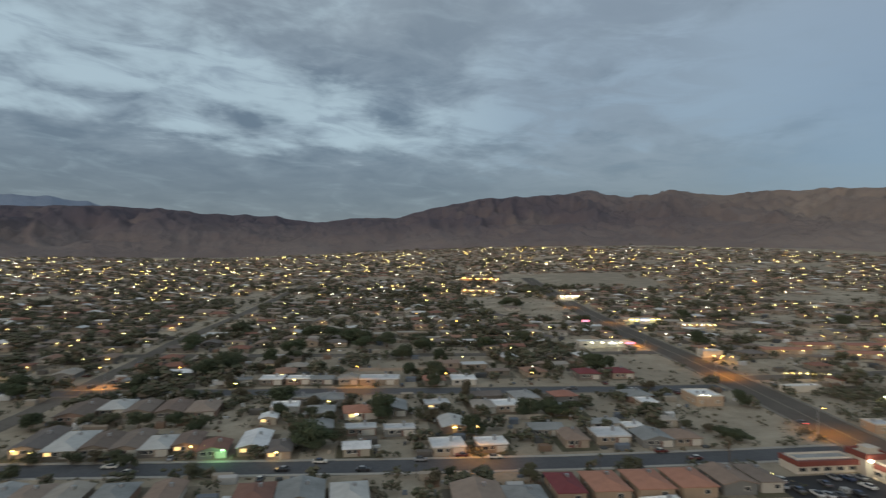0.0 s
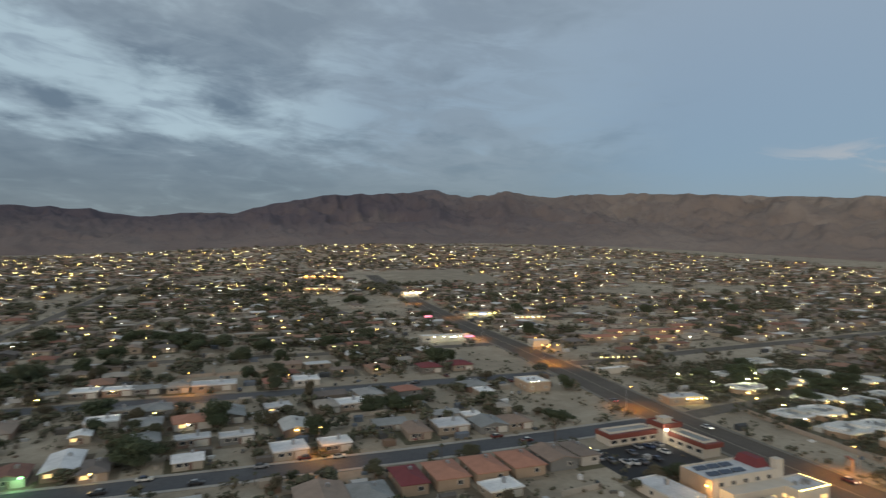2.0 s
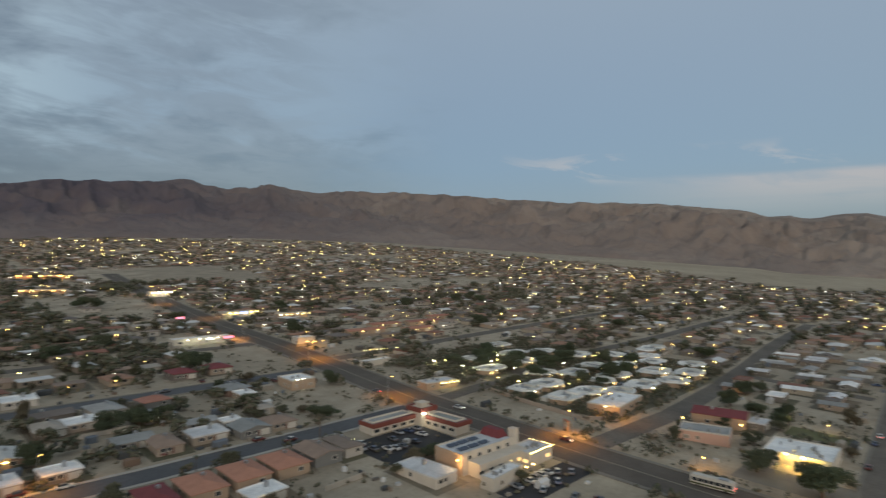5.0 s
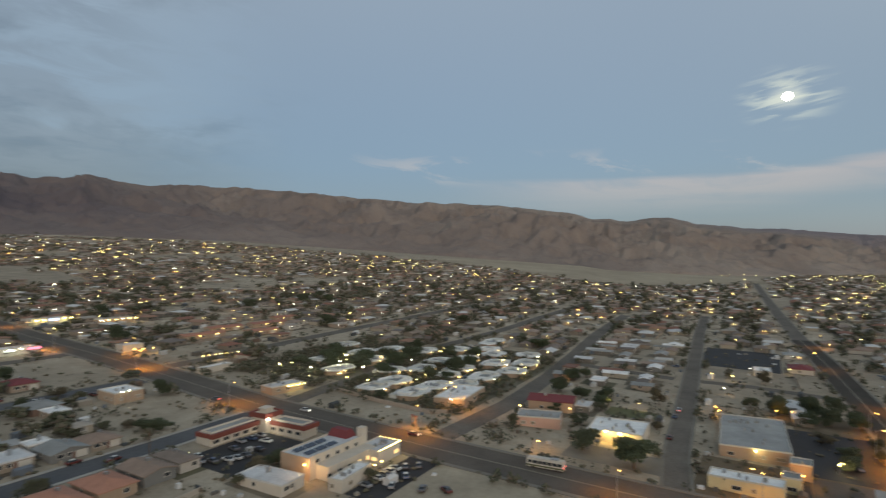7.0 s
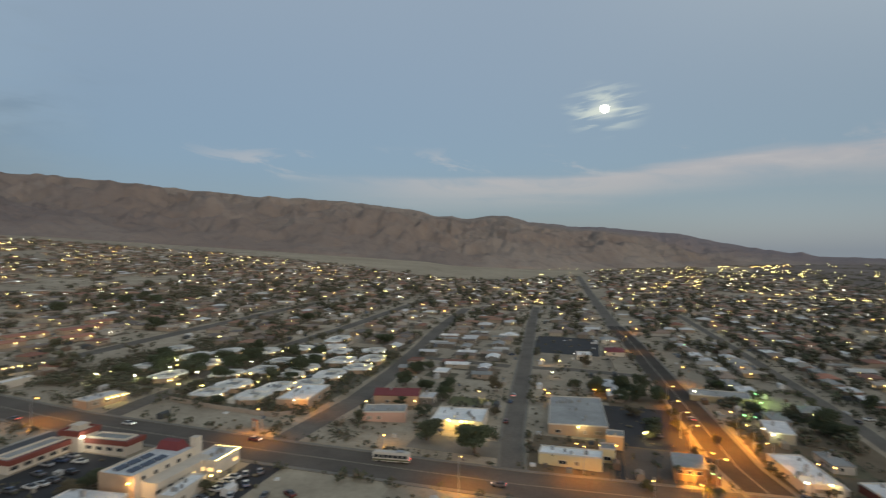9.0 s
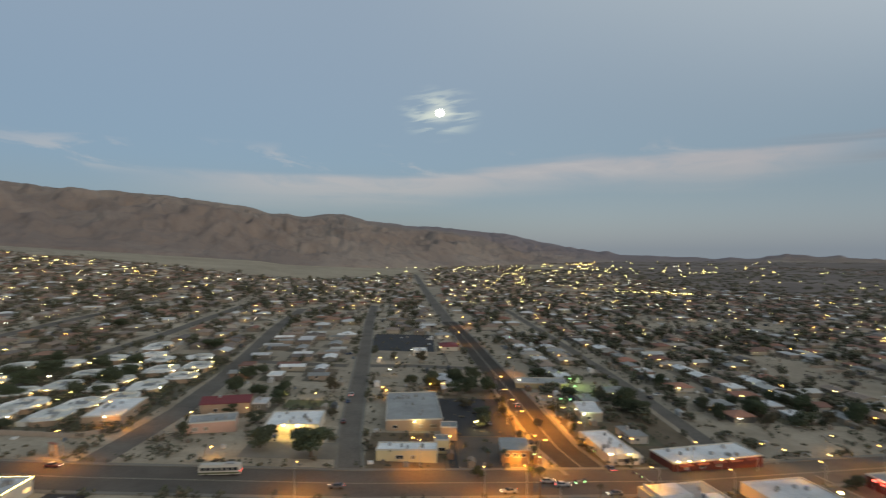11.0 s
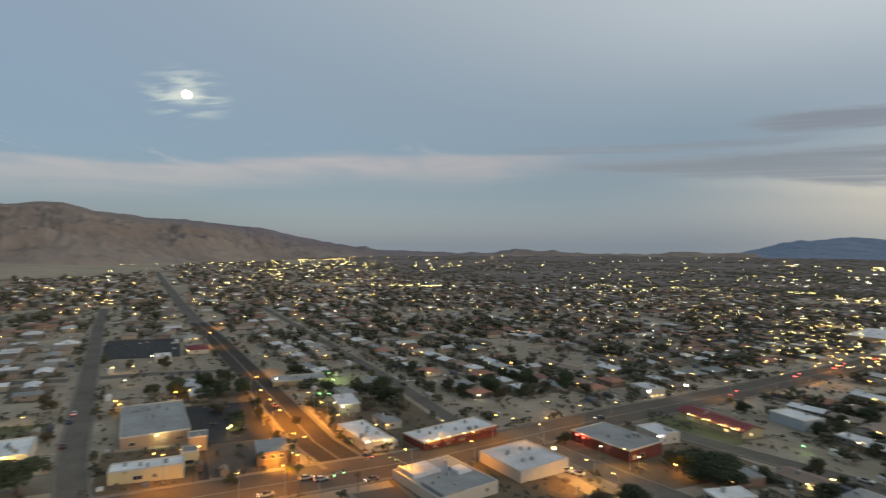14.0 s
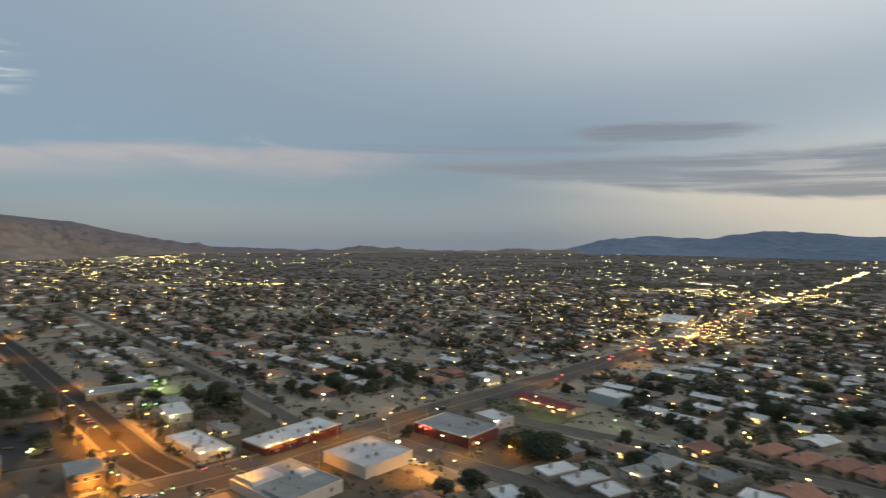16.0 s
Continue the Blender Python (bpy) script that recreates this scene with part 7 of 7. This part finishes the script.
# ---- cars and a bus ----
for k, (px, py, turn) in enumerate(((121, 158, 80), (121, 151, 85), (124.5, 148, 85), (132, 154, 80), (138, 158, 88), (142, 157, 92), (146, 157, 90), (143, 151, 95), (118.5, 154, 84), (127, 147, 84), (130, 146.5, 86), (136, 147, 88),
                                    (139, 101, 80), (142, 101, 82), (145, 101, 80), (148, 101, 84), (133, 101, 82), (151, 99, 30), (145, 95, 40), (154, 96, 30), (137, 94.5, 30), (140, 86, 15), (143, 80, 60))):
    car(px, py, turn + 3 * math.sin(k * 3.1), label="parked car on dark asphalt near the shops" if py < 140 else "parked car in the shop car park")
for px, py, turn in ((-26, 180.5, 177), (105, 176.5, 178), (63, 206, 100), (62, 197, 80), (69, 199, 85), (69.5, 192, 60), (-78, 187.6, 177), (17, 206, 90), (96, 266, 178), (232, -25, 20), (152, -116, 20), (148, -118, 30), (-62, 193, 90), (30, 186.6, 178)):
    car(px, py, turn, label="parked car beside a house")
for px, py, turn in ((178, 113, 268), (177.5, 165, 270), (167.5, 207, 90), (167.5, 26, 90), (166.5, -24, 95), (174.5, -37, 268), (172, -41, 270), (166.5, -55, 95), (186, -60, 10), (260, -41, 8), (272, 35, 4), (196, -168, 82)):
    car(px, py, turn, True, "car with its lights on waiting on the road", ground(px, py) + 0.11)

# cars at the kerbs and in the drives of the nearer streets
spots = random.Random(77)
for line in ([(-93, 187), (8, 181), (122, 180)], [(-90, 276), (65, 267), (160, 262)], [(-134, 249), (-130, 349)], [(227, -107), (340, -107)], [(210, 28), (400, 42)], [(145, -190), (53, -215)]):
    for (x0, y0), (x1, y1) in zip(line[:-1], line[1:]):
        for _ in range(4):
            q, l = spots.uniform(0.05, 0.95), math.hypot(x1 - x0, y1 - y0)
            side = spots.choice((-1, 1)) * (3.4 if spots.random() < 0.5 else 9.5)
            a = math.degrees(math.atan2(y1 - y0, x1 - x0)) + (0 if abs(side) < 5 else 90)
            x, y = x0 + (x1 - x0) * q - side * (y1 - y0) / l, y0 + (y1 - y0) * q + side * (x1 - x0) / l
            if abs(side) < 5 or not built(x, y):
                car(x, y, a, label="parked car at the kerb of a residential street" if abs(side) < 5 else "parked car in the drive of a house")


def bus(x, y, turn):
    root = thing("bus", x, y, turn, "white and green city bus with lit windows", "bus", z=ground(x, y) + 0.11)
    part("body", Soup().box(0, 0, 0.35, 12, 2.5, 2.6).box(0, 0, 2.95, 11.4, 2.2, 0.25), TRIM, root)
    part("stripe", Soup().box(0, 0, 0.6, 12.04, 2.54, 0.5), LAWN, root, "green stripe")
    for i in range(7):
        for q in (-1, 1):
            part("window", Soup().box(-4.8 + i * 1.6, q * 1.25, 1.5, 1.35, 0.06, 0.95), GLASS, root)
    for i in (-3.8, 3.8):
        for q in (-1.1, 1.1):
            part("wheel", Soup().tube([(i, q - 0.15, 0.48), (i, q + 0.15, 0.48)], [0.48, 0.48], 12), TYRE, root)
    for q in (-0.9, 0.9):
        part("tail_light", Soup().box(-6.03, q, 1.0, 0.08, 0.3, 0.5), RED, root)
    part("roof_unit", Soup().box(-3, 0, 3.2, 2.4, 1.6, 0.35), STEEL, root)


bus(175.5, 62, 92)


def signal(x, y, turn):
    root = thing("traffic_light", x, y, turn, "steel traffic signal on a long mast arm", "traffic light", "traffic lights")
    part("pole", Soup().tube([(0, 0, -0.3), (0, 0, 6.4)], [0.14, 0.1], 8), STEEL, root)
    part("mast_arm", Soup().tube([(0, 0, 6.0), (4, 0, 6.4), (8.5, 0, 6.5)], [0.09, 0.07, 0.05], 6), STEEL, root)
    for q in (5, 8):
        h = part("signal_head", Soup().box(q, 0, 5.7, 0.36, 0.3, 1.1), CAR_PARK, root)
        part("signal_lens", Soup().gem(q, -0.2, 5.95, 0.28, 0.2, 0.28), GREEN, h, "green lens")


for px, py, turn in ((187, -33, 200), (158, -37, 290), (161, -64, 20), (190, -63, 110)):
    signal(px, py, turn)


def monument_sign(x, y, turn):
    root = thing("monument_sign", x, y, turn, "tan roadside monument sign lit by a sodium lamp", "sign")
    part("post", Soup().box(-1.3, 0, -0.4, 0.6, 0.8, 4.2), PEACH_WALL, root)
    part("post", Soup().box(1.3, 0, -0.4, 0.6, 0.8, 4.2), PEACH_WALL, root)
    part("panel", Soup().box(0, 0, 1.4, 2.0, 0.4, 1.9), TRIM, root)
    part("cap", Soup().box(0, 0, 3.8, 3.6, 1.0, 0.35), ROOF_CLAY, root)


monument_sign(187.5, 119, 60)
